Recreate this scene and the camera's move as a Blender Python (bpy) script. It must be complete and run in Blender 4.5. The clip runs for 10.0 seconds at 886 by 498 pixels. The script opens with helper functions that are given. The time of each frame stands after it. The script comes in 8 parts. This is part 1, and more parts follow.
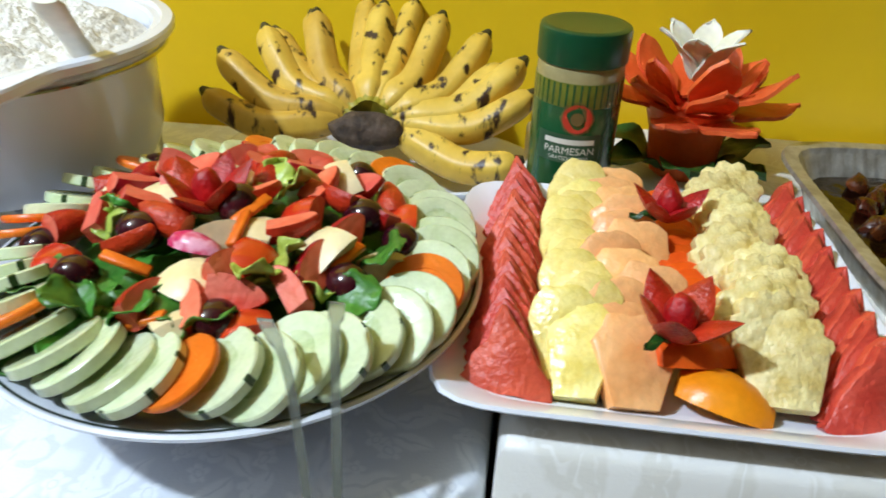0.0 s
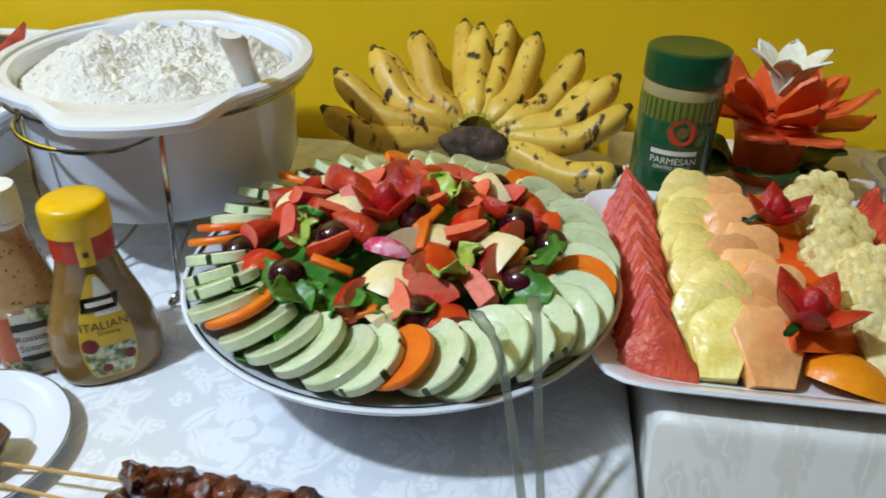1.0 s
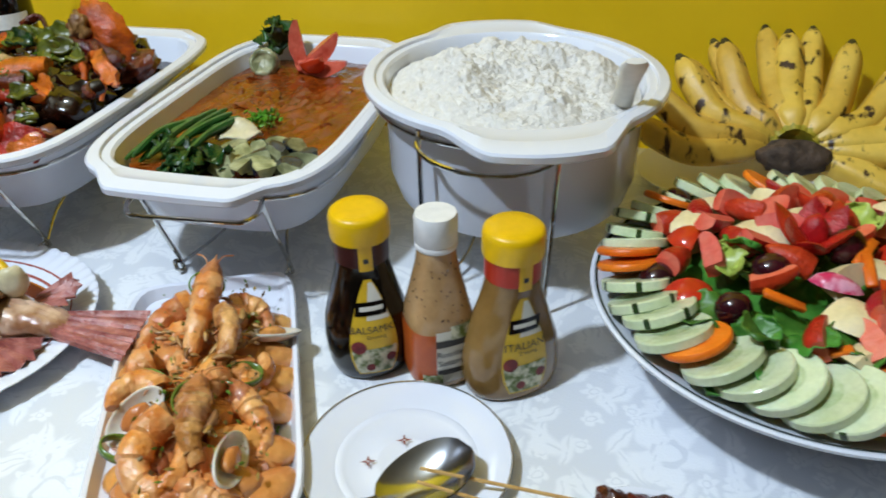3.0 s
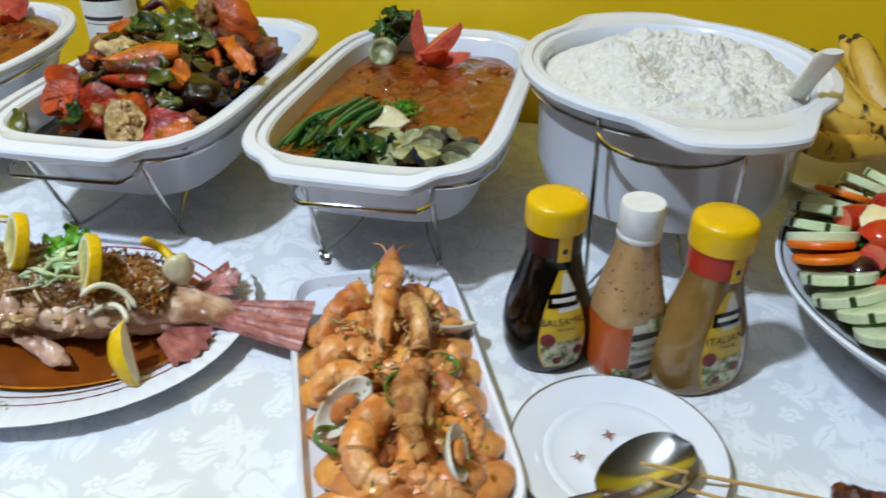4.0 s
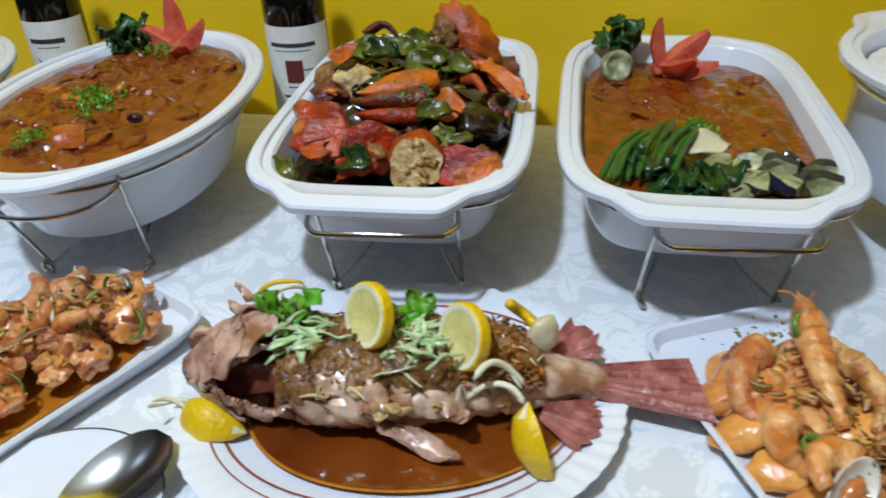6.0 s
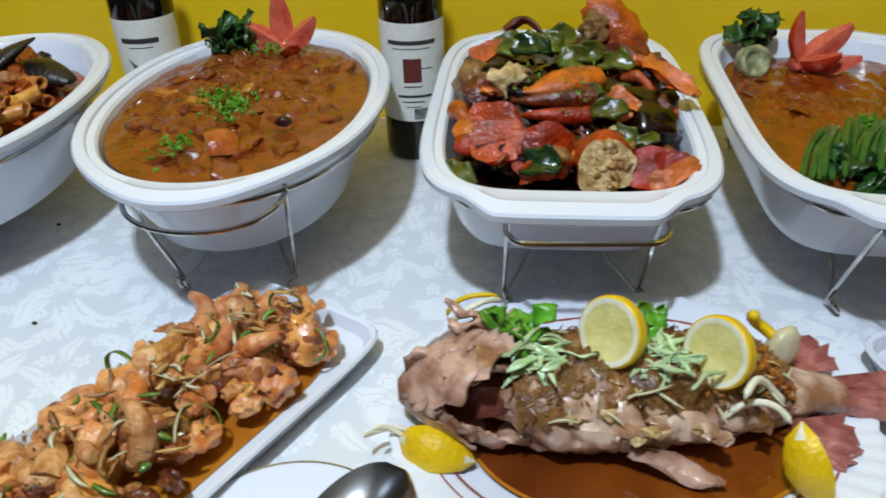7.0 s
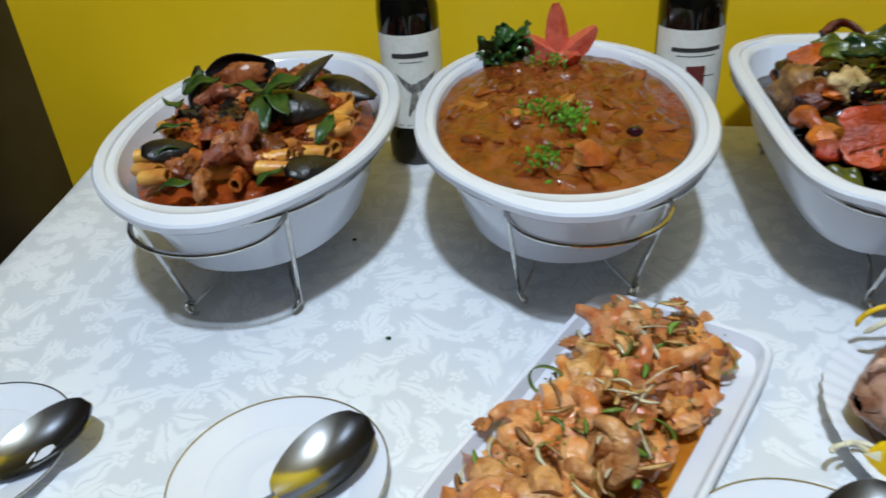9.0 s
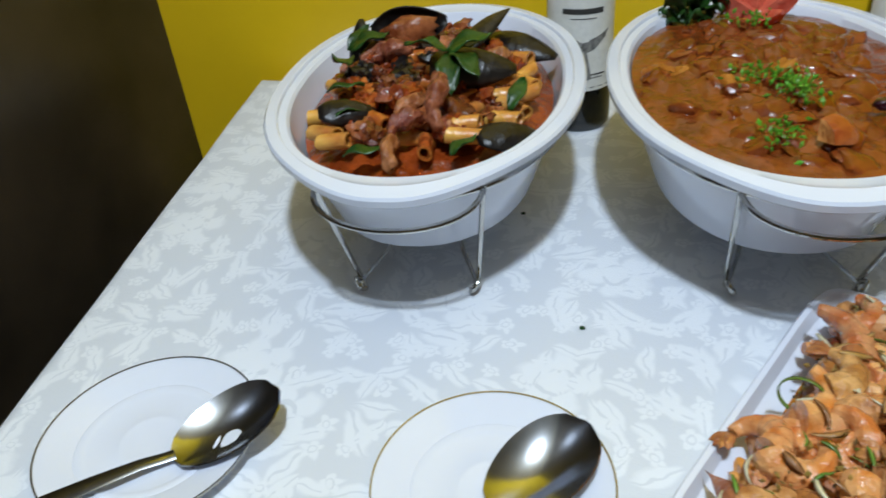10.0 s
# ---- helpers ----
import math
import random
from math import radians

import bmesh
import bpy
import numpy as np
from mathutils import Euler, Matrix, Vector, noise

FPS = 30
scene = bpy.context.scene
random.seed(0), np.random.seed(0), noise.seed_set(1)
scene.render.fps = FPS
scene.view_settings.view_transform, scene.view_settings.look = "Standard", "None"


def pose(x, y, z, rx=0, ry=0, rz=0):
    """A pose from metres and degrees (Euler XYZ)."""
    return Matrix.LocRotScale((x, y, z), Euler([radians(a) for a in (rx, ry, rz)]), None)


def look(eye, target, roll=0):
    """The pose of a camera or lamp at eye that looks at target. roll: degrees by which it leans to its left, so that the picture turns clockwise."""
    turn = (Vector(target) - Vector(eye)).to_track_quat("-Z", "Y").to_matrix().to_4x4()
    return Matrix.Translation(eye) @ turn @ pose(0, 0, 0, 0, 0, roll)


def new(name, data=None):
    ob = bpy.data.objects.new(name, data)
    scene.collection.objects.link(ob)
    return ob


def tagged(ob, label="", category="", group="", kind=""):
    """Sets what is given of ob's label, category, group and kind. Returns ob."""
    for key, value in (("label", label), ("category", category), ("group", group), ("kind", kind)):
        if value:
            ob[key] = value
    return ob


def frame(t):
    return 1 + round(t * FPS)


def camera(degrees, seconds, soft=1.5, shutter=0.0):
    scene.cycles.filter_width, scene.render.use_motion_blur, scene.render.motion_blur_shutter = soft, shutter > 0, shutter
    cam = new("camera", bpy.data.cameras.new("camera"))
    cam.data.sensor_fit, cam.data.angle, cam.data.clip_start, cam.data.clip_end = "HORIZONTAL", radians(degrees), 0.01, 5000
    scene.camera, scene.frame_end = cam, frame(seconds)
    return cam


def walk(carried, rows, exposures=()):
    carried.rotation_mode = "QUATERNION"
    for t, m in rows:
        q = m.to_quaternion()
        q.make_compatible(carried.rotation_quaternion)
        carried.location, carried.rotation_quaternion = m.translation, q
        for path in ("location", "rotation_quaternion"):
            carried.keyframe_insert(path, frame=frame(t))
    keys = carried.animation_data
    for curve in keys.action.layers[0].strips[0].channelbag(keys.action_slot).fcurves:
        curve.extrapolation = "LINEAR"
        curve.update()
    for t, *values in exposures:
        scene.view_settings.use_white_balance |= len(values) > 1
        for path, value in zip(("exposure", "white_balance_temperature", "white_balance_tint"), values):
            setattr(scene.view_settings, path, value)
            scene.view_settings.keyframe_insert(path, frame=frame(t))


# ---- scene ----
cam = camera(61.1, 10.0, soft=1.7, shutter=0.35)
PATH = [
    (0, (0.081, 0.441, 1.114), (-0.102, 2.145, 0.083), 2.3),
    (0.5, (0.027, 0.398, 1.13), (-0.163, 2.102, 0.101), 1.6),
    (1, (-0.018, 0.366, 1.147), (-0.223, 2.072, 0.124), 1.4),
    (1.5, (-0.057, 0.356, 1.154), (-0.3, 2.055, 0.128), 1.1),
    (2, (-0.114, 0.34, 1.182), (-0.424, 2.017, 0.136), 0.2),
    (2.5, (-0.191, 0.331, 1.186), (-0.564, 1.978, 0.114), -0.7),
    (2.7, (-0.225, 0.332, 1.186), (-0.639, 1.965, 0.107), -1.3),
    (4, (-0.426, 0.299, 1.172), (-0.831, 1.935, 0.095), -0.1),
    (4.5, (-0.527, 0.268, 1.166), (-0.869, 1.92, 0.092), -0.3),
    (5, (-0.61, 0.259, 1.161), (-0.931, 1.914, 0.085), -0.8),
    (5.5, (-0.679, 0.299, 1.169), (-1.019, 1.95, 0.093), -2.1),
    (7, (-0.949, 0.333, 1.156), (-1.2, 1.998, 0.077), -1.9),
    (7.5, (-1.036, 0.309, 1.164), (-1.207, 1.979, 0.078), -1.6),
    (8, (-1.117, 0.29, 1.171), (-1.279, 1.968, 0.096), -2.2),
    (8.5, (-1.18, 0.284, 1.171), (-1.421, 1.97, 0.122), -3.3),
    (9, (-1.229, 0.3, 1.163), (-1.575, 1.968, 0.116), -4.4),
    (9.5, (-1.3, 0.325, 1.155), (-1.722, 1.95, 0.068), -5.0),
    (10, (-1.35, 0.339, 1.152), (-1.855, 1.911, 0.023), -5.5),
]
EXPOSURES = [(0, 0.91), (0.5, 0.68), (1, 0.52), (2.5, 0.38), (4, 0.24), (5, 0.12), (6.4, 0.08), (7.5, 0.06), (10, -0.02)]
walk(cam, [(t, look(eye, target, roll)) for t, eye, target, roll in PATH], EXPOSURES)

# ---- world and light ----
world = bpy.data.worlds.new("room_world")
scene.world = world
world.use_nodes = True
world.node_tree.nodes["Background"].inputs[0].default_value = (1.0, 0.93, 0.78, 1)
world.node_tree.nodes["Background"].inputs[1].default_value = 0.015


LAMP = (-1.22, 0.08, 2.6)
bulb = bpy.data.lights.new("ceiling_lamp_light", "POINT")
bulb.energy, bulb.color, bulb.shadow_soft_size = 128, (0.735, 0.89, 1.08), 0.06
new("ceiling_lamp_light", bulb).location = LAMP

# ---- materials ----
def srgb(h):
    h = h.lstrip("#")
    return tuple(((int(h[i:i + 2], 16) / 255 + 0.055) / 1.055) ** 2.4 if int(h[i:i + 2], 16) > 10 else int(h[i:i + 2], 16) / 3294.6 for i in (0, 2, 4)) + (1,)


def material(name, base, rough=0.5, dark=None, scale=40.0, bump=0.0, bump_scale=120.0, metal=0.0, coat=0.0, sss=0.0, vary=0.0, spec=0.5, detail=4.0, lo=0.35, hi=0.65, trans=0.0, ior=1.45, grain=0.13):
    """A procedural surface: base colour blotched with a second one at two scales, fine relief, optional tint by object."""
    m = bpy.data.materials.new(name)
    m.use_nodes = True
    nt = m.node_tree
    N, L = nt.nodes, nt.links
    b = N["Principled BSDF"]
    b.inputs["Roughness"].default_value = rough
    b.inputs["Metallic"].default_value = metal
    b.inputs["Coat Weight"].default_value = coat
    b.inputs["Coat Roughness"].default_value = 0.06
    b.inputs["Specular IOR Level"].default_value = spec
    b.inputs["IOR"].default_value = ior
    b.inputs["Transmission Weight"].default_value = trans
    if sss:
        b.inputs["Subsurface Weight"].default_value = sss
        b.inputs["Subsurface Radius"].default_value = (0.006, 0.004, 0.002)
        b.inputs["Subsurface Scale"].default_value = 0.6
    tc = N.new("ShaderNodeTexCoord")
    c1 = srgb(base)
    c2 = srgb(dark) if dark else tuple(0.82 * v for v in c1[:3]) + (1,)
    n1 = N.new("ShaderNodeTexNoise")
    n1.inputs["Scale"].default_value, n1.inputs["Detail"].default_value = scale, detail
    L.new(tc.outputs["Object"], n1.inputs["Vector"])
    ramp = N.new("ShaderNodeValToRGB")
    ramp.color_ramp.elements[0].position, ramp.color_ramp.elements[1].position = lo, hi
    ramp.color_ramp.elements[0].color, ramp.color_ramp.elements[1].color = c2, c1
    L.new(n1.outputs["Fac"], ramp.inputs["Fac"])
    out = ramp.outputs["Color"]
    n2 = N.new("ShaderNodeTexNoise")
    n2.inputs["Scale"].default_value, n2.inputs["Detail"].default_value = scale * 6, 3
    L.new(tc.outputs["Object"], n2.inputs["Vector"])
    hsv = N.new("ShaderNodeHueSaturation")
    mr = N.new("ShaderNodeMapRange")
    mr.inputs["To Min"].default_value, mr.inputs["To Max"].default_value = 1 - grain, 1 + grain
    L.new(n2.outputs["Fac"], mr.inputs["Value"])
    L.new(mr.outputs["Result"], hsv.inputs["Value"])
    L.new(out, hsv.inputs["Color"])
    out = hsv.outputs["Color"]
    if vary:
        oi = N.new("ShaderNodeObjectInfo")
        geo = N.new("ShaderNodeNewGeometry")
        add = N.new("ShaderNodeMath")
        add.operation = "ADD"
        L.new(oi.outputs["Random"], add.inputs[0])
        L.new(geo.outputs["Random Per Island"], add.inputs[1])
        wrap = N.new("ShaderNodeMath")
        wrap.operation = "FRACT"
        L.new(add.outputs[0], wrap.inputs[0])
        m2 = N.new("ShaderNodeMapRange")
        m2.inputs["To Min"].default_value, m2.inputs["To Max"].default_value = 1 - vary, 1 + vary
        L.new(wrap.outputs[0], m2.inputs["Value"])
        h2 = N.new("ShaderNodeHueSaturation")
        L.new(m2.outputs["Result"], h2.inputs["Value"])
        m3 = N.new("ShaderNodeMapRange")
        m3.inputs["To Min"].default_value, m3.inputs["To Max"].default_value = 0.5 - vary * 0.05, 0.5 + vary * 0.05
        L.new(wrap.outputs[0], m3.inputs["Value"])
        L.new(m3.outputs["Result"], h2.inputs["Hue"])
        L.new(out, h2.inputs["Color"])
        out = h2.outputs["Color"]
    L.new(out, b.inputs["Base Color"])
    if bump:
        n3 = N.new("ShaderNodeTexNoise")
        n3.inputs["Scale"].default_value, n3.inputs["Detail"].default_value = bump_scale, 5
        L.new(tc.outputs["Object"], n3.inputs["Vector"])
        bp = N.new("ShaderNodeBump")
        bp.inputs["Strength"].default_value, bp.inputs["Distance"].default_value = bump, 0.004
        L.new(n3.outputs["Fac"], bp.inputs["Height"])
        L.new(bp.outputs["Normal"], b.inputs["Normal"])
        L.new(bp.outputs["Normal"], b.inputs["Coat Normal"])
    return m


def damask(name, base, shade, scale=1.0):
    """White jacquard cloth: leaves and blossoms woven matt into a shinier ground, with a fine weave and soft creases."""
    m = bpy.data.materials.new(name)
    m.use_nodes = True
    N, L = m.node_tree.nodes, m.node_tree.links
    b = N["Principled BSDF"]
    tc = N.new("ShaderNodeTexCoord")
    warp = N.new("ShaderNodeTexNoise")
    warp.inputs["Scale"].default_value, warp.inputs["Detail"].default_value = 60, 1
    L.new(tc.outputs["Object"], warp.inputs["Vector"])
    bent = N.new("ShaderNodeVectorMath")
    bent.operation = "MULTIPLY_ADD"
    bent.inputs[1].default_value = (0.013, 0.013, 0.0)
    L.new(warp.outputs["Color"], bent.inputs[0])
    L.new(tc.outputs["Object"], bent.inputs[2])

    def calc(op, a, c=0.0, e=0.0):
        n = N.new("ShaderNodeMath")
        n.operation = op
        for i, v in enumerate((a, c, e)):
            if isinstance(v, (int, float)):
                n.inputs[i].default_value = v
            else:
                L.new(v, n.inputs[i])
        return n.outputs[0]

    def layer(freq, kind, size, slim, seed):
        """One scatter of motifs; gives 1 inside them."""
        move = N.new("ShaderNodeVectorMath")
        move.operation = "ADD"
        move.inputs[1].default_value = (seed, -0.7 * seed, 0)
        L.new(bent.outputs[0], move.inputs[0])
        v = N.new("ShaderNodeTexVoronoi")
        v.voronoi_dimensions, v.feature = "2D", "F1"
        v.inputs["Scale"].default_value, v.inputs["Randomness"].default_value = freq, 0.85
        L.new(move.outputs[0], v.inputs["Vector"])
        off = N.new("ShaderNodeVectorMath")
        off.operation = "SUBTRACT"
        L.new(move.outputs[0], off.inputs[0])
        L.new(v.outputs["Position"], off.inputs[1])
        sp = N.new("ShaderNodeSeparateXYZ")
        L.new(off.outputs[0], sp.inputs[0])
        cs = N.new("ShaderNodeSeparateColor")
        L.new(v.outputs["Color"], cs.inputs[0])
        ang = calc("MULTIPLY", cs.outputs[0], 6.283)
        co, si = calc("COSINE", ang), calc("SINE", ang)
        x, y = sp.outputs[0], sp.outputs[1]
        u = calc("ADD", calc("MULTIPLY", x, co), calc("MULTIPLY", y, si))
        w = calc("SUBTRACT", calc("MULTIPLY", y, co), calc("MULTIPLY", x, si))
        if kind == "leaf":
            r = calc("SQRT", calc("ADD", calc("POWER", calc("MULTIPLY", calc("ABSOLUTE", u), 1 / size), 2.0), calc("POWER", calc("MULTIPLY", calc("ABSOLUTE", w), 1 / (size * slim)), 1.4)))
            vein = calc("GREATER_THAN", calc("ABSOLUTE", w), size * 0.045)
            return calc("MULTIPLY", calc("MAXIMUM", calc("MINIMUM", calc("MULTIPLY", calc("SUBTRACT", 1.0, r), 4.0), 1.0), 0.0), vein)
        a2 = calc("ARCTAN2", w, u)
        d = calc("SQRT", calc("ADD", calc("MULTIPLY", u, u), calc("MULTIPLY", w, w)))
        lim = calc("MULTIPLY_ADD", calc("ABSOLUTE", calc("COSINE", calc("MULTIPLY", a2, 2.5))), size * (1 - slim), size * slim)
        inside = calc("MAXIMUM", calc("MINIMUM", calc("MULTIPLY", calc("SUBTRACT", lim, d), 5.0 / size), 1.0), 0.0)
        ring = calc("GREATER_THAN", calc("ABSOLUTE", calc("SUBTRACT", d, size * 0.34)), size * 0.06)
        return calc("MULTIPLY", inside, ring)

    s = scale
    mask = layer(9 / s, "flower", 0.03 * s, 0.5, 0.0)
    for args in ((17 / s, "leaf", 0.022 * s, 0.4, 3.1), (19 / s, "leaf", 0.018 * s, 0.4, 7.7), (30 / s, "leaf", 0.015 * s, 0.45, 12.3), (40 / s, "flower", 0.008 * s, 0.6, 5.5)):
        mask = calc("MAXIMUM", mask, layer(*args))
    soft = N.new("ShaderNodeMath")
    soft.operation, soft.use_clamp = "MULTIPLY", True
    soft.inputs[1].default_value = 1.0
    L.new(mask, soft.inputs[0])
    mask = soft.outputs[0]
    mixn = N.new("ShaderNodeMix")
    mixn.data_type = "RGBA"
    L.new(mask, mixn.inputs[0])
    mixn.inputs[6].default_value, mixn.inputs[7].default_value = srgb(base), srgb(shade)
    L.new(mixn.outputs[2], b.inputs["Base Color"])
    L.new(calc("MULTIPLY_ADD", mask, 0.28, 0.4), b.inputs["Roughness"])
    b.inputs["Sheen Weight"].default_value = 0.1
    crease = N.new("ShaderNodeTexNoise")
    crease.inputs["Scale"].default_value, crease.inputs["Detail"].default_value = 7, 5
    L.new(tc.outputs["Object"], crease.inputs["Vector"])
    weave = N.new("ShaderNodeTexNoise")
    weave.inputs["Scale"].default_value, weave.inputs["Detail"].default_value = 500, 2
    L.new(tc.outputs["Object"], weave.inputs["Vector"])
    b1 = N.new("ShaderNodeBump")
    b1.inputs["Strength"].default_value, b1.inputs["Distance"].default_value = 0.4, 0.012
    L.new(crease.outputs["Fac"], b1.inputs["Height"])
    b2 = N.new("ShaderNodeBump")
    b2.inputs["Strength"].default_value, b2.inputs["Distance"].default_value = 0.3, 0.001
    L.new(weave.outputs["Fac"], b2.inputs["Height"])
    L.new(b1.outputs["Normal"], b2.inputs["Normal"])
    L.new(b2.outputs["Normal"], b.inputs["Normal"])
    return m


M = {}
M["cloth"] = damask("white_damask", "#d6dae0", "#e6e9ed", 1.2)
M["cloth2"] = damask("cream_cloth", "#f0eee8", "#e6e3da", 1.3)
M["wall"] = material("yellow_paint", "#ecc41e", 0.38, "#e4ba16", 3, 0.12, 60, grain=0.03)
M["darkwall"] = material("dark_brown_panel", "#40362a", 0.35, "#221c15", 4, 0.05, 40)
# unseen surfaces that close the room: tones set for bounced fill and reflections
M["plain"] = material("unseen_wall_tone", "#6e5e3e", 0.7, "#645436", 3)
M["ceiling"] = material("unseen_ceiling_tone", "#a0967e", 0.8, "#948a72", 3)
M["floor"] = material("unseen_floor_tone", "#94784e", 0.35, "#7c6440", 5)
M["wood"] = material("table_wood", "#6b4a2c", 0.5, "#513517", 12)
M["ceramic"] = material("white_glazed_ceramic", "#dde2ee", 0.12, "#dbe0ec", 6, coat=0.3, grain=0.012)
M["china"] = material("white_china", "#e2e6f0", 0.1, "#dfe3ee", 8, coat=0.4, grain=0.012)
M["chrome"] = material("chrome_wire", "#c9c8c4", 0.12, "#b4b2ac", 60, metal=1.0)
M["steel"] = material("polished_steel", "#b6bac4", 0.17, "#acb0b8", 20, metal=1.0)
M["silver"] = material("silver_band", "#a9a7a2", 0.25, metal=0.9)
M["lamp_glow"] = bpy.data.materials.new("lamp_glow")
M["lamp_glow"].use_nodes = True
g = M["lamp_glow"].node_tree.nodes["Principled BSDF"]
g.inputs["Emission Color"].default_value, g.inputs["Emission Strength"].default_value = (0.96, 0.98, 1, 1), 30

# ---- building tools ----
R = random.Random(7)


def mesh_of(bm, smooth=True, angle=None):
    bmesh.ops.recalc_face_normals(bm, faces=bm.faces)
    me = bpy.data.meshes.new("mesh")
    if smooth:
        for f in bm.faces:
            f.smooth = True
        if angle:
            for e in bm.edges:
                if len(e.link_faces) == 2 and e.calc_face_angle(0) > radians(angle):
                    e.smooth = False
    bm.to_mesh(me)
    bm.free()
    return me


def part(name, bm, mat, parent, label="", smooth=True, angle=40, kind=""):
    """Links a bmesh (or a mesh) as one object under a thing or a part."""
    me = bm if isinstance(bm, bpy.types.Mesh) else mesh_of(bm, smooth, angle)
    if not me.materials:
        me.materials.append(mat)
    ob = new(name, me)
    ob.parent = parent
    if label or kind:
        tagged(ob, label, kind=kind)
    return ob


def thing(name, label, category, x=0, y=0, z=0, rz=0, group="", kind="", rx=0, ry=0):
    ob = new(name)
    ob.empty_display_size = 0.02
    ob.matrix_basis = pose(x, y, z, rx, ry, rz)
    return tagged(ob, label, category, group, kind)


def solo(name, bm, mat, label, category, m=None, group="", kind="", angle=40):
    me = bm if isinstance(bm, bpy.types.Mesh) else mesh_of(bm, True, angle)
    if not me.materials:
        me.materials.append(mat)
    ob = new(name, me)
    if m is not None:
        ob.matrix_basis = m
    return tagged(ob, label, category, group, kind)


def box_bm(x0, y0, z0, x1, y1, z1, bevel=0.0, seg=2):
    bm = bmesh.new()
    bmesh.ops.create_cube(bm, size=1)
    for v in bm.verts:
        v.co = Vector(((x0 + x1) / 2 + v.co.x * (x1 - x0), (y0 + y1) / 2 + v.co.y * (y1 - y0), (z0 + z1) / 2 + v.co.z * (z1 - z0)))
    if bevel:
        bmesh.ops.bevel(bm, geom=bm.edges, offset=bevel, segments=seg, affect="EDGES", profile=0.6)
    return bm


def loft(rings, close_first=False, close_last=False, bm=None):
    """Joins closed rings (lists of points, all of one length) into a skin."""
    bm = bm or bmesh.new()
    vr = [[bm.verts.new(p) for p in ring] for ring in rings]
    n = len(vr[0])
    for a, b in zip(vr, vr[1:]):
        for i in range(n):
            bm.faces.new((a[i], a[(i + 1) % n], b[(i + 1) % n], b[i]))
    if close_first:
        bm.faces.new(vr[0][::-1])
    if close_last:
        bm.faces.new(vr[-1])
    return bm


def lathe(profile, n=48, bm=None, caps=True):
    """Turns (radius, height) pairs about z; a radius of 0 closes the end."""
    bm = bm or bmesh.new()
    rings = []
    for r, z in profile:
        if r < 1e-6:
            rings.append([bm.verts.new((0, 0, z))])
        else:
            rings.append([bm.verts.new((r * math.cos(math.tau * i / n), r * math.sin(math.tau * i / n), z)) for i in range(n)])
    for a, b in zip(rings, rings[1:]):
        for i in range(n):
            j = (i + 1) % n
            if len(a) == 1 and len(b) > 1:
                bm.faces.new((a[0], b[i], b[j]))
            elif len(b) == 1 and len(a) > 1:
                bm.faces.new((a[i], a[j], b[0]))
            elif len(a) > 1:
                bm.faces.new((a[i], a[j], b[j], b[i]))
    return bm


def oval(rx, ry, z, p=2.0, n=64, cx=0.0, cy=0.0):
    """A superellipse ring; p = 2 is an ellipse, larger is boxier."""
    ring = []
    for i in range(n):
        a = math.tau * i / n
        c, s = math.cos(a), math.sin(a)
        k = (abs(c) ** p + abs(s) ** p) ** (-1 / p)
        ring.append((cx + rx * k * c, cy + ry * k * s, z))
    return ring


def tube(points, r, n=8, bm=None, closed=False, taper=None):
    """A round wire along points."""
    bm = bm or bmesh.new()
    pts = [Vector(p) for p in points]
    m = len(pts)
    rings = []
    up = Vector((0, 0, 1))
    for i, p in enumerate(pts):
        if closed:
            d = pts[(i + 1) % m] - pts[i - 1]
        else:
            d = pts[min(i + 1, m - 1)] - pts[max(i - 1, 0)]
        d.normalize()
        side = d.cross(up)
        if side.length < 0.05:
            side = d.cross(Vector((1, 0, 0)))
        side.normalize()
        u = side.cross(d)
        rad = r * (taper[i] if taper else 1)
        rings.append([bm.verts.new(p + rad * (math.cos(math.tau * k / n) * side + math.sin(math.tau * k / n) * u)) for k in range(n)])
    for i in range(m if closed else m - 1):
        a, b = rings[i], rings[(i + 1) % m]
        for k in range(n):
            bm.faces.new((a[k], a[(k + 1) % n], b[(k + 1) % n], b[k]))
    if not closed:
        bm.faces.new(rings[0][::-1])
        bm.faces.new(rings[-1])
    return bm


def smooth_path(points, steps=6):
    """A Catmull-Rom line through points."""
    p = [Vector(q) for q in points]
    p = [2 * p[0] - p[1]] + p + [2 * p[-1] - p[-2]]
    out = []
    for i in range(1, len(p) - 2):
        for s in range(steps):
            t = s / steps
            a, b, c, d = p[i - 1], p[i], p[i + 1], p[i + 2]
            out.append(0.5 * (2 * b + (c - a) * t + (2 * a - 5 * b + 4 * c - d) * t * t + (3 * b - a - 3 * c + d) * t ** 3))
    out.append(p[-2])
    return out


def rough_up(bm, amount, scale, seed=0.0):
    """Pushes the points about by noise, along the ways out from the middle."""
    for v in bm.verts:
        n = noise.noise_vector(Vector((v.co.x * scale + seed, v.co.y * scale - seed, v.co.z * scale + 2 * seed)))
        v.co += n * amount
    return bm


def lump(rx, ry, rz, amount=0.2, freq=1.6, seed=0.0, level=3):
    """An uneven rounded lump."""
    bm = bmesh.new()
    bmesh.ops.create_icosphere(bm, subdivisions=level, radius=1)
    for v in bm.verts:
        k = 1 + amount * noise.noise(v.co * freq + Vector((seed, seed * 1.7, -seed))) + amount * 0.4 * noise.noise(v.co * freq * 3 + Vector((-seed, seed, seed)))
        v.co = Vector((v.co.x * rx, v.co.y * ry, v.co.z * rz)) * k
    return bm


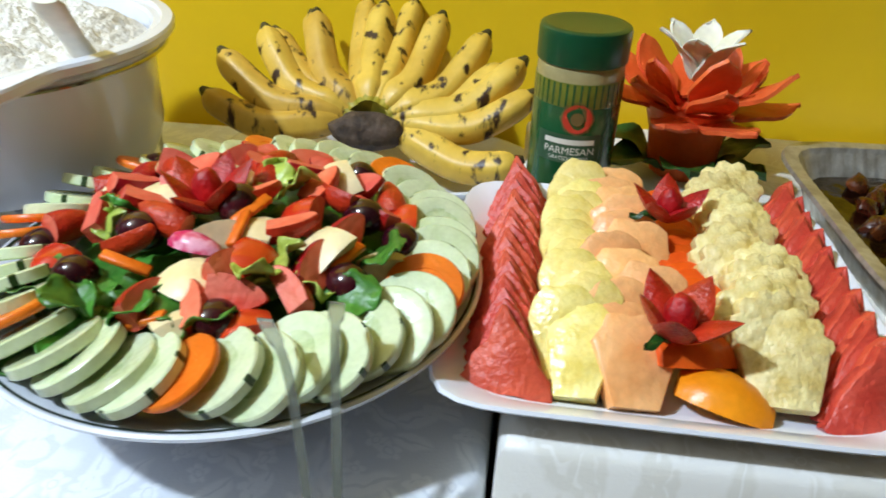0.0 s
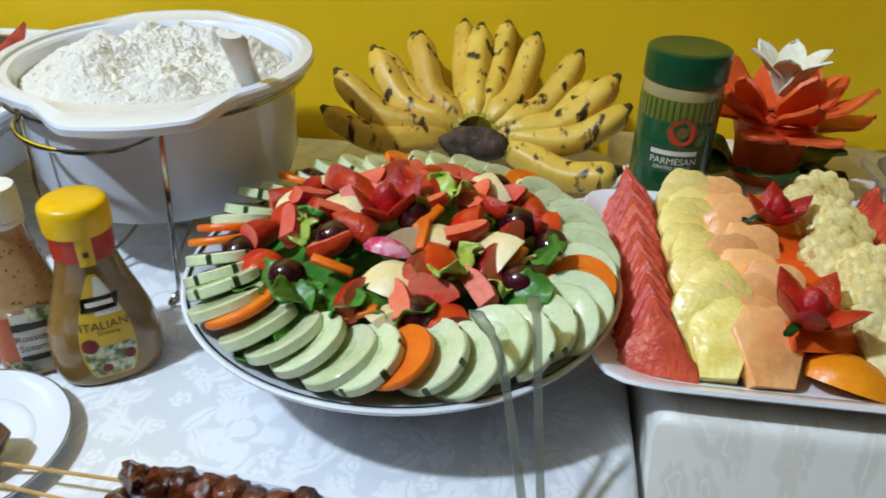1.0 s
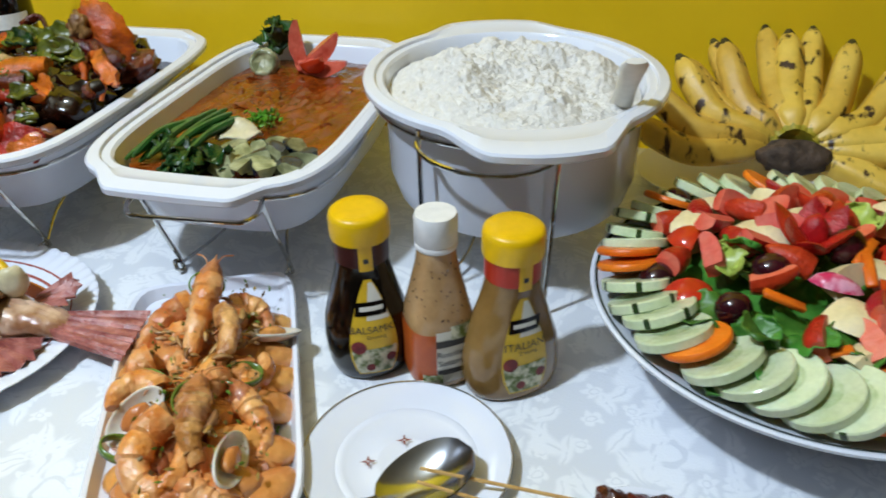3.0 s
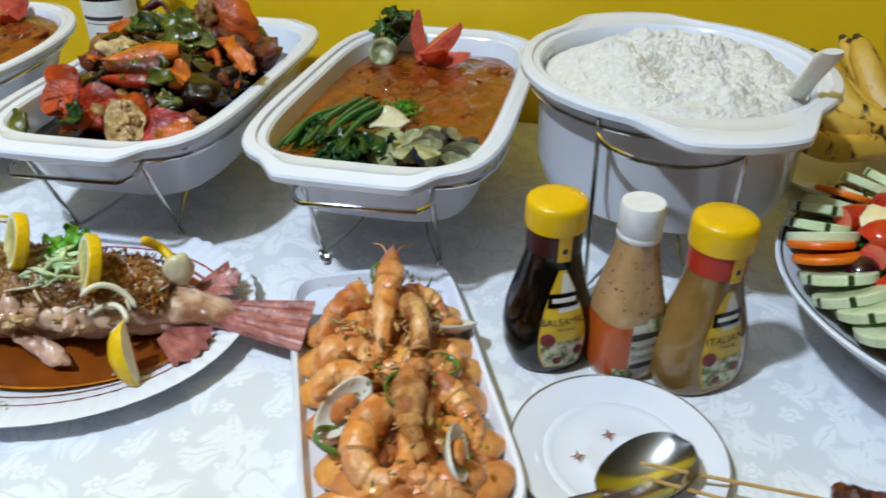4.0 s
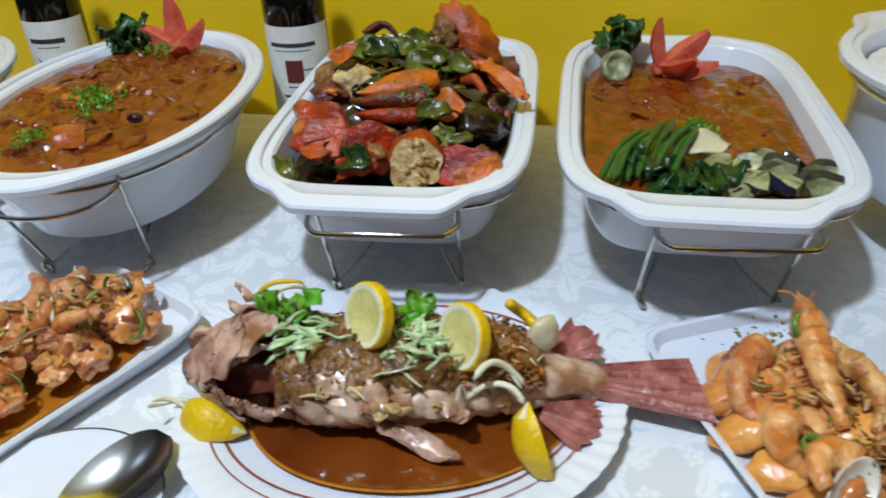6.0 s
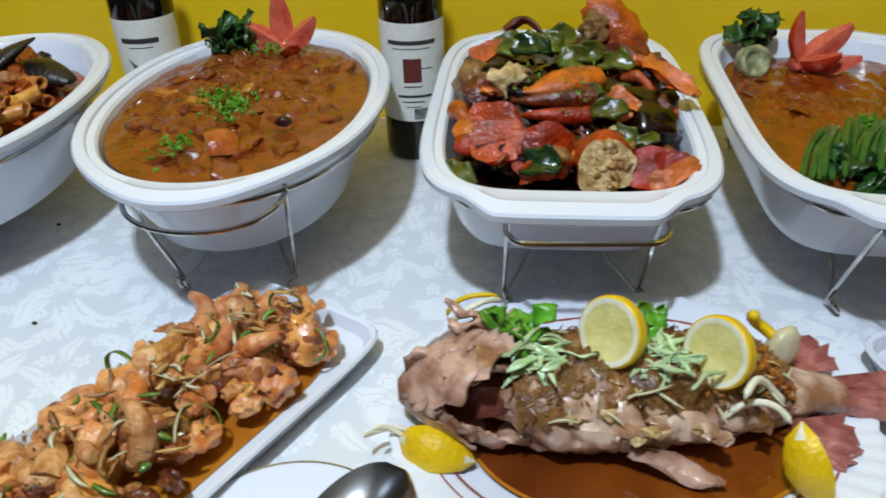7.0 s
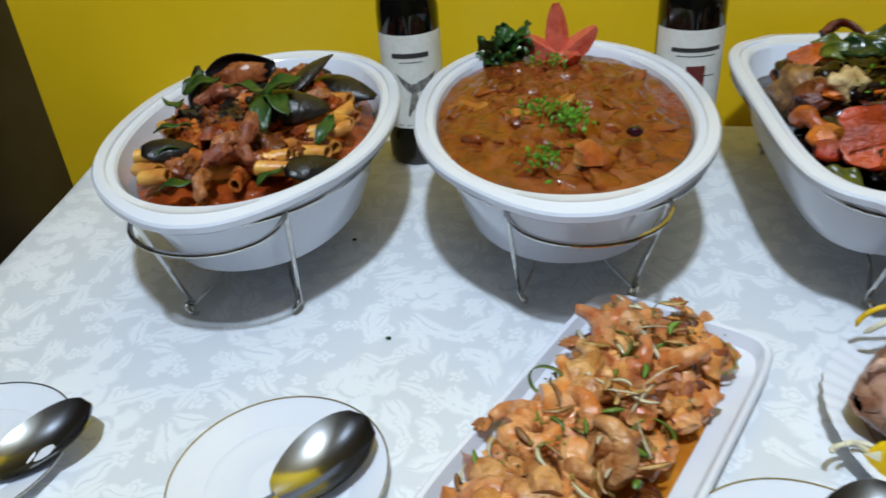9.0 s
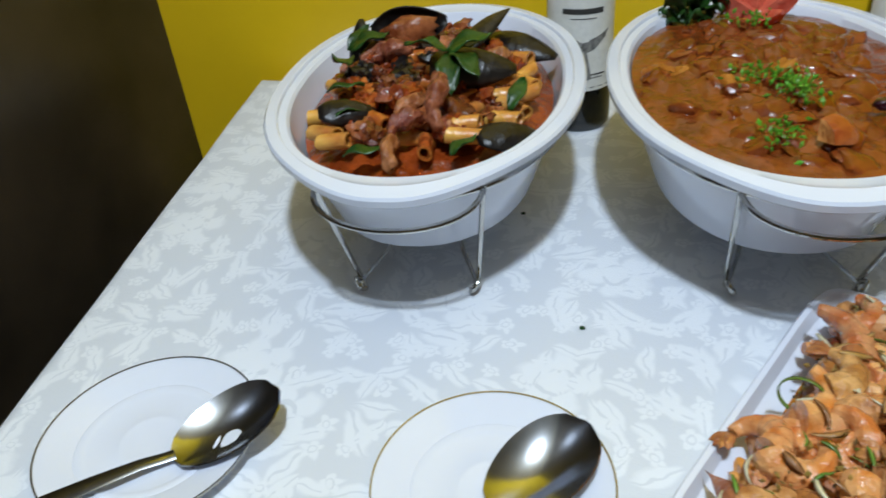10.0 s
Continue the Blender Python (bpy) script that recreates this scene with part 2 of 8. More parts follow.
def slab(outline, z0, z1, bevel=0.0):
    """A flat piece from an outline of (x, y) pairs."""
    bm = bmesh.new()
    loft([[(x, y, z0) for x, y in outline], [(x, y, z1) for x, y in outline]], True, True, bm)
    if bevel:
        bmesh.ops.bevel(bm, geom=[e for e in bm.edges if e.calc_face_angle(0) > 0.6], offset=bevel, segments=2, affect="EDGES", profile=0.6)
    return bm


def merge(bm, other, m=None):
    """Adds another bmesh to bm, moved by m, and frees it."""
    me = bpy.data.meshes.new("tmp")
    other.to_mesh(me)
    other.free()
    if m is not None:
        me.transform(m)
    bm.from_mesh(me)
    bpy.data.meshes.remove(me)
    return bm


def at(x, y, z, rx=0, ry=0, rz=0, s=1.0):
    return pose(x, y, z, rx, ry, rz) @ Matrix.Scale(s, 4)


# ---- room ----
T = 0.75          # top of the long table's cloth
T2 = 0.79         # top of the side table's cloth
WALL_Y = 1.326

# floor, ceiling, east and south walls are unseen, added to bounce fill light
solo("floor", box_bm(-2.24, -3.2, -0.1, 3.2, 1.46, 0.0), M["floor"], "unseen floor under the tables, brown to warm the bounced light", "floor", kind="structure")
solo("ceiling", box_bm(-2.24, -3.2, 3.05, 3.2, 1.46, 3.15), M["ceiling"], "unseen ceiling added to bounce light, beige to warm the fill", "ceiling", kind="structure")
solo("wall_north", box_bm(-2.078, WALL_Y, 0, 3.2, WALL_Y + 0.14, 3.05), M["wall"], "glossy mustard yellow painted wall behind the buffet", "wall", kind="structure")
solo("wall_west", box_bm(-2.24, -3.2, 0, -2.078, WALL_Y + 0.14, 3.05), M["darkwall"], "dark brown satin wall panel beside the buffet", "wall", kind="structure")
solo("wall_east", box_bm(3.2, -3.2, 0, 3.34, 1.46, 3.05), M["plain"], "unseen brown wall added to close the room and set bounced light", "wall", kind="structure")
solo("wall_south", box_bm(-2.24, -3.34, 0, 3.34, -3.2, 3.05), M["plain"], "unseen brown wall added to close the room and set bounced light", "wall", kind="structure")

lamp = thing("ceiling_lamp", "round white lamp hanging from the ceiling", "lamp", LAMP[0], LAMP[1], 2.65)
part("stem", lathe([(0, 0.4), (0.05, 0.4), (0.05, 0.385), (0.006, 0.375), (0.006, 0.14), (0, 0.14)], 24), M["china"], lamp)
part("housing", lathe([(0, 0.15), (0.05, 0.15), (0.055, 0.13), (0.03, 0.1), (0.026, 0.05), (0, 0.05)]), M["china"], lamp)


def cloth_top(pts, z, drop, mat, name, label, wavy=0.004, flare=0.0):
    """A cloth over a table: a flat top that bends over rounded edges and hangs in soft waves."""
    n_side = 60
    loop = []
    for (x0, y0), (x1, y1) in zip(pts, pts[1:] + pts[:1]):
        for i in range(n_side):
            f = i / n_side
            loop.append((x0 + (x1 - x0) * f, y0 + (y1 - y0) * f))
    m = len(loop)
    cx, cy = sum(p[0] for p in loop) / m, sum(p[1] for p in loop) / m
    rings = []
    for inset, dz in ((0.06, 0.0), (0.014, 0.0), (0.006, -0.002), (0.0015, -0.007), (0.0, -0.014)):
        ring = []
        for i, (x, y) in enumerate(loop):
            dx, dy = x - cx, y - cy
            sx = 1 - inset / max(abs(pts[0][0] - pts[1][0]) / 2, 0.1)
            sy = 1 - inset / max(abs(pts[1][1] - pts[2][1]) / 2, 0.1)
            ring.append((cx + dx * sx, cy + dy * sy, z + dz + wavy * 0.3 * noise.noise(Vector((x * 9, y * 9, 0)))))
        rings.append(ring)
    for f in (0.15, 0.35, 0.6, 0.8, 1.0):
        ring = []
        for i, (x, y) in enumerate(loop):
            dx, dy = x - cx, y - cy
            d = math.hypot(dx, dy)
            w = 0.02 * f * noise.noise(Vector((i * 0.13, f, 3.1))) + 0.008 * f
            if y > 1.2:
                w = 0
            out = flare * f * max(0.0, min(1.0, (cy - y) / 0.2))
            ring.append((x + dx / d * w, y + dy / d * w - out, z - 0.014 - (drop - 0.014) * f))
        rings.append(ring)
    bm = loft(rings, True, False)
    return solo(name, bm, mat, label, "tablecloth", angle=60)


FRONT = 0.45
TABLE = [(-1.783, FRONT), (0.078, FRONT), (0.078, 1.3), (-1.921, 1.3)]
cloth_top(TABLE, T, 0.55, M["cloth"], "tablecloth", "white damask tablecloth with a leafy woven pattern")
TABLE2 = [(0.084, 0.762), (1.15, 0.762), (1.15, 1.3), (0.084, 1.3)]
cloth_top(TABLE2, T2, 0.5, M["cloth2"], "tablecloth", "thick cream tablecloth on the side table", flare=0.22)


def table_under(x0, y0, x1, y1, z, label):
    t = thing("table", label, "table", (x0 + x1) / 2, (y0 + y1) / 2, 0)
    hx, hy = (x1 - x0) / 2, (y1 - y0) / 2
    part("tabletop", box_bm(-hx, -hy, z - 0.045, hx, hy, z - 0.02, 0.004), M["wood"], t)
    for sx in (-1, 1):
        for sy in (-1, 1):
            part("leg", box_bm(sx * (hx - 0.04) - 0.025, sy * (hy - 0.04) - 0.025, 0, sx * (hx - 0.04) + 0.025, sy * (hy - 0.04) + 0.025, z - 0.045, 0.004), M["wood"], t)
    return t


table_under(-1.75, 0.48, 0.05, 1.28, T, "long wooden buffet table hidden under a white cloth")
table_under(0.12, 0.79, 1.1, 1.27, T2, "wooden side table hidden under a cream cloth")

# ---- serving dishes and stands ----
def rim_ring(hw, hl, z, p, handle=0.0, w0=0.0, w1=0.0, drop=0.0, n=160):
    ring = []
    for x, y, zz in oval(hw, hl, z, p, n):
        if handle and abs(y) > 0.3 * hl:
            k = min(1.0, max(0.0, (w1 - abs(x)) / (w1 - w0)))
            k = k * k * (3 - 2 * k)
            y += math.copysign(handle * k, y)
            zz -= drop * k
        ring.append((x, y, zz))
    return ring


def casserole(label, x, y, z, rz, hw, hl, p, depth, handle, w0, w1, foot=0.74):
    """A glazed oven dish whose rim runs out into a tab handle at either end; its origin is the middle of its base."""
    t = thing("casserole_dish", label, "dish", x, y, z - depth, rz)
    H = depth
    a = dict(handle=handle, w0=w0, w1=w1)
    rings = [
        rim_ring(hw * foot * 0.9, hl * foot * 0.93, 0.004, p), rim_ring(hw * foot * 0.96, hl * foot * 0.97, 0.0, p),
        rim_ring(hw * foot, hl * (foot + 0.03), 0.003, p), rim_ring(hw * (foot + 0.05), hl * (foot + 0.07), H * 0.22, p),
        rim_ring(hw - 0.021, hl - 0.022, H - 0.024, p), rim_ring(hw - 0.017, hl - 0.018, H - 0.0145, p),
        rim_ring(hw - 0.004, hl - 0.004, H - 0.011, p, drop=0.003, **a), rim_ring(hw - 0.0006, hl - 0.0006, H - 0.0085, p, drop=0.003, **a),
        rim_ring(hw, hl, H - 0.003, p, drop=0.003, **a), rim_ring(hw - 0.0018, hl - 0.0018, H - 0.0007, p, drop=0.003, **a),
        rim_ring(hw - 0.0105, hl - 0.0105, H, p, handle=handle * 0.7, w0=w0 * 0.9, w1=w1 * 0.95, drop=0.001), rim_ring(hw - 0.0115, hl - 0.0115, H - 0.0006, p, handle=handle * 0.66, w0=w0 * 0.9, w1=w1 * 0.95, drop=0.001),
        rim_ring(hw - 0.0125, hl - 0.0125, H - 0.0034, p, handle=handle * 0.2, w0=w0 * 0.9, w1=w1 * 0.95), rim_ring(hw - 0.019, hl - 0.019, H - 0.0038, p),
        rim_ring(hw - 0.0215, hl - 0.0215, H - 0.0065, p), rim_ring(hw - 0.026, hl - 0.027, H - 0.025, p),
        rim_ring(hw * foot * 0.95, hl * foot * 0.98, 0.012, p), rim_ring(hw * foot * 0.8, hl * foot * 0.85, 0.008, p),
    ]
    part("body", loft(rings, True, True), M["ceramic"], t, angle=28)
    return t


def wire_stand(label, x, y, z, rz, hw, hl, p, loop_w, foot_x, foot_y, back=0.0, arc=False):
    """A chrome wire stand: a ring that holds the dish, a bow at either end, four legs with curled feet and crossed struts."""
    t = thing("serving_stand", label, "stand", x, y, T, rz)
    H = z - T
    ring = [Vector(q) for q in oval(hw - 0.011, hl - 0.011, H - 0.02, p, 72)]
    part("ring", tube(ring, 0.0023, 8, closed=True), M["chrome"], t)
    for s in (-1, 1):
        edge = [q for q in ring if q.y * s > 0]
        y0 = min(edge, key=lambda q: abs(abs(q.x) - loop_w)).y
        up = back if s > 0 else 0.0
        if arc:
            far = (hl + 0.008 - abs(y0)) * s
            bow = [(-loop_w * math.cos(q), y0 + far * math.sin(q) ** 0.8, H - 0.02 - (0.014 - up) * math.sin(q)) for q in (math.pi * k / 22 for k in range(23))]
        else:
            far = (hl + 0.022 - abs(y0)) * s
            bow = smooth_path([(-loop_w, y0, H - 0.02), (-loop_w - 0.002, y0 + 0.55 * far, H - 0.024), (-loop_w + 0.006, y0 + 0.92 * far, H - 0.026), (-loop_w + 0.018, y0 + far, H - 0.026), (0, y0 + far, H - 0.026), (loop_w - 0.018, y0 + far, H - 0.026), (loop_w - 0.006, y0 + 0.92 * far, H - 0.026), (loop_w + 0.002, y0 + 0.55 * far, H - 0.024), (loop_w, y0, H - 0.02)], 5)
        part("bow", tube(bow, 0.0023, 8), M["chrome"], t)
        for e in (-1, 1):
            leg = smooth_path([(e * loop_w, y0, H - 0.018), (e * (loop_w - 0.001), y0 + s * 0.001, H - 0.026), (e * (foot_x + 0.002), s * foot_y, 0.012), (e * foot_x, s * foot_y + s * 0.001, 0.0065), (e * (foot_x - 0.004), s * (foot_y + 0.007), 0.0024), (e * (foot_x - 0.001), s * (foot_y + 0.013), 0.0075), (e * (foot_x + 0.003), s * (foot_y + 0.008), 0.0135), (e * (foot_x + 0.001), s * (foot_y + 0.001), 0.008)], 4)
            part("leg", tube(leg, 0.0022, 8), M["chrome"], t)
            part("strut", tube(smooth_path([(e * foot_x, s * foot_y, 0.007), (e * foot_x * 0.6, s * foot_y * 0.62, 0.014), (e * 0.026, s * 0.028, 0.026)], 3), 0.0018, 6), M["chrome"], t)
    part("candle_cup", lathe([(0, 0.008), (0.02, 0.008), (0.026, 0.012), (0.028, 0.026), (0.0265, 0.026), (0.0245, 0.014), (0, 0.012)], 24), M["steel"], t, "small steel candle cup")
    return t


ZR, ZO, ZP = 0.882, 0.891, 0.936      # rims of the rectangular, oval and round dishes
KARE, CRAB, CURRY, PASTA, POT = (-0.652, 1.0585, 0.9), (-0.933, 1.0455, 2.4), (-1.248, 1.018, 6.0), (-1.5535, 0.985, 7.0), (-0.3785, 1.038, 18.0)
RECT = dict(hw=0.1295, hl=0.212, p=4.6)
OVAL = dict(hw=0.145, hl=0.213, p=2.15)
ROUND = dict(hw=0.148, hl=0.156, p=2.0)
BOX = dict(depth=0.08, handle=0.02, w0=0.058, w1=0.088, **RECT)
EGG_DISH = dict(depth=0.098, handle=0.013, w0=0.008, w1=0.1, foot=0.68, **OVAL)
casserole("white rectangular ceramic dish of peanut stew on a wire stand", KARE[0], KARE[1], ZR, KARE[2], **BOX)
casserole("white rectangular ceramic dish of saucy crab on a wire stand", CRAB[0], CRAB[1], ZR, CRAB[2], **BOX)
casserole("white oval ceramic dish of brown meat stew on a wire stand", CURRY[0], CURRY[1], ZO, CURRY[2], **EGG_DISH)
casserole("white oval ceramic dish of seafood penne on a wire stand", PASTA[0], PASTA[1], ZO, PASTA[2], **EGG_DISH)
casserole("deep round white ceramic pot heaped with steamed rice", POT[0], POT[1], ZP, POT[2], depth=0.12, handle=0.031, w0=0.045, w1=0.085, foot=0.8, **ROUND)
wire_stand("chrome wire stand under a rectangular dish", KARE[0], KARE[1], ZR, KARE[2] + 4, loop_w=0.06, foot_x=0.058, foot_y=0.16, **RECT)
wire_stand("chrome wire stand under a rectangular dish", CRAB[0], CRAB[1], ZR, CRAB[2] + 3, loop_w=0.06, foot_x=0.058, foot_y=0.158, **RECT)
wire_stand("chrome wire stand under an oval dish", CURRY[0], CURRY[1], ZO, CURRY[2] + 3, loop_w=0.066, foot_x=0.051, foot_y=0.137, back=0.022, arc=True, **OVAL)
wire_stand("chrome wire stand under an oval dish", PASTA[0], PASTA[1], ZO, PASTA[2], loop_w=0.066, foot_x=0.051, foot_y=0.147, back=0.026, arc=True, **OVAL)
wire_stand("chrome wire stand under a round pot", POT[0], POT[1], ZP, 0, loop_w=0.062, foot_x=0.055, foot_y=0.142, arc=True, **ROUND)


# ---- plates ----
def round_plate(label, x, y, z, r, h, mat, rim_mat=None, foot=0.55, rim="rim", group=""):
    t = thing("plate", label, "plate", x, y, z, 0, group)
    part("body", lathe([(0, 0.002), (r * foot * 0.9, 0.002), (r * foot * 0.93, 0), (r * foot, 0), (r * (foot + 0.06), 0.003), (r * 0.97, h - 0.0035), (r, h - 0.001), (r * 0.998, h), (r * 0.96, h - 0.001), (r * 0.72, 0.0078), (r * 0.68, 0.0066), (r * 0.66, 0.0072), (r * 0.6, 0.0058), (r * 0.57, 0.005), (r * 0.3, 0.0048), (r * 0.28, 0.0053), (r * 0.26, 0.0048), (0, 0.0047)], 96), mat, t)
    if rim_mat:
        part(rim, lathe([(r * 0.985, h + 0.0002), (r * 1.0015, h + 0.0005), (r * 1.003, h - 0.0015), (r * 0.985, h - 0.0004)], 96), rim_mat, t)
    return t


M["bandgreen"] = material("green_line", "#2c3a2c", 0.25)
M["bandred"] = material("red_line", "#a85a50", 0.25)
for label, px, py in (("small white plate with a silver rim and two tiny red motifs", -0.395, 0.693), ("small white plate with a silver rim under a serving spoon", -1.09, 0.59), ("small white plate with a silver rim under a serving spoon", -1.428, 0.636), ("small white plate with a silver rim under a serving spoon", -1.6745, 0.63)):
    round_plate(label, px, py, T, 0.0775, 0.013, M["china"], M["silver"], group="spoon rests")

# bowl of the salad
SK = 1.09      # the salad and its bowl are this much larger than drawn below
SX, SY, SZ = -0.1095, 0.871, T + 0.07 * SK
bowl = thing("salad_bowl", "wide white bowl with a dark green rim line holding salad", "bowl", SX, SY, T)
bowl.matrix_basis = at(SX, SY, T, s=SK)
part("body", lathe([(0, 0.004), (0.07, 0.004), (0.072, 0), (0.078, 0), (0.08, 0.006), (0.115, 0.03), (0.15, 0.062), (0.157, 0.068), (0.158, 0.071), (0.156, 0.072), (0.147, 0.0685), (0.125, 0.056), (0.09, 0.034), (0, 0.03)], 128), M["china"], bowl)
part("rim_line", lathe([(0.1525, 0.0712), (0.1545, 0.0724), (0.1545, 0.0718), (0.1525, 0.0705)], 128), M["bandgreen"], bowl, "thin dark green rim line")
part("rim_line", lathe([(0.1535, 0.0662), (0.1555, 0.0672), (0.1552, 0.0668), (0.1535, 0.0655)], 128), M["bandgreen"], bowl, "thin dark green rim line")


def tray(label, x, y, z, rz, hx, hy, h, p=7.0, flare=0.02, mat=None):
    t = thing("serving_platter", label, "platter", x, y, z, rz)
    glaze = mat or M["china"]
    ring = lambda d, z: oval(hx - d, hy - d, z, p, 96)
    part("base", loft([ring(flare + 0.012, 0.003), ring(flare + 0.006, 0), ring(flare, 0.0), ring(flare * 0.5, h * 0.45), ring(flare * 0.8, h * 0.5), ring(flare + 0.008, 0.006), oval(hx * 0.4, hy * 0.4, 0.0055, p, 96)], True, True), glaze, t)
    part("rim", loft([ring(flare * 0.5, h * 0.45), ring(0.002, h - 0.005), ring(0, h - 0.002), ring(0.0015, h), ring(0.005, h - 0.001), ring(flare * 0.8, h * 0.5)]), glaze, t)
    return t


FX, FY, FH = 0.186, 0.912, 0.151
tray("square white platter of sliced fruit", FX, FY, T2, 0, FH, FH, 0.028, p=9, flare=0.03)
P1 = (-0.574, 0.723, 25.0)
tray("long white rectangular plate of glazed prawns", P1[0], P1[1], T, P1[2], 0.0765, 0.148, 0.022, p=9, flare=0.012)
P2 = (-1.202, 0.699, -26.0)
tray("long white rectangular plate of prawns with onions", P2[0], P2[1], T, P2[2], 0.08, 0.152, 0.022, p=9, flare=0.012)

FISH = (-0.881, 0.732, 11.0)
plate = thing("fish_platter", "oval white platter with a scalloped edge holding a whole fish", "platter", FISH[0], FISH[1], T, FISH[2])


def scallop(rx, ry, z, k, n=256, waves=64):
    ring = []
    for i, (x, y, zz) in enumerate(oval(rx, ry, z, 2.1, n)):
        c = math.cos(waves * math.tau * i / n)
        f = 1 + k * c
        ring.append((x * f, y * f, zz + 0.16 * k * c))
    return ring


part("body", loft([scallop(0.1, 0.075, 0.003, 0), scallop(0.105, 0.08, 0, 0), scallop(0.112, 0.086, 0.001, 0), scallop(0.162, 0.133, 0.015, 0.004), scallop(0.168, 0.139, 0.0185, 0.005), scallop(0.169, 0.14, 0.02, 0.005), scallop(0.166, 0.137, 0.0205, 0.005), scallop(0.135, 0.1, 0.0115, 0.002), scallop(0.12, 0.09, 0.006, 0), scallop(0.05, 0.04, 0.0055, 0)], True, True), M["china"], plate)
part("rim_line", loft([scallop(0.1335, 0.0995, 0.0116, 0), scallop(0.1345, 0.1005, 0.0122, 0), scallop(0.1362, 0.1018, 0.0129, 0), scallop(0.1352, 0.1008, 0.0121, 0)]), M["bandred"], plate, "thin red rim line")
part("rim_line", loft([scallop(0.1435, 0.1115, 0.0143, 0), scallop(0.1442, 0.1122, 0.0152, 0), scallop(0.1452, 0.1132, 0.0154, 0), scallop(0.1446, 0.1126, 0.0146, 0)]), M["bandred"], plate, "thin red rim line")

# ---- bottles ----
M["black_glass"] = material("dark_wine_glass", "#070908", 0.06, "#050606", 10, coat=0.5)
M["label"] = material("paper_label", "#e6e4dd", 0.6, "#dedbd2", 30)
M["ink"] = material("label_ink", "#3a3835", 0.6)
M["ink_red"] = material("dark_red_ink", "#6d2a25", 0.6)
M["foil"] = material("black_capsule", "#15110f", 0.35)


def curved_patch(r, a0, a1, z0, z1, n=16, lift=0.0):
    """A piece of a cylinder's skin, for labels and print; it faces -y at angle 0."""
    bm = bmesh.new()
    lo, hi = [], []
    for i in range(n + 1):
        a = radians(a0 + (a1 - a0) * i / n)
        x, y = (r + lift) * math.sin(a), -(r + lift) * math.cos(a)
        lo.append(bm.verts.new((x, y, z0)))
        hi.append(bm.verts.new((x, y, z1)))
    for i in range(n):
        bm.faces.new((lo[i], lo[i + 1], hi[i + 1], hi[i]))
    return bm


def wine_bottle(label, x, y, turn):
    t = thing("wine_bottle", label, "bottle", x, y, T, turn)
    part("body", lathe([(0, 0.02), (0.018, 0.01), (0.03, 0.002), (0.034, 0), (0.0368, 0.004), (0.0375, 0.012), (0.0375, 0.19), (0.036, 0.205), (0.028, 0.222), (0.018, 0.236), (0.0148, 0.25), (0.0142, 0.285), (0.0155, 0.286), (0.0155, 0.297), (0.012, 0.299), (0, 0.299)], 64), M["black_glass"], t)
    part("capsule", lathe([(0.0152, 0.24), (0.0151, 0.25), (0.0147, 0.284), (0.0160, 0.2855), (0.0160, 0.2978), (0.0125, 0.3), (0, 0.3)], 48), M["foil"], t)
    return t


w1 = wine_bottle("dark red wine bottle with a cream label and red seal", -1.107, 1.193, 8)
w2 = wine_bottle("dark red wine bottle with a white label and grey winged drawing", -1.436, 1.194, 14)
for w in (w1, w2):
    part("paper_label", curved_patch(0.0375, -82, 82, 0.052, 0.168, 32, 0.0004), M["label"], w, "white paper label")

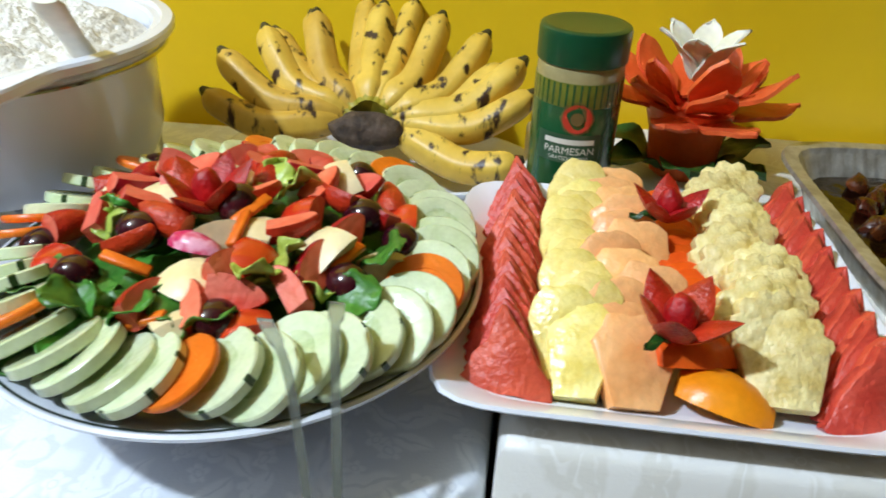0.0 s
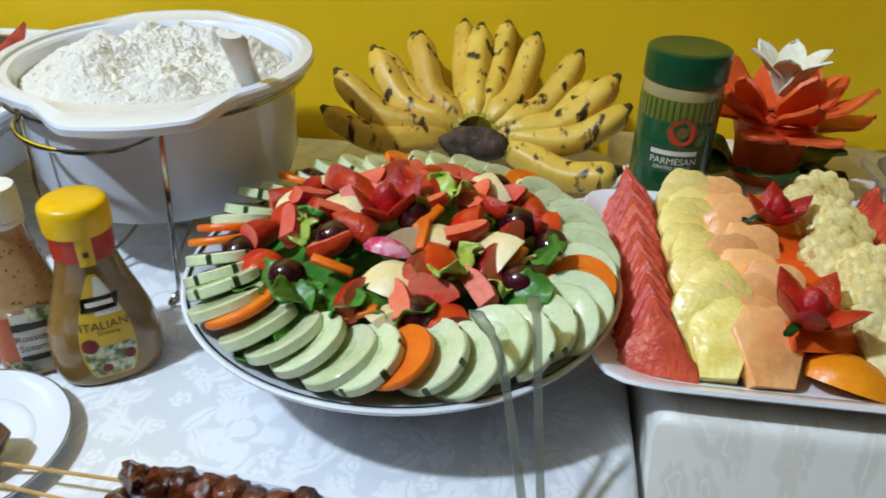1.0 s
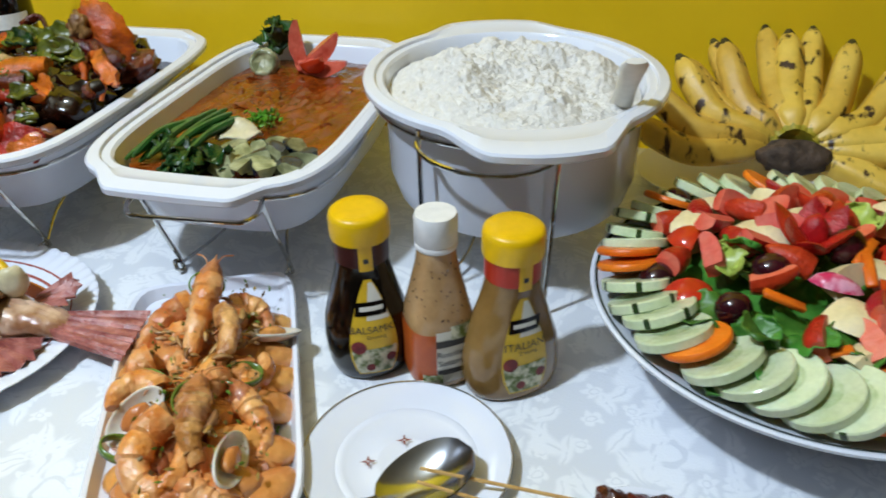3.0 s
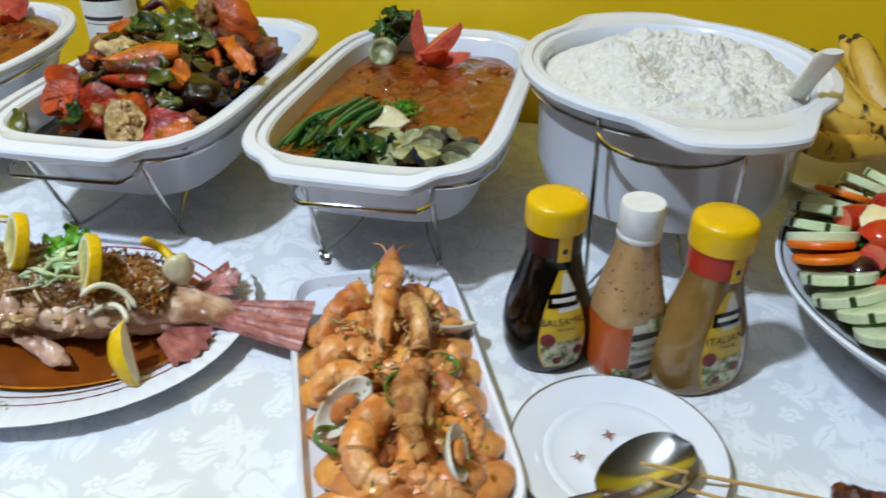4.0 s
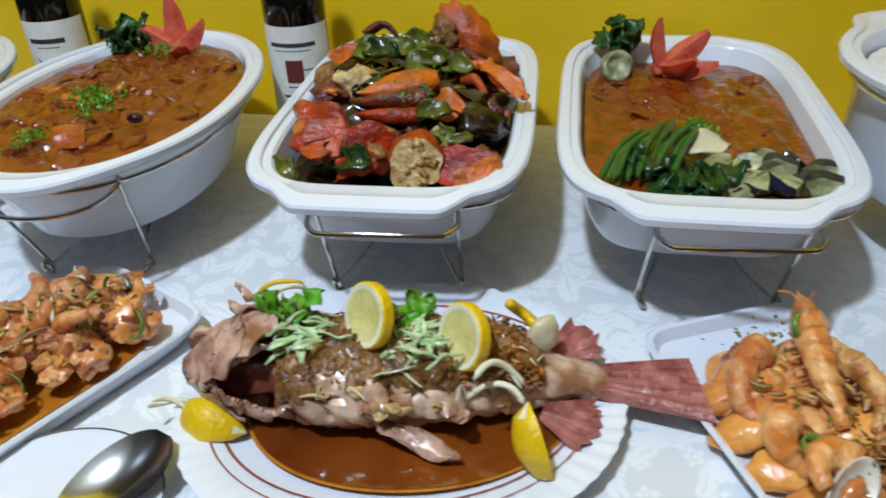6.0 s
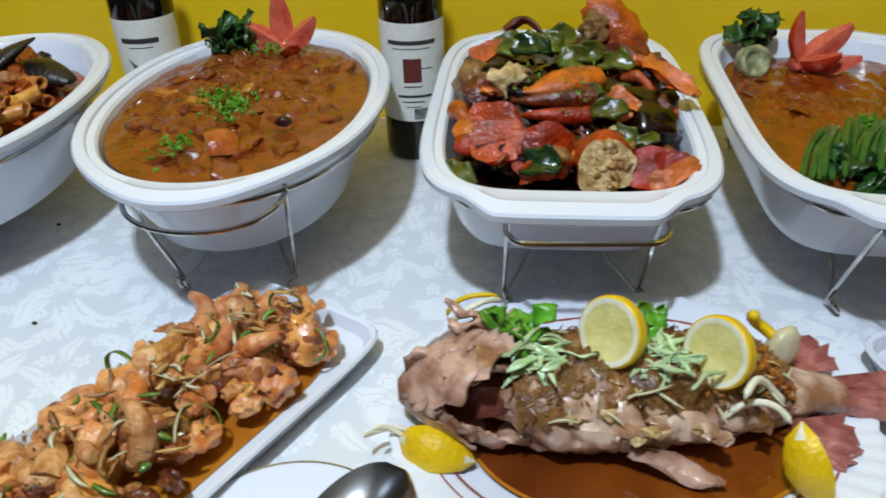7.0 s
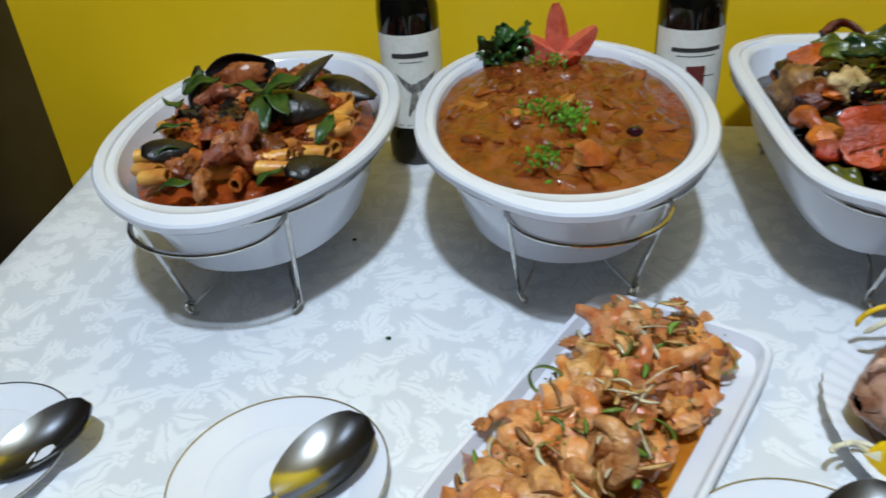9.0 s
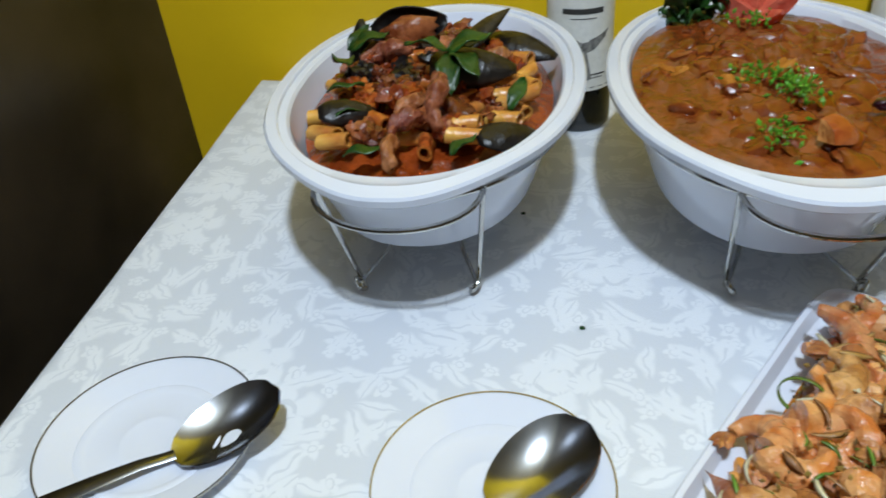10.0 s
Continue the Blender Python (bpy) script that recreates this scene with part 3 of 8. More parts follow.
# ---- food: materials and shapes ----
FM = {
    "cucumber": material("cucumber_flesh", "#d0dab9", 0.24, "#c2cfa4", 60, 0.15, 200, sss=0.15, vary=0.06, coat=0.2),
    "cuke_skin": material("cucumber_skin", "#2a4219", 0.3, "#1f3312", 80, 0.2, 200),
    "cuke_core": material("cucumber_core", "#c4d0a8", 0.22, "#a9bb8a", 130, 0.35, 200, sss=0.15, coat=0.2),
    "carrot": material("carrot", "#e87a1e", 0.35, "#dd6a12", 50, 0.2, 180, sss=0.1, vary=0.08),
    "strawberry": material("strawberry_skin", "#c02a1c", 0.28, "#9c1810", 60, 0.4, 420, vary=0.15),
    "straw_flesh": material("strawberry_flesh", "#d4402a", 0.5, "#dc7058", 45, 0.4, 150, vary=0.12),
    "tomato": material("tomato_skin", "#cf3c1c", 0.16, "#b82e14", 20, vary=0.1, coat=0.3),
    "tom_flesh": material("tomato_flesh", "#d46a54", 0.24, "#bc4632", 60, 0.5, 110, coat=0.2),
    "grape": material("grape", "#3a0d18", 0.15, "#240810", 30, coat=0.35, vary=0.2),
    "apple": material("apple_flesh", "#e6d7b0", 0.4, "#dcc996", 40, 0.2, 160, sss=0.1, vary=0.08),
    "lettuce": material("dark_lettuce", "#4c8430", 0.38, "#2e5c1c", 40, 0.4, 90, vary=0.25),
    "pale": material("pale_lettuce", "#b4c45c", 0.35, "#98ae44", 40, 0.4, 90, vary=0.15),
    "radish": material("radish", "#e6a3b8", 0.3, "#c8285a", 90, lo=0.42, hi=0.58),
    "watermelon": material("watermelon", "#d2543f", 0.36, "#bc3e2e", 60, 0.6, 160, sss=0.1, vary=0.1, detail=8),
    "pineapple": material("pineapple", "#efdf94", 0.24, "#dcc464", 70, 0.6, 90, sss=0.15, coat=0.3, vary=0.1, detail=7),
    "pineapple2": material("ripe_pineapple", "#eee0a4", 0.3, "#d4bc70", 80, 0.8, 140, sss=0.12, vary=0.08, detail=7),
    "melon": material("cantaloupe", "#f0b67c", 0.3, "#e8a062", 40, 0.4, 120, sss=0.12, coat=0.2, vary=0.1),
    "papaya": material("papaya", "#e9641f", 0.3, "#dc5212", 30, 0.2, 120, sss=0.1, vary=0.08),
    "mango": material("yellow_papaya", "#f0921c", 0.3, "#e88410", 30, 0.2, 120, vary=0.06),
    "papaya_dark": material("carved_papaya", "#ea6a3a", 0.35, "#dc5424", 25, 0.3, 120, sss=0.08, vary=0.1),
    "white_petal": material("white_petal", "#ebe8da", 0.45, "#d8d6b8", 30, 0.2, 100, sss=0.2),
    "leaf": material("green_leaf", "#2c521c", 0.35, "#1b3a10", 30, 0.4, 80, vary=0.15),
    "rice": material("cooked_rice", "#e6e4e0", 0.55, "#d8d5cf", 160, 0.7, 420, vary=0.02, grain=0.05),
    "stew": material("brown_stew", "#8a4218", 0.22, "#682e0e", 50, 0.45, 110, coat=0.45, detail=6),
    "kare": material("orange_stew", "#8a3e0e", 0.18, "#682c09", 35, 0.35, 110, coat=0.5, detail=6),
    "meat": material("stewed_meat", "#78381a", 0.25, "#54250e", 60, 0.9, 140, coat=0.35, vary=0.2),
    "potato": material("potato_chunk", "#b8762e", 0.25, "#9c5a20", 50, 0.4, 120, coat=0.2, vary=0.12),
    "bean": material("string_bean", "#33642a", 0.28, "#26501c", 60, 0.2, 120, coat=0.3, vary=0.15),
    "greens": material("wilted_greens", "#1e4018", 0.25, "#122c0d", 50, 0.6, 100, vary=0.2),
    "eggplant": material("eggplant_skin", "#22313f", 0.2, "#161c26", 60, coat=0.3, vary=0.15),
    "egg_flesh": material("eggplant_flesh", "#b3b287", 0.3, "#6c7048", 70, 0.6, 120, coat=0.2, vary=0.2, detail=6),
    "herb": material("chopped_herb", "#66a02e", 0.35, "#4a821a", 60, vary=0.25),
    "crab": material("crab_shell", "#6c2409", 0.22, "#3a1206", 60, 0.7, 200, coat=0.4, vary=0.25, detail=7),
    "crab_orange": material("crab_claw", "#cc6018", 0.18, "#95420c", 50, 0.6, 240, coat=0.5, vary=0.2, detail=8),
    "crab_red": material("red_crab_shell", "#b2320a", 0.17, "#7a1e05", 45, 0.6, 240, coat=0.45, vary=0.15, detail=8),
    "pepper_dark": material("dark_green_pepper", "#1d3f18", 0.18, "#102a0c", 30, 0.4, 90, coat=0.3, vary=0.2),
    "crab_meat": material("crab_meat", "#e0c48c", 0.36, "#a88450", 90, 0.9, 170, coat=0.15, detail=6),
    "sauce_dark": material("dark_glaze", "#1e0b05", 0.1, "#100502", 20, 0.3, 60, coat=0.3),
    "pepper": material("green_pepper", "#646a1e", 0.22, "#3e4410", 40, 0.6, 90, coat=0.3, vary=0.3, detail=6),
    "penne": material("penne", "#dca650", 0.25, "#be7230", 20, 0.4, 150, coat=0.35, vary=0.14),
    "penne_red": material("sauced_penne", "#c87632", 0.2, "#a04c1a", 40, 0.5, 130, coat=0.4, vary=0.15),
    "tomato_sauce": material("tomato_sauce", "#a04618", 0.2, "#702a0c", 40, 0.9, 110, coat=0.3, detail=6),
    "mussel": material("mussel_shell", "#221c18", 0.34, "#100d0c", 30, 0.6, 90, coat=0.1, vary=0.25),
    "mussel_in": material("mussel_meat", "#a8623a", 0.2, "#6e3216", 50, 0.6, 120, coat=0.4),
    "squid": material("seafood_meat", "#b87450", 0.24, "#7c3c20", 90, 1.0, 140, coat=0.4, vary=0.25, detail=8),
    "prawn": material("prawn", "#e2a66c", 0.22, "#cc7434", 60, 0.7, 140, coat=0.6, vary=0.16, detail=7, sss=0.12, lo=0.38, hi=0.62),
    "prawn_pale": material("prawn_shell", "#dea66a", 0.24, "#a86834", 60, 0.8, 160, coat=0.6, vary=0.18, detail=7, lo=0.4, hi=0.62),
    "prawn_head": material("prawn_head", "#cf8a52", 0.3, "#9c5426", 50, 0.8, 150, coat=0.5, vary=0.22, detail=6),
    "mussel_green": material("half_mussel_rim", "#e2ddd2", 0.25, "#cfc4b0", 40, coat=0.4, sss=0.3),
    "onion": material("onion_shred", "#d9d0b0", 0.3, "#c4b890", 40, coat=0.2, sss=0.2),
    "leek": material("leek_ring", "#6f8c36", 0.26, "#4f6c22", 50, coat=0.3, vary=0.3),
    "fish": material("fish_skin", "#dfbea4", 0.22, "#97684a", 30, 0.6, 80, coat=0.8, detail=9, lo=0.4, hi=0.62, sss=0.08),
    "fish_head": material("fish_head_skin", "#cda48e", 0.24, "#855840", 38, 0.6, 90, coat=0.7, detail=8, lo=0.4, hi=0.6),
    "mussel_meat": material("mussel_flesh", "#e2a05c", 0.18, "#d0823c", 45, 0.4, 140, coat=0.6, sss=0.1, vary=0.2),
    "fish_dark": material("fish_gill", "#8a4a3a", 0.25, "#5c2820", 40, 0.6, 100),
    "fin": material("fish_fin", "#b87468", 0.3, "#84403a", 60, 0.6, 160, coat=0.4),
    "soy": material("soy_sauce", "#80400f", 0.06, "#582409", 8, coat=0.3),
    "lemon": material("lemon_skin", "#ecc310", 0.35, "#dcb008", 40, 0.4, 220),
    "lemon_flesh": material("lemon_flesh", "#e8dd98", 0.2, "#d9cc7c", 40, 0.4, 140, coat=0.3, sss=0.2),
    "pith": material("lemon_pith", "#eee8cc", 0.5, sss=0.1),
    "celery": material("celery_shred", "#cfdab4", 0.26, "#9ab878", 40, coat=0.3, sss=0.2, vary=0.25),
    "ginger": material("fried_shreds", "#8e5f34", 0.2, "#52300f", 60, 0.9, 140, coat=0.5, vary=0.3, detail=7),
    "oil": material("yellow_oil", "#c07a24", 0.1, "#a8601a", 20, coat=0.3),
    "onion_brown": material("fried_onion", "#c0925c", 0.26, "#946a38", 60, 0.6, 140, coat=0.4, vary=0.3),
    "crab_cut": material("sauced_crab_meat", "#a87c48", 0.3, "#643c1a", 60, 1.0, 150, coat=0.4, detail=6),
    "mush": material("cooked_leek", "#a08040", 0.3, "#74602a", 60, coat=0.3, vary=0.35),
    "grilled": material("grilled_meat", "#6a2e14", 0.18, "#2e1006", 35, 0.9, 130, coat=0.5, vary=0.2),
    "stick": material("bamboo", "#c9a468", 0.5, "#b48c50", 60),
}


def two(bm, a, b, test, angle=40):
    """A mesh in two materials; test tells the faces of the second."""
    bmesh.ops.recalc_face_normals(bm, faces=bm.faces)
    for f in bm.faces:
        f.material_index = 1 if test(f) else 0
    me = mesh_of(bm, True, angle)
    me.materials.append(a)
    me.materials.append(b)
    return me


def put(name, me, parent, m, label="", mat=None):
    ob = part(name, me, mat, parent, label)
    ob.matrix_basis = m
    return ob


def fruit_wedge(length, radius, angle, skin, flesh, seed=0.0, blunt=0.0):
    """A cut wedge with skin outside and flesh on its cut sides."""
    bm = bmesh.new()
    rings = []
    n = 8
    for i in range(n + 1):
        s = -1 + 2 * i / n
        r = radius * math.sqrt(max(0.0, 1 - s * s * (1 - blunt))) + 0.0004
        if s > 0:
            r *= 1 - 0.25 * s * (1 - blunt)
        ring = [(s * length / 2, 0, 0)]
        for k in range(7):
            a = radians(-angle / 2 + angle * k / 6)
            w = 1 + 0.06 * noise.noise(Vector((s * 2 + seed, a * 2, seed)))
            ring.append((s * length / 2, r * w * math.sin(a), r * w * math.cos(a)))
        rings.append(ring)
    loft(rings, True, True, bm)
    for v in bm.verts:
        v.co.z -= radius * 0.5
    return two(bm, skin, flesh, lambda f: any(abs(v.co.y) < 1e-6 and v.co.z < -radius * 0.4 for v in f.verts), 35)


def cut_piece(rx, ry, rz, cuts, skin, flesh, seed=0.0, taper=0.0, rough=0.08, bumpy=0.0):
    """A fruit-like body sliced by planes (point, outward normal); the cut sides show flesh."""
    bm = bmesh.new()
    bmesh.ops.create_icosphere(bm, subdivisions=3, radius=1)
    for v in bm.verts:
        n = 1 + rough * noise.noise(v.co * 1.4 + Vector((seed, seed, 0))) + bumpy * noise.noise(v.co * 6 + Vector((seed, 0, 0)))
        k = 1 - taper * (0.5 + 0.5 * v.co.x) ** 1.5
        v.co = Vector((v.co.x * rx * n, v.co.y * ry * n * k, v.co.z * rz * n * k))
    cut_faces = []
    for point, normal in cuts:
        got = bmesh.ops.bisect_plane(bm, geom=bm.verts[:] + bm.edges[:] + bm.faces[:], plane_co=point, plane_no=normal, clear_outer=True)
        edges = [e for e in got["geom_cut"] if isinstance(e, bmesh.types.BMEdge)]
        if edges:
            for f in bmesh.ops.contextual_create(bm, geom=edges)["faces"]:
                f.material_index = 1
    c = sum((v.co for v in bm.verts), Vector()) / len(bm.verts)
    for v in bm.verts:
        v.co -= c
    me = mesh_of(bm, True, 32)
    me.materials.append(skin)
    me.materials.append(flesh)
    return me


def leaf_bm(length, width, ruffle=0.15, curl=0.3, seed=0.0, nu=9, nv=7, lobes=0, point=1.0):
    """A leaf blade along +x with a curl and a ruffled edge."""
    bm = bmesh.new()
    grid = []
    for i in range(nu + 1):
        u = i / nu
        w = width * (math.sin(math.pi * min(1, u * 0.94 + 0.06)) ** (0.7 * point)) * 0.5
        if lobes:
            w *= 0.72 + 0.28 * abs(math.sin(lobes * math.pi * u + seed))
        row = []
        for j in range(nv + 1):
            v = -1 + 2 * j / nv
            z = length * (curl * (u - u * u) + ruffle * abs(v) ** 1.5 * math.sin(9 * u + 3 * v + seed) * 0.6 + 0.1 * ruffle * noise.noise(Vector((u * 5, v * 4, seed))))
            z += 0.18 * width * v * v * curl
            row.append(bm.verts.new((u * length, v * w, z)))
        grid.append(row)
    for i in range(nu):
        for j in range(nv):
            bm.faces.new((grid[i][j], grid[i + 1][j], grid[i + 1][j + 1], grid[i][j + 1]))
    return bm


def solid(bm, thick):
    """Gives an open sheet a thickness."""
    bmesh.ops.recalc_face_normals(bm, faces=bm.faces)
    bmesh.ops.solidify(bm, geom=bm.faces[:], thickness=thick)
    return bm


def surface(hw, hl, p, z, amp, scale, seed=0.0, dome=0.0, n=72, rings=26):
    """The top of a filling: a disc of the dish's outline, uneven, with its edge a little lower."""
    bm = bmesh.new()
    prev, centre = None, bm.verts.new((0, 0, z + dome))
    for k in range(1, rings + 1):
        f = k / rings
        row = []
        for x, y, _ in oval(hw * f, hl * f, 0, 2 + (p - 2) * f, n):
            q = Vector((x * scale + seed, y * scale - seed, seed))
            h = amp * noise.fractal(q, 0.7, 2.1, 4) * (1 - 0.7 * f ** 6)
            row.append(bm.verts.new((x, y, z + h + dome * (1 - f * f))))
        for i in range(n):
            j = (i + 1) % n
            if prev is None:
                bm.faces.new((centre, row[i], row[j]))
            else:
                bm.faces.new((prev[i], row[i], row[j], prev[j]))
        prev = row
    return bm


def scatter_bits(count, place, size, seed, shape="bit"):
    """Many small chopped bits or grains as one mesh; place(r) gives a point."""
    r = random.Random(seed)
    verts, faces = [], []
    for _ in range(count):
        c = Vector(place(r))
        s = size * r.uniform(0.6, 1.4)
        b = len(verts)
        if shape == "bit":
            rot = Euler((r.uniform(0, 6), r.uniform(-6, 6), r.uniform(0, 6))).to_matrix()
            for x, y, z in ((1, 0, 0), (-1, 0, 0), (0, 1, 0), (0, -1, 0), (0, 0, 1), (0, 0, -1)):
                verts.append(c + rot @ Vector((x * s, y * 0.6 * s, z * 0.35 * s)))
            for f in ((0, 2, 4), (2, 1, 4), (1, 3, 4), (3, 0, 4), (2, 0, 5), (1, 2, 5), (3, 1, 5), (0, 3, 5)):
                faces.append(tuple(b + i for i in f))
        else:
            rot = Euler((r.uniform(-0.5, 0.5), r.uniform(-0.5, 0.5), r.uniform(0, 6))).to_matrix()
            for u, w in ((-1.0, 0.45), (-0.55, 0.95), (0.1, 1.0), (0.65, 0.8), (1.0, 0.4)):
                for k in range(6):
                    q = math.tau * k / 6
                    verts.append(c + rot @ Vector((1.6 * s * u, 0.42 * s * w * math.cos(q), 0.42 * s * w * math.sin(q))))
            for i in range(4):
                for k in range(6):
                    j = (k + 1) % 6
                    faces.append((b + 6 * i + k, b + 6 * i + j, b + 6 * i + 6 + j, b + 6 * i + 6 + k))
            faces.append(tuple(b + k for k in range(5, -1, -1)))
            faces.append(tuple(b + 24 + k for k in range(6)))
    me = bpy.data.meshes.new("mesh")
    me.from_pydata(verts, [], faces)
    me.polygons.foreach_set("use_smooth", [shape != "bit"] * len(faces))
    bm = bmesh.new()
    bm.from_mesh(me)
    bmesh.ops.recalc_face_normals(bm, faces=bm.faces)
    bm.to_mesh(me)
    bm.free()
    return me

# ---- salad ----
salad = thing("mixed_salad", "fresh salad of strawberries, tomatoes, grapes and apple ringed with cucumber slices", "salad", SX, SY, SZ)
salad.matrix_basis = at(SX, SY, SZ, s=SK)


def salad_top(x, y):
    return 0.006 + 0.034 * max(0.0, 1 - ((x * x + y * y) / 0.0145))


def cucumber_mesh(seed, skin_from):
    """A cucumber round whose skin is peeled in stripes."""
    r = 0.0255
    bm = lathe([(0, 0.0036), (r * 0.55, 0.0034), (r * 0.6, 0.0039), (r * 0.96, 0.0037), (r, 0.0028), (r, -0.0028), (r * 0.96, -0.0037), (0, -0.0036)], 40)
    for v in bm.verts:
        v.co.x *= 1 + 0.05 * noise.noise(Vector((seed, v.co.x * 30, 1)))
        v.co.y *= 1 + 0.07 * noise.noise(Vector((seed, v.co.y * 30, 5)))
    for f in bm.faces:
        c = f.calc_center_median()
        d = math.hypot(c.x, c.y)
        f.material_index = 0
        if d > r * 0.95 and abs(c.z) < 0.0033 and math.sin(6 * math.atan2(c.y, c.x) + seed * 3) > skin_from:
            f.material_index = 1
        elif d < r * 0.56:
            f.material_index = 2
    me = mesh_of(bm, True, 35)
    for k in ("cucumber", "cuke_skin", "cuke_core"):
        me.materials.append(FM[k])
    return me


CUKES = [cucumber_mesh(s, k) for s, k in ((0.3, 0.86), (1.1, 0.93), (2.4, 2.0), (3.7, 0.9))]
carrot_bm = lathe([(0, 0.0025), (0.012, 0.0023), (0.0125, 0.0027), (0.0225, 0.0025), (0.0235, 0.001), (0.0235, -0.001), (0.0225, -0.0025), (0, -0.0025)], 32)
CARROT = mesh_of(carrot_bm, True, 35)
CARROT.materials.append(FM["carrot"])


def ring_pose(a, rad, lift, lean=0.45, out=0.12):
    """Stands a round on the ring at angle a, leaning clockwise over its neighbour."""
    t = Vector((math.sin(a), -math.cos(a), 0))
    o = Vector((math.cos(a), math.sin(a), 0))
    n = (t * lean + Vector((0, 0, 1)) * 0.85 + o * out).normalized()
    q = Vector((0, 0, 1)).rotation_difference(n)
    return Matrix.Translation(o * rad + Vector((0, 0, lift))) @ q.to_matrix().to_4x4() @ pose(0, 0, 0, 0, 0, R.uniform(0, 360))


CARROT_AT = (97, 62, 46, -19, -80, -134, 184, 140)
n_ring = 44
for i in range(n_ring):
    a = math.tau * i / n_ring
    deg = (math.degrees(a) + 180) % 360 - 180
    near = min(abs((deg - c + 180) % 360 - 180) for c in CARROT_AT if c != 62)
    if near < 4.2:
        put("carrot_slice", CARROT, salad, ring_pose(a, 0.1315, 0.02, 0.42))
    else:
        put("cucumber_slice", R.choice(CUKES if 110 < deg % 360 < 215 else CUKES[1:3]), salad, ring_pose(a + R.uniform(-0.02, 0.02), 0.131 + R.uniform(-0.004, 0.003), 0.0145 + R.uniform(-0.001, 0.004), R.uniform(0.4, 0.55), R.uniform(0.05, 0.2)))

bed = surface(0.118, 0.118, 2, -0.004, 0.008, 60, 2.2, 0.028, 48, 16)
part("lettuce_bed", bed, FM["lettuce"], salad, "dark green lettuce under the fruit")
LEAVES = [mesh_of(solid(leaf_bm(0.034, 0.03, 0.16, 0.3, s, 16, 12, 4, 0.6), 0.0006)) for s in (0.4, 1.9, 3.3, 5.2)]
PALE = [mesh_of(solid(leaf_bm(0.028, 0.026, 0.26, 0.5, s, 14, 12, 4, 0.6), 0.0006)) for s in (0.8, 2.9, 4.1)]
for me in LEAVES:
    me.materials.append(FM["lettuce"])
for me in PALE:
    me.materials.append(FM["pale"])


def lay(name, me, x, y, up=0.0, tilt=40, spin=None, label=""):
    return put(name, me, salad, pose(x, y, salad_top(x, y) + up, R.uniform(-tilt, tilt), R.uniform(-tilt, tilt), R.uniform(0, 360) if spin is None else spin), label)


for x, y in ((-0.049, -0.093), (-0.065, -0.085), (-0.04, -0.08), (-0.073, -0.081), (-0.026, -0.1), (-0.065, -0.005), (0.073, -0.06), (0.091, -0.009), (0.013, -0.101), (-0.055, -0.1), (0.06, -0.075)):
    for _ in range(2):
        lay("lettuce_leaf", R.choice(LEAVES), x + R.uniform(-0.014, 0.006), y + R.uniform(-0.008, 0.008), 0.005, 40)
for x, y in ((0.052, -0.057), (-0.058, -0.041), (0.034, 0.013), (0.082, 0.073), (-0.065, -0.035), (0.045, -0.065)):
    for _ in range(2):
        lay("pale_lettuce_leaf", R.choice(PALE), x + R.uniform(-0.012, 0.004), y + R.uniform(-0.006, 0.006), 0.006, 40)

V = Vector
STRAW = [cut_piece(0.0195, 0.0125, 0.0125, c, FM["strawberry"], FM["straw_flesh"], sd, tp) for c, sd, tp in (
    ([(V((0, 0, 0.002)), V((0, 0, 1))), (V((-0.013, 0, 0)), V((-1, 0, 0)))], 0.1, 0.5),
    ([(V((0, 0, 0.003)), V((0, 0.25, 1))), (V((0, 0.004, 0)), V((0, 1, -0.1))), (V((-0.012, 0, 0)), V((-1, 0, 0.2)))], 1.3, 0.35),
    ([(V((0, -0.001, 0.003)), V((0, -0.6, 0.8))), (V((-0.014, 0, 0)), V((-1, 0, 0)))], 2.7, 0.45),
    ([(V((-0.012, 0, 0)), V((-1, 0, 0.1))), (V((0, 0, -0.006)), V((0, 0, -1)))], 3.9, 0.5))]
TOM = [cut_piece(0.021, 0.02, 0.019, c, FM["tomato"], FM["straw_flesh"], sd) for c, sd in (
    ([(V((0, 0, 0)), V((0, 0.8, -0.6))), (V((0, 0, 0)), V((0, -0.8, -0.6)))], 0.5),
    ([(V((0, 0, 0.002)), V((0, 0.2, -1))), (V((0.006, 0, 0)), V((1, 0, 0.2))), (V((0, -0.008, 0)), V((0, -1, 0)))], 3.1))]
APPLE = [cut_piece(0.03, 0.03, 0.028, c, FM["apple"], FM["apple"], sd) for c, sd in (
    ([(V((0, 0, 0.004)), V((0, 0.6, -0.8))), (V((0, 0, 0.004)), V((0, -0.75, -0.65))), (V((0.013, 0, 0)), V((1, 0, 0.1)))], 0.9),
    ([(V((0, 0, 0.006)), V((0.1, 0.4, -0.9))), (V((0, 0.004, 0)), V((0, -1, 0.1))), (V((0.012, 0, 0)), V((1, 0, -0.2))), (V((-0.018, 0, 0)), V((-1, 0, 0.3)))], 2.1),
    ([(V((0, 0, 0.01)), V((0, 0, -1))), (V((0.004, 0.004, 0)), V((0.8, 0.6, 0))), (V((0, -0.014, 0)), V((0, -1, 0.2)))], 4.4))]
GRAPE = lump(0.012, 0.012, 0.0138, 0.04, 1, 1, 3)
GRAPE = mesh_of(GRAPE)
GRAPE.materials.append(FM["grape"])
CSTICK = mesh_of(box_bm(-0.014, -0.004, -0.002, 0.014, 0.003, 0.002, 0.0008, 1))
CSTICK.materials.append(FM["carrot"])

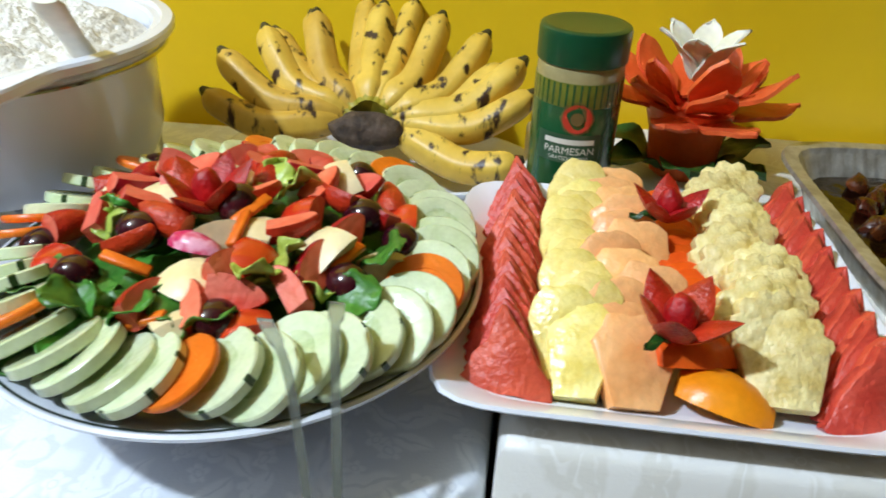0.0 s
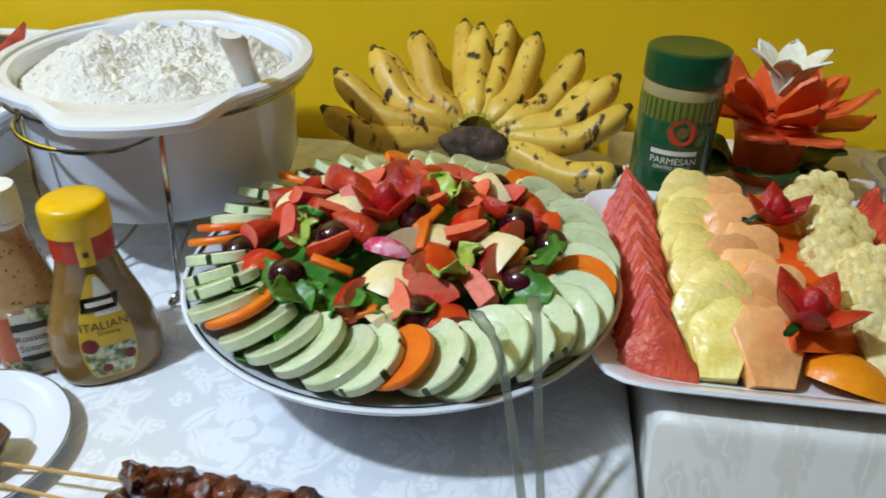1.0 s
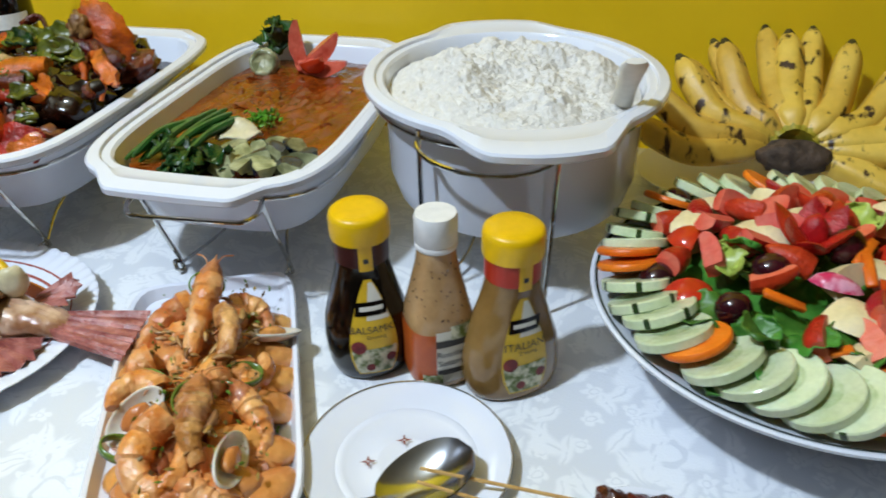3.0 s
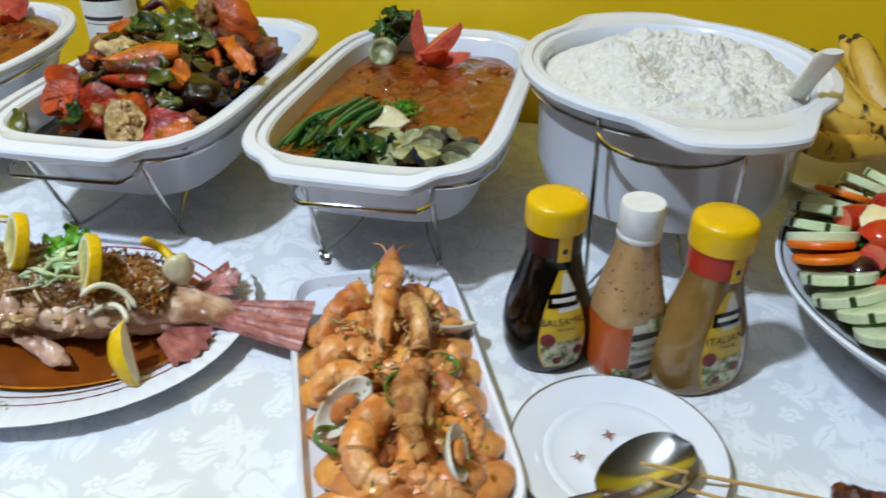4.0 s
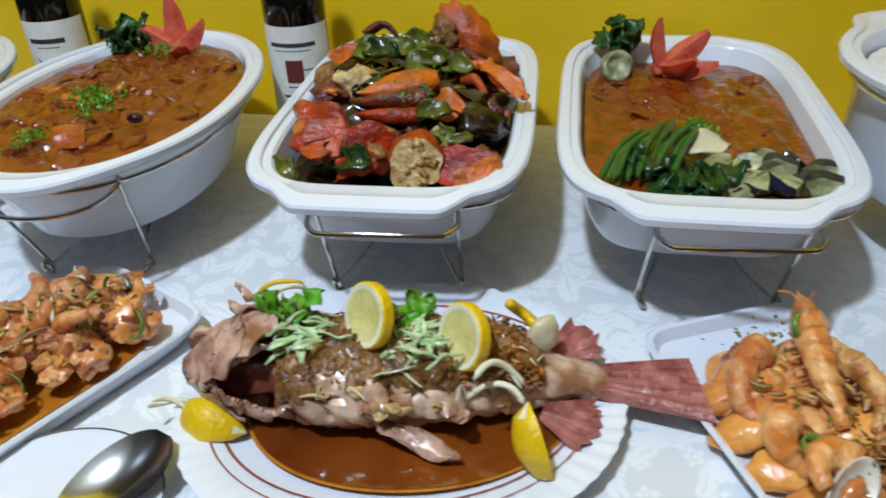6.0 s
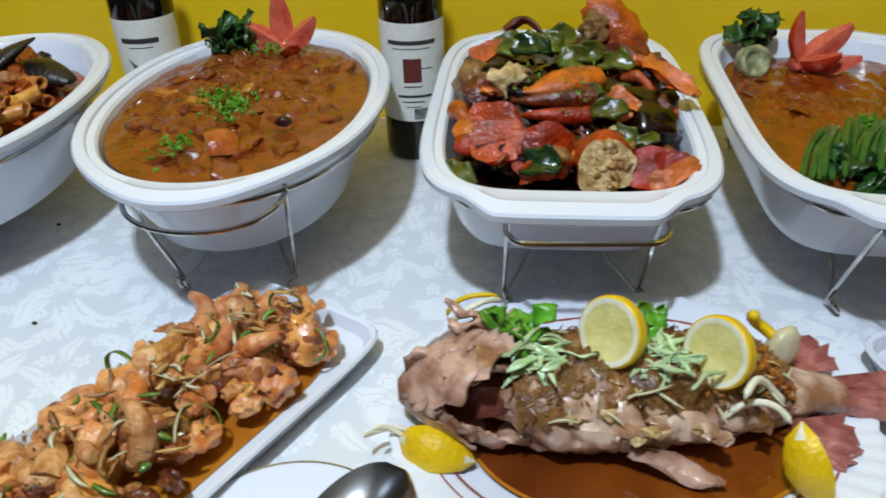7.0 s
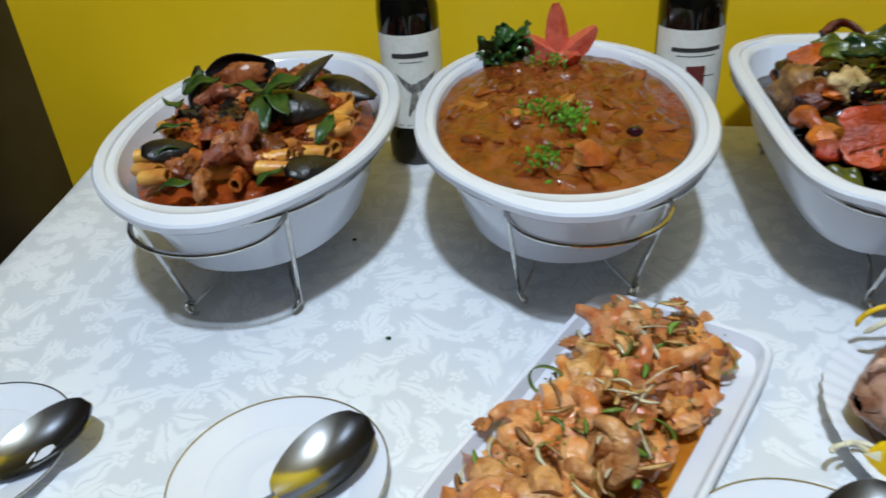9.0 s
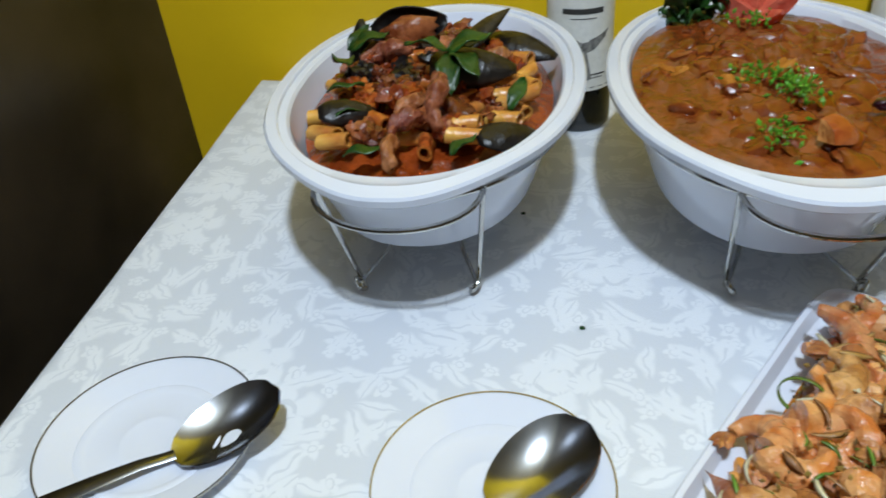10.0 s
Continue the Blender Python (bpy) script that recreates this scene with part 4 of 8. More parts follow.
for x, y, s in ((-0.015, -0.093, 80), (-0.098, -0.019, 60), (-0.038, -0.054, 0), (-0.006, 0.077, 90), (-0.032, 0.031, 40), (0.015, 0.026, 100), (0.024, 0.091, 50), (-0.045, -0.019, 20), (-0.027, -0.033, 170), (0.023, -0.067, 75), (0.015, -0.092, 110), (0.032, -0.083, 10), (0.059, -0.07, 130), (0.075, -0.018, 70), (0.048, -0.028, 15), (0.062, 0.022, 150), (0.0, 0.05, 130), (-0.055, 0.05, 15), (0.045, 0.06, 160), (-0.1, 0.04, 30), (-0.075, -0.02, 100), (-0.02, 0.06, 60), (-0.05, 0.035, 150), (0.035, 0.045, 20), (0.09, 0.05, 110), (-0.08, 0.05, 90), (0.02, -0.005, 40), (-0.015, 0.09, 170), (0.065, -0.05, 85), (-0.07, 0.015, 40), (0.07, 0.05, 10), (0.01, 0.065, 75), (-0.06, -0.01, 120), (0.05, 0.03, 60), (-0.03, 0.005, 10), (0.085, 0.02, 150)):
    lay("strawberry_piece", R.choice(STRAW), x, y, 0.013, 26, s)
for x, y, s in ((0.044, -0.005, 0), (0.032, -0.054, 80), (-0.095, -0.056, 10), (-0.092, 0.014, 60), (0.04, -0.092, 30), (0.102, 0.034, 100), (-0.07, 0.08, 20)):
    lay("tomato_piece", R.choice(TOM), x, y, 0.01, 35, s)
for x, y in ((-0.095, 0.09), (-0.063, -0.073), (-0.039, -0.042), (0.08, 0.012), (0.105, 0.003), (0.085, -0.052), (0.026, -0.097), (0.01, -0.013), (-0.111, -0.035), (0.06, 0.09)):
    lay("grape", GRAPE, x, y, 0.011, 90)
for x, y, s in ((-0.045, 0.003, 10), (0.003, -0.039, 40), (0.008, -0.074, 100), (0.064, -0.038, 60), (0.098, -0.021, 20), (0.002, -0.098, 120), (0.066, 0.108, 20), (0.029, -0.031, 90), (-0.06, 0.06, 0), (-0.005, 0.02, 70), (0.05, 0.045, 30), (-0.085, 0.03, 60), (0.03, 0.1, 10), (-0.03, 0.075, 130)):
    lay("apple_piece", R.choice(APPLE), x, y, 0.01, 30, s)
for x, y, s in ((0.019, -0.039, 90), (-0.011, -0.104, 5), (-0.034, -0.07, 0), (0.081, -0.035, 70), (0.057, 0.059, -20), (-0.12, 0.059, -20), (0.02, -0.02, 60)):
    lay("carrot_stick", CSTICK, x, y, 0.014, 20, s)
lay("radish_slice", fruit_wedge(0.034, 0.009, 160, FM["radish"], FM["radish"], 1.5), -0.001, -0.053, 0.014, 10, -8)


def berry_star(x, y, z, petals, size, parent, name, mat, seed=0):
    """A strawberry cut into a star of pointed petals."""
    r = random.Random(seed)
    group = []
    for i in range(petals):
        bm = bmesh.new()
        rings = []
        for k in range(6):
            u = k / 5
            w = size * 0.42 * (math.sin(math.pi * (0.22 + 0.78 * u)) ** 0.8) * (1 - 0.35 * u) + 0.0002
            rings.append([(w * math.cos(q) * 1.0, u * size * 0.25 + w * 0.35 * math.sin(q), u * size) for q in (0, 0.8, 1.57, 2.3, 3.14, 4.2, 5.2)])
        loft(rings, True, True, bm)
        a = 360 * i / petals + r.uniform(-12, 12)
        tilt = -r.uniform(18, 42)
        ob = part(name, bm, mat, parent)
        ob.matrix_basis = pose(x, y, z, 0, 0, a) @ pose(0, size * 0.22, 0, tilt, 0, 0)
        group.append(ob)
    ob = part(name, lump(size * 0.3, size * 0.3, size * 0.45, 0.1, 2, seed), mat, parent)
    ob.matrix_basis = pose(x, y, z + size * 0.3)
    return group


berry_star(-0.011, -0.008, salad_top(0, 0) + 0.006, 6, 0.032, salad, "strawberry_petal", FM["strawberry"], 3)

# salad tongs of clear plastic
M["clear"] = material("clear_plastic", "#b4b8ae", 0.12, "#a6aaa0", 20, trans=0.8, spec=0.6)
tongs = thing("salad_tongs", "clear plastic salad tongs resting on the bowl's edge", "tongs", -0.02, 0.74, SZ)
for a, b, c, d in (((-0.022, 0.0, 0.054), (-0.006, -0.018, 0.04), (0.006, -0.04, 0.0), (0.022, -0.075, -0.064)), ((0.012, 0.018, 0.056), (0.016, -0.004, 0.05), (0.021, -0.028, 0.004), (0.03, -0.07, -0.064))):
    path = smooth_path([a, b, c, d], 6)
    bm = bmesh.new()
    rings = []
    for i, p in enumerate(path):
        w = 0.0026 if i > 3 else 0.0042
        rings.append([(p.x + sx * w, p.y, p.z + sz * 0.0012) for sx, sz in ((-1, -1), (1, -1), (1, 1), (-1, 1))])
    part("arm", loft(rings, True, True, bm), M["clear"], tongs)
part("bridge", tube(smooth_path([(0.022, -0.075, -0.064), (0.027, -0.083, -0.065), (0.03, -0.07, -0.064)], 4), 0.003, 6), M["clear"], tongs)

# ---- fruit platter ----
FZ = T2 + 0.007


def column(name, piece, label, cat, x, y0, y1, count, meshes, lean, wob, lift, turn=0.0, group="sliced fruit", loose=1.0):
    """A row of slices that lean on one another from the front to the back of the platter."""
    t = thing(name, label, cat, FX + x, FY, FZ, 0, group)
    for i in range(count):
        f = i / (count - 1)
        ob = part(piece, meshes[i % len(meshes)], None, t)
        ob.matrix_basis = pose(R.uniform(-wob, wob), y0 + (y1 - y0) * f, lift, lean + loose * R.uniform(-5, 5), loose * R.uniform(-4, 4), turn + loose * R.uniform(-7, 7))
    return t


def slice_mesh(outline, thick, mat, seed, bend=0.0, rough=0.0012):
    """A slice standing in the xz plane, thick along y."""
    bm = bmesh.new()
    n = len(outline)
    def ring(y, k):
        return [(x * k + rough * noise.noise(Vector((x * 90, z * 90, seed))), y + bend * x * x, z * (0.5 + 0.5 * k) + rough * noise.noise(Vector((z * 90, x * 90, seed + 4)))) for x, z in outline]
    loft([ring(-thick / 2, 0.94), ring(-thick / 2 + 0.0012, 1), ring(thick / 2 - 0.0012, 1), ring(thick / 2, 0.94)], True, True, bm)
    me = mesh_of(bm, True, 45)
    me.materials.append(mat)
    return me


def tri_outline(w, h, skew=0.0):
    pts = []
    corners = [(-w / 2, 0), (w / 2, 0), (skew, h)]
    for (x0, z0), (x1, z1) in zip(corners, corners[1:] + corners[:1]):
        for f in (0.04, 0.2, 0.4, 0.6, 0.8, 0.96):
            pts.append((x0 + (x1 - x0) * f, z0 + (z1 - z0) * f))
    return pts


def fan_outline(w, h, point=0.35, notch=0.05, teeth=5):
    """A fan slice: a blunt point below, a rounded and slightly notched edge above."""
    pts = [(-w * 0.3, 0.0), (w * 0.3, 0.0)]
    for i in range(19):
        a = math.pi * i / 18
        r = 1 - notch * (0.5 + 0.5 * math.cos(teeth * 2 * a))
        pts.append((w / 2 * r * math.cos(a), h * (1 - point) + h * point * r * math.sin(a)))
    return pts


WM = [slice_mesh(tri_outline(0.064, 0.056, k), 0.0125, FM["watermelon"], s, 0, 0.0045) for k, s in ((-0.008, 0.2), (-0.006, 1.4), (-0.01, 2.8))]
column("watermelon_row", "watermelon_slice", "row of overlapping red watermelon slices", "watermelon", -0.1, -0.116, 0.112, 22, WM, -34, 0.0016, 0.002, -4, loose=0.45)
WM2 = [slice_mesh(tri_outline(0.06, 0.056, k), 0.0125, FM["watermelon"], s, 0, 0.0045) for k, s in ((0.008, 5.2), (0.011, 6.4), (0.006, 7.8))]
column("watermelon_row", "watermelon_slice", "row of overlapping red watermelon slices", "watermelon", 0.113, -0.116, 0.112, 26, WM2, -34, 0.0012, 0.002, 4, loose=0.3)
PA = [slice_mesh(fan_outline(0.046, 0.062, 0.4, 0.05, 4), 0.016, FM["pineapple"], s, 3, 0.0034) for s in (0.7, 1.9, 3.2)]
column("pineapple_row", "pineapple_slice", "row of pale yellow pineapple slices", "pineapple", -0.06, -0.118, 0.1, 14, PA, -52, 0.004, 0.006, -4, loose=1.8)
PA2 = [slice_mesh(fan_outline(0.062, 0.066, 0.45, 0.16, 6), 0.012, FM["pineapple2"], s, 3, 0.0012) for s in (4.7, 5.9, 7.2)]
column("pineapple_row", "pineapple_slice", "row of pale yellow pineapple slices with notched edges", "pineapple", 0.066, -0.112, 0.1, 15, PA2, -48, 0.004, 0.01, 4, loose=1.8)
CA = [slice_mesh(fan_outline(0.052, 0.06, 0.35, 0.0), 0.016, FM["melon"], s, 3, 0.004) for s in (0.9, 2.2, 3.4)]
column("melon_row", "melon_slice", "row of pale orange cantaloupe slices", "melon", -0.022, -0.122, 0.1, 12, CA, -50, 0.007, 0.005, 6, loose=2.2)
PP = [slice_mesh(fan_outline(0.052, 0.046, 0.5, 0.0), 0.011, FM["papaya"], s, 2) for s in (0.6, 1.8, 3.9)]
column("papaya_row", "papaya_slice", "row of deep orange papaya slices", "papaya", 0.024, -0.07, 0.1, 15, PP, -55, 0.002, 0.004, 4)
t = thing("papaya_chunks", "two thick orange papaya chunks", "papaya", FX + 0.02, FY - 0.09, FZ, 0, "sliced fruit")
put("papaya_chunk", fruit_wedge(0.055, 0.026, 100, FM["papaya"], FM["papaya"], 0.8, 0.6), t, pose(-0.008, 0.008, 0.026, 10, 10, 20))
put("papaya_chunk", fruit_wedge(0.058, 0.024, 120, FM["mango"], FM["mango"], 1.8, 0.3), t, pose(0.012, -0.018, 0.014, 0, 8, -14))
for k, (x, y, z, s) in enumerate(((0.196, 0.965, 0.846, 0.031), (0.184, 0.82, 0.843, 0.035))):
    t = thing("strawberry_flower", "red strawberry cut into an open flower", "strawberry", x, y, z, 30 * k)
    berry_star(0, 0, 0, 5, s, t, "petal", FM["strawberry"], 11 + k)
    part("calyx", solid(leaf_bm(0.022, 0.008, 0.2, 0.2, 1.0), 0.0006), FM["leaf"], t, "small green leaf").matrix_basis = pose(-0.008, -0.004, 0.0, 0, 0, 190)

# ---- bananas ----
M["banana"] = material("ripe_banana", "#dcb750", 0.42, "#c9a03a", 18, 0.15, 120, vary=0.1)
nt = M["banana"].node_tree
spot = nt.nodes.new("ShaderNodeTexNoise")
spot.inputs["Scale"].default_value, spot.inputs["Detail"].default_value = 70, 6
tco = nt.nodes.new("ShaderNodeTexCoord")
stretch = nt.nodes.new("ShaderNodeMapping")
stretch.inputs["Scale"].default_value = (1.0, 0.8, 0.4)
nt.links.new(tco.outputs["Object"], stretch.inputs["Vector"])
nt.links.new(stretch.outputs["Vector"], spot.inputs["Vector"])
sr = nt.nodes.new("ShaderNodeValToRGB")
sr.color_ramp.elements[0].position, sr.color_ramp.elements[1].position = 0.57, 0.64
sr.color_ramp.elements[0].color, sr.color_ramp.elements[1].color = (0, 0, 0, 1), (1, 1, 1, 1)
nt.links.new(spot.outputs["Fac"], sr.inputs["Fac"])
mixc = nt.nodes.new("ShaderNodeMix")
mixc.data_type = "RGBA"
bs = nt.nodes["Principled BSDF"]
src = bs.inputs["Base Color"].links[0].from_socket
nt.links.new(sr.outputs["Color"], mixc.inputs[0])
nt.links.new(src, mixc.inputs[6])
mixc.inputs[7].default_value = srgb("#3a2410")
nt.links.new(mixc.outputs[2], bs.inputs["Base Color"])
M["banana_tip"] = material("banana_tip", "#2c2312", 0.6, "#4a4420", 60, 0.4, 150)
M["banana_neck"] = material("banana_neck", "#8f8a2a", 0.5, "#b09a28", 60, 0.2, 150)
M["crown"] = material("banana_crown", "#5a493c", 0.75, "#32261d", 60, 0.9, 120)

BC = Vector((-0.08, 1.181, 0.814))
bunch = thing("banana_bunch", "bunch of short ripe bananas with brown spots leaning on the wall", "bananas", BC.x, BC.y, BC.z)


def banana(tip, bulge, fat):
    """One finger from the crown to its tip, five-sided, bowed forward and down."""
    tip = Vector(tip)
    side = Vector((tip.x, 0, tip.z)).normalized()
    start = side * 0.022 + Vector((0, -0.004, 0))
    mid = (start + tip) / 2 + Vector((0, -0.6 * bulge, -0.6 * bulge)) + Vector((side.x * 0.01, 0, 0))
    path = smooth_path([start, start.lerp(mid, 0.35), mid, mid.lerp(tip, 0.65) + Vector((0, -0.2 * bulge, -0.1 * bulge)), tip], 5)
    n = len(path)
    bm = bmesh.new()
    rings = []
    for i, p in enumerate(path):
        u = i / (n - 1)
        d = (path[min(i + 1, n - 1)] - path[max(i - 1, 0)]).normalized()
        s = d.cross(Vector((0, -0.8, 0.6))).normalized()
        w = s.cross(d)
        r = fat * (0.42 + 0.58 * min(1, u / 0.28)) if u < 0.28 else fat * (1 - 0.12 * ((u - 0.28) / 0.5)) if u < 0.78 else fat * 0.88 * math.sqrt(max(0.03, 1 - ((u - 0.78) / 0.235) ** 2 * 0.93))
        rings.append([p + s * (r * math.cos(q) * (1 + 0.06 * math.cos(5 * q))) + w * (r * math.sin(q) * (1 + 0.06 * math.cos(5 * q))) for q in (math.tau * k / 20 for k in range(20))])
    loft(rings, True, True, bm)
    return bm, path


FINGERS = [(-90, 0.172, 0.002, 0.0175), (-68, 0.18, 0.0, 0.018), (-48, 0.176, 0, 0.018), (-28, 0.172, 0, 0.018), (-3, 0.168, 0, 0.0185), (20, 0.172, 0, 0.018), (40, 0.172, 0, 0.018), (60, 0.176, 0, 0.018), (79, 0.168, 0.002, 0.017), (97, 0.158, -0.02, 0.0185)]
BACK = [(-56, 0.15), (-38, 0.148), (-13, 0.142), (9, 0.142), (70, 0.14)]
for k, (deg, L, dy, fat) in enumerate(FINGERS + [(d, L, 0.03, 0.0155) for d, L in BACK]):
    a = radians(deg)
    tip = (L * math.sin(a), 0.115 * math.cos(a) - 0.02 * abs(math.sin(a)) + dy, 0.095 * math.cos(a) + 0.026 * abs(math.sin(a)) ** 3 * (1 if deg < 95 else 0.2))
    bm, path = banana(tip, 0.026 if dy < 0.02 else 0.01, fat)
    b = part("banana", bm, M["banana"], bunch)
    d = (path[-1] - path[-3]).normalized()
    part("tip", tube([path[-1] - d * 0.005, path[-1], path[-1] + d * 0.004, path[-1] + d * 0.008], fat * 0.42, 8, taper=[1.25, 1.0, 0.75, 0.5]), M["banana_tip"], b, "dark dry tip")
    part("neck", tube([path[0] - d * 0.002, path[1], path[2]], fat * 0.66, 10, taper=[0.8, 0.82, 0.9]), M["banana_neck"], b, "greenish neck")
part("crown", rough_up(lump(0.04, 0.02, 0.02, 0.2, 2.2, 4.0), 0.002, 90), M["crown"], bunch, "dark brown cut crown").matrix_basis = pose(0, -0.022, 0.0)
bp = thing("serving_platter", "white oval platter under the bananas", "platter", BC.x + 0.005, BC.y + 0.01, T, 0)
part("body", loft([oval(0.12, 0.06, 0.003, 2.4, 72), oval(0.128, 0.066, 0, 2.4, 72), oval(0.17, 0.092, 0.022, 2.4, 72), oval(0.172, 0.094, 0.025, 2.4, 72), oval(0.168, 0.09, 0.0255, 2.4, 72), oval(0.13, 0.066, 0.006, 2.4, 72)], True, True), M["china"], bp)

# ---- cheese jar ----
M["cap_green"] = material("green_plastic_cap", "#0d4a2c", 0.3, "#0a4026", 20, coat=0.2)
M["jar_clear"] = material("jar_powder", "#a99f72", 0.25, "#9b9164", 40, coat=0.5)
M["jar_olive"] = material("jar_olive_band", "#6f7426", 0.3, "#666b20", 40, coat=0.5)
M["jar_green"] = material("jar_green_label", "#175430", 0.25, "#0f4526", 30, coat=0.5)
M["jar_grey"] = material("jar_grey_panel", "#31543c", 0.3)
M["white_ink"] = material("white_print", "#e4e2d8", 0.5)
M["red_ink"] = material("red_print", "#c03a28", 0.45)
M["gold_ink"] = material("bronze_print", "#6a5a34", 0.4)


def text_mesh(words, size, mat):
    cu = bpy.data.curves.new("words", "FONT")
    cu.body, cu.size, cu.align_x, cu.align_y = words, size, "CENTER", "CENTER"
    ob = bpy.data.objects.new("words", cu)
    scene.collection.objects.link(ob)
    me = bpy.data.meshes.new_from_object(ob.evaluated_get(bpy.context.evaluated_depsgraph_get()))
    bpy.data.objects.remove(ob)
    me.materials.clear()
    me.materials.append(mat)
    return me


def wrap_round(me, r, z, turn=0.0):
    """Bends flat print round an upright cylinder; it faces -y at turn 0."""
    for v in me.vertices:
        a = v.co.x / r + radians(turn)
        h = v.co.y
        v.co = Vector((r * math.sin(a), -r * math.cos(a), z + h))
    return me


jar = thing("cheese_jar", "green-capped jar of grated cheese with a green label", "jar", 0.126, 1.103, T2, -8)
jar.matrix_basis = at(0.126, 1.103, T2, 0, 0, -8, 1.07)
part("body", lathe([(0, 0.002), (0.03, 0.002), (0.034, 0.0), (0.036, 0.004), (0.036, 0.118), (0.0355, 0.122), (0.034, 0.126), (0.034, 0.13), (0, 0.13)], 64), M["jar_clear"], jar)
part("cap", lathe([(0.0362, 0.124), (0.0372, 0.125), (0.0374, 0.148), (0.0366, 0.151), (0.034, 0.1525), (0.03, 0.152), (0, 0.152)], 64), M["cap_green"], jar, "dark green screw cap")
part("label", lathe([(0.0363, 0.004), (0.0365, 0.005), (0.0365, 0.092), (0.0363, 0.093)], 64), M["jar_green"], jar, "green printed label")
part("band", lathe([(0.0364, 0.0925), (0.0366, 0.093), (0.0366, 0.112), (0.0364, 0.1125)], 64), M["jar_olive"], jar, "olive striped band")
for k in range(40):
    part("stripe", curved_patch(0.0368, 9 * k - 1.4, 9 * k + 1.4, 0.093, 0.112, 2), M["jar_green"], jar)
part("panel", curved_patch(0.0367, -44, 44, 0.045, 0.07, 16), M["jar_grey"], jar, "grey panel behind the words")
for rad, mat, lift in ((0.0145, "gold_ink", 0.0), (0.0122, "red_ink", 0.0003), (0.0055, "gold_ink", 0.0006)):
    bm = bmesh.new()
    bmesh.ops.create_circle(bm, cap_ends=True, radius=rad, segments=8 if rad > 0.014 else 24)
    bmesh.ops.subdivide_edges(bm, edges=bm.edges, cuts=2, use_grid_fill=True)
    me = mesh_of(bm, False)
    me.materials.append(M[mat])
    part("emblem", wrap_round(me, 0.0369 + lift, 0.084, 8), None, jar, "round red emblem")
part("brand_bar", curved_patch(0.037, -32, 34, 0.0615, 0.066, 16), M["white_ink"], jar, "plain white bar")
part("lettering", wrap_round(text_mesh("PARMESAN", 0.0088, M["white_ink"]), 0.037, 0.0555, 2), None, jar, "white printed words")
part("lettering", wrap_round(text_mesh("GRATED CHEESE", 0.0046, M["white_ink"]), 0.037, 0.049, 2), None, jar, "small white printed words")

# ---- carved papaya flower ----
fl = thing("carved_flower", "carved orange papaya flower with a white blossom in its heart", "garnish", 0.244, 1.18, T2)
fl.matrix_basis = at(0.244, 1.18, T2, s=1.12)
part("cup", rough_up(lathe([(0, 0.0), (0.026, 0.0), (0.03, 0.01), (0.034, 0.04), (0.04, 0.065), (0.036, 0.067), (0.02, 0.05), (0, 0.05)], 32), 0.002, 60), FM["papaya_dark"], fl)


def petal(L, w, curl, thick, seed):
    return solid(leaf_bm(L, w, 0.04, curl, seed, 8, 6, 0, 0.8), thick)


for ringno, (cnt, L, tilt, z) in enumerate(((6, 0.068, -12, 0.06), (6, 0.066, -30, 0.066), (5, 0.054, -52, 0.07))):
    for i in range(cnt):
        a = 360 * i / cnt + 30 * ringno + R.uniform(-7, 7)
        ob = part("petal", petal(L * R.uniform(0.9, 1.1), 0.04, -0.18, 0.0035, R.uniform(0, 9)), FM["papaya_dark"], fl)
        ob.matrix_basis = pose(0, 0, z, 0, 0, a) @ pose(0.02, 0, 0, 0, tilt + R.uniform(-6, 6), 0)
for i in range(6):
    ob = part("white_petal", petal(0.056, 0.027, 0.35, 0.002, R.uniform(0, 9)), FM["white_petal"], fl, "white blossom petal")
    ob.matrix_basis = pose(-0.004, -0.012, 0.09, 0, 0, 60 * i + 10) @ pose(0.002, 0, 0, 0, -48, 0)
for i in range(4):
    a = 1.3 + i * 1.5
    part("stamen", tube([(0, 0, 0.085), (0.008 * math.cos(a), 0.008 * math.sin(a), 0.108), (0.026 * math.cos(a), 0.02 * math.sin(a), 0.118 + 0.006 * (i % 2))], 0.0016, 6, taper=[1, 0.8, 0.4]), FM["white_petal"], fl)
for i, a in enumerate((-150, -95, -40, 5, 60, 170)):
    ob = part("leaf", solid(leaf_bm(0.062, 0.046, 0.12, 0.5, i * 1.3), 0.0008), FM["leaf"], fl, "dark green leaf")
    ob.matrix_basis = pose(0, 0, 0.004, 0, 0, a) @ pose(0.022, 0, 0, 0, -14 - 8 * (i % 2), 0)

# ---- foil pan ----
M["foilpan"] = material("aluminium_foil", "#dcdbd6", 0.38, "#b4b0a4", 60, 0.25, 200, metal=0.75)
pan = thing("foil_pan", "crimped aluminium foil pan of dark saucy meat", "pan", 0.47, 1.03, T2, 4)


def pan_ring(hx, hy, z, ripple, n=240):
    return [(x * (1 + ripple * math.cos(80 * math.tau * i / n)), y * (1 + ripple * math.cos(80 * math.tau * i / n)), zz) for i, (x, y, zz) in enumerate(oval(hx, hy, z, 6, n))]


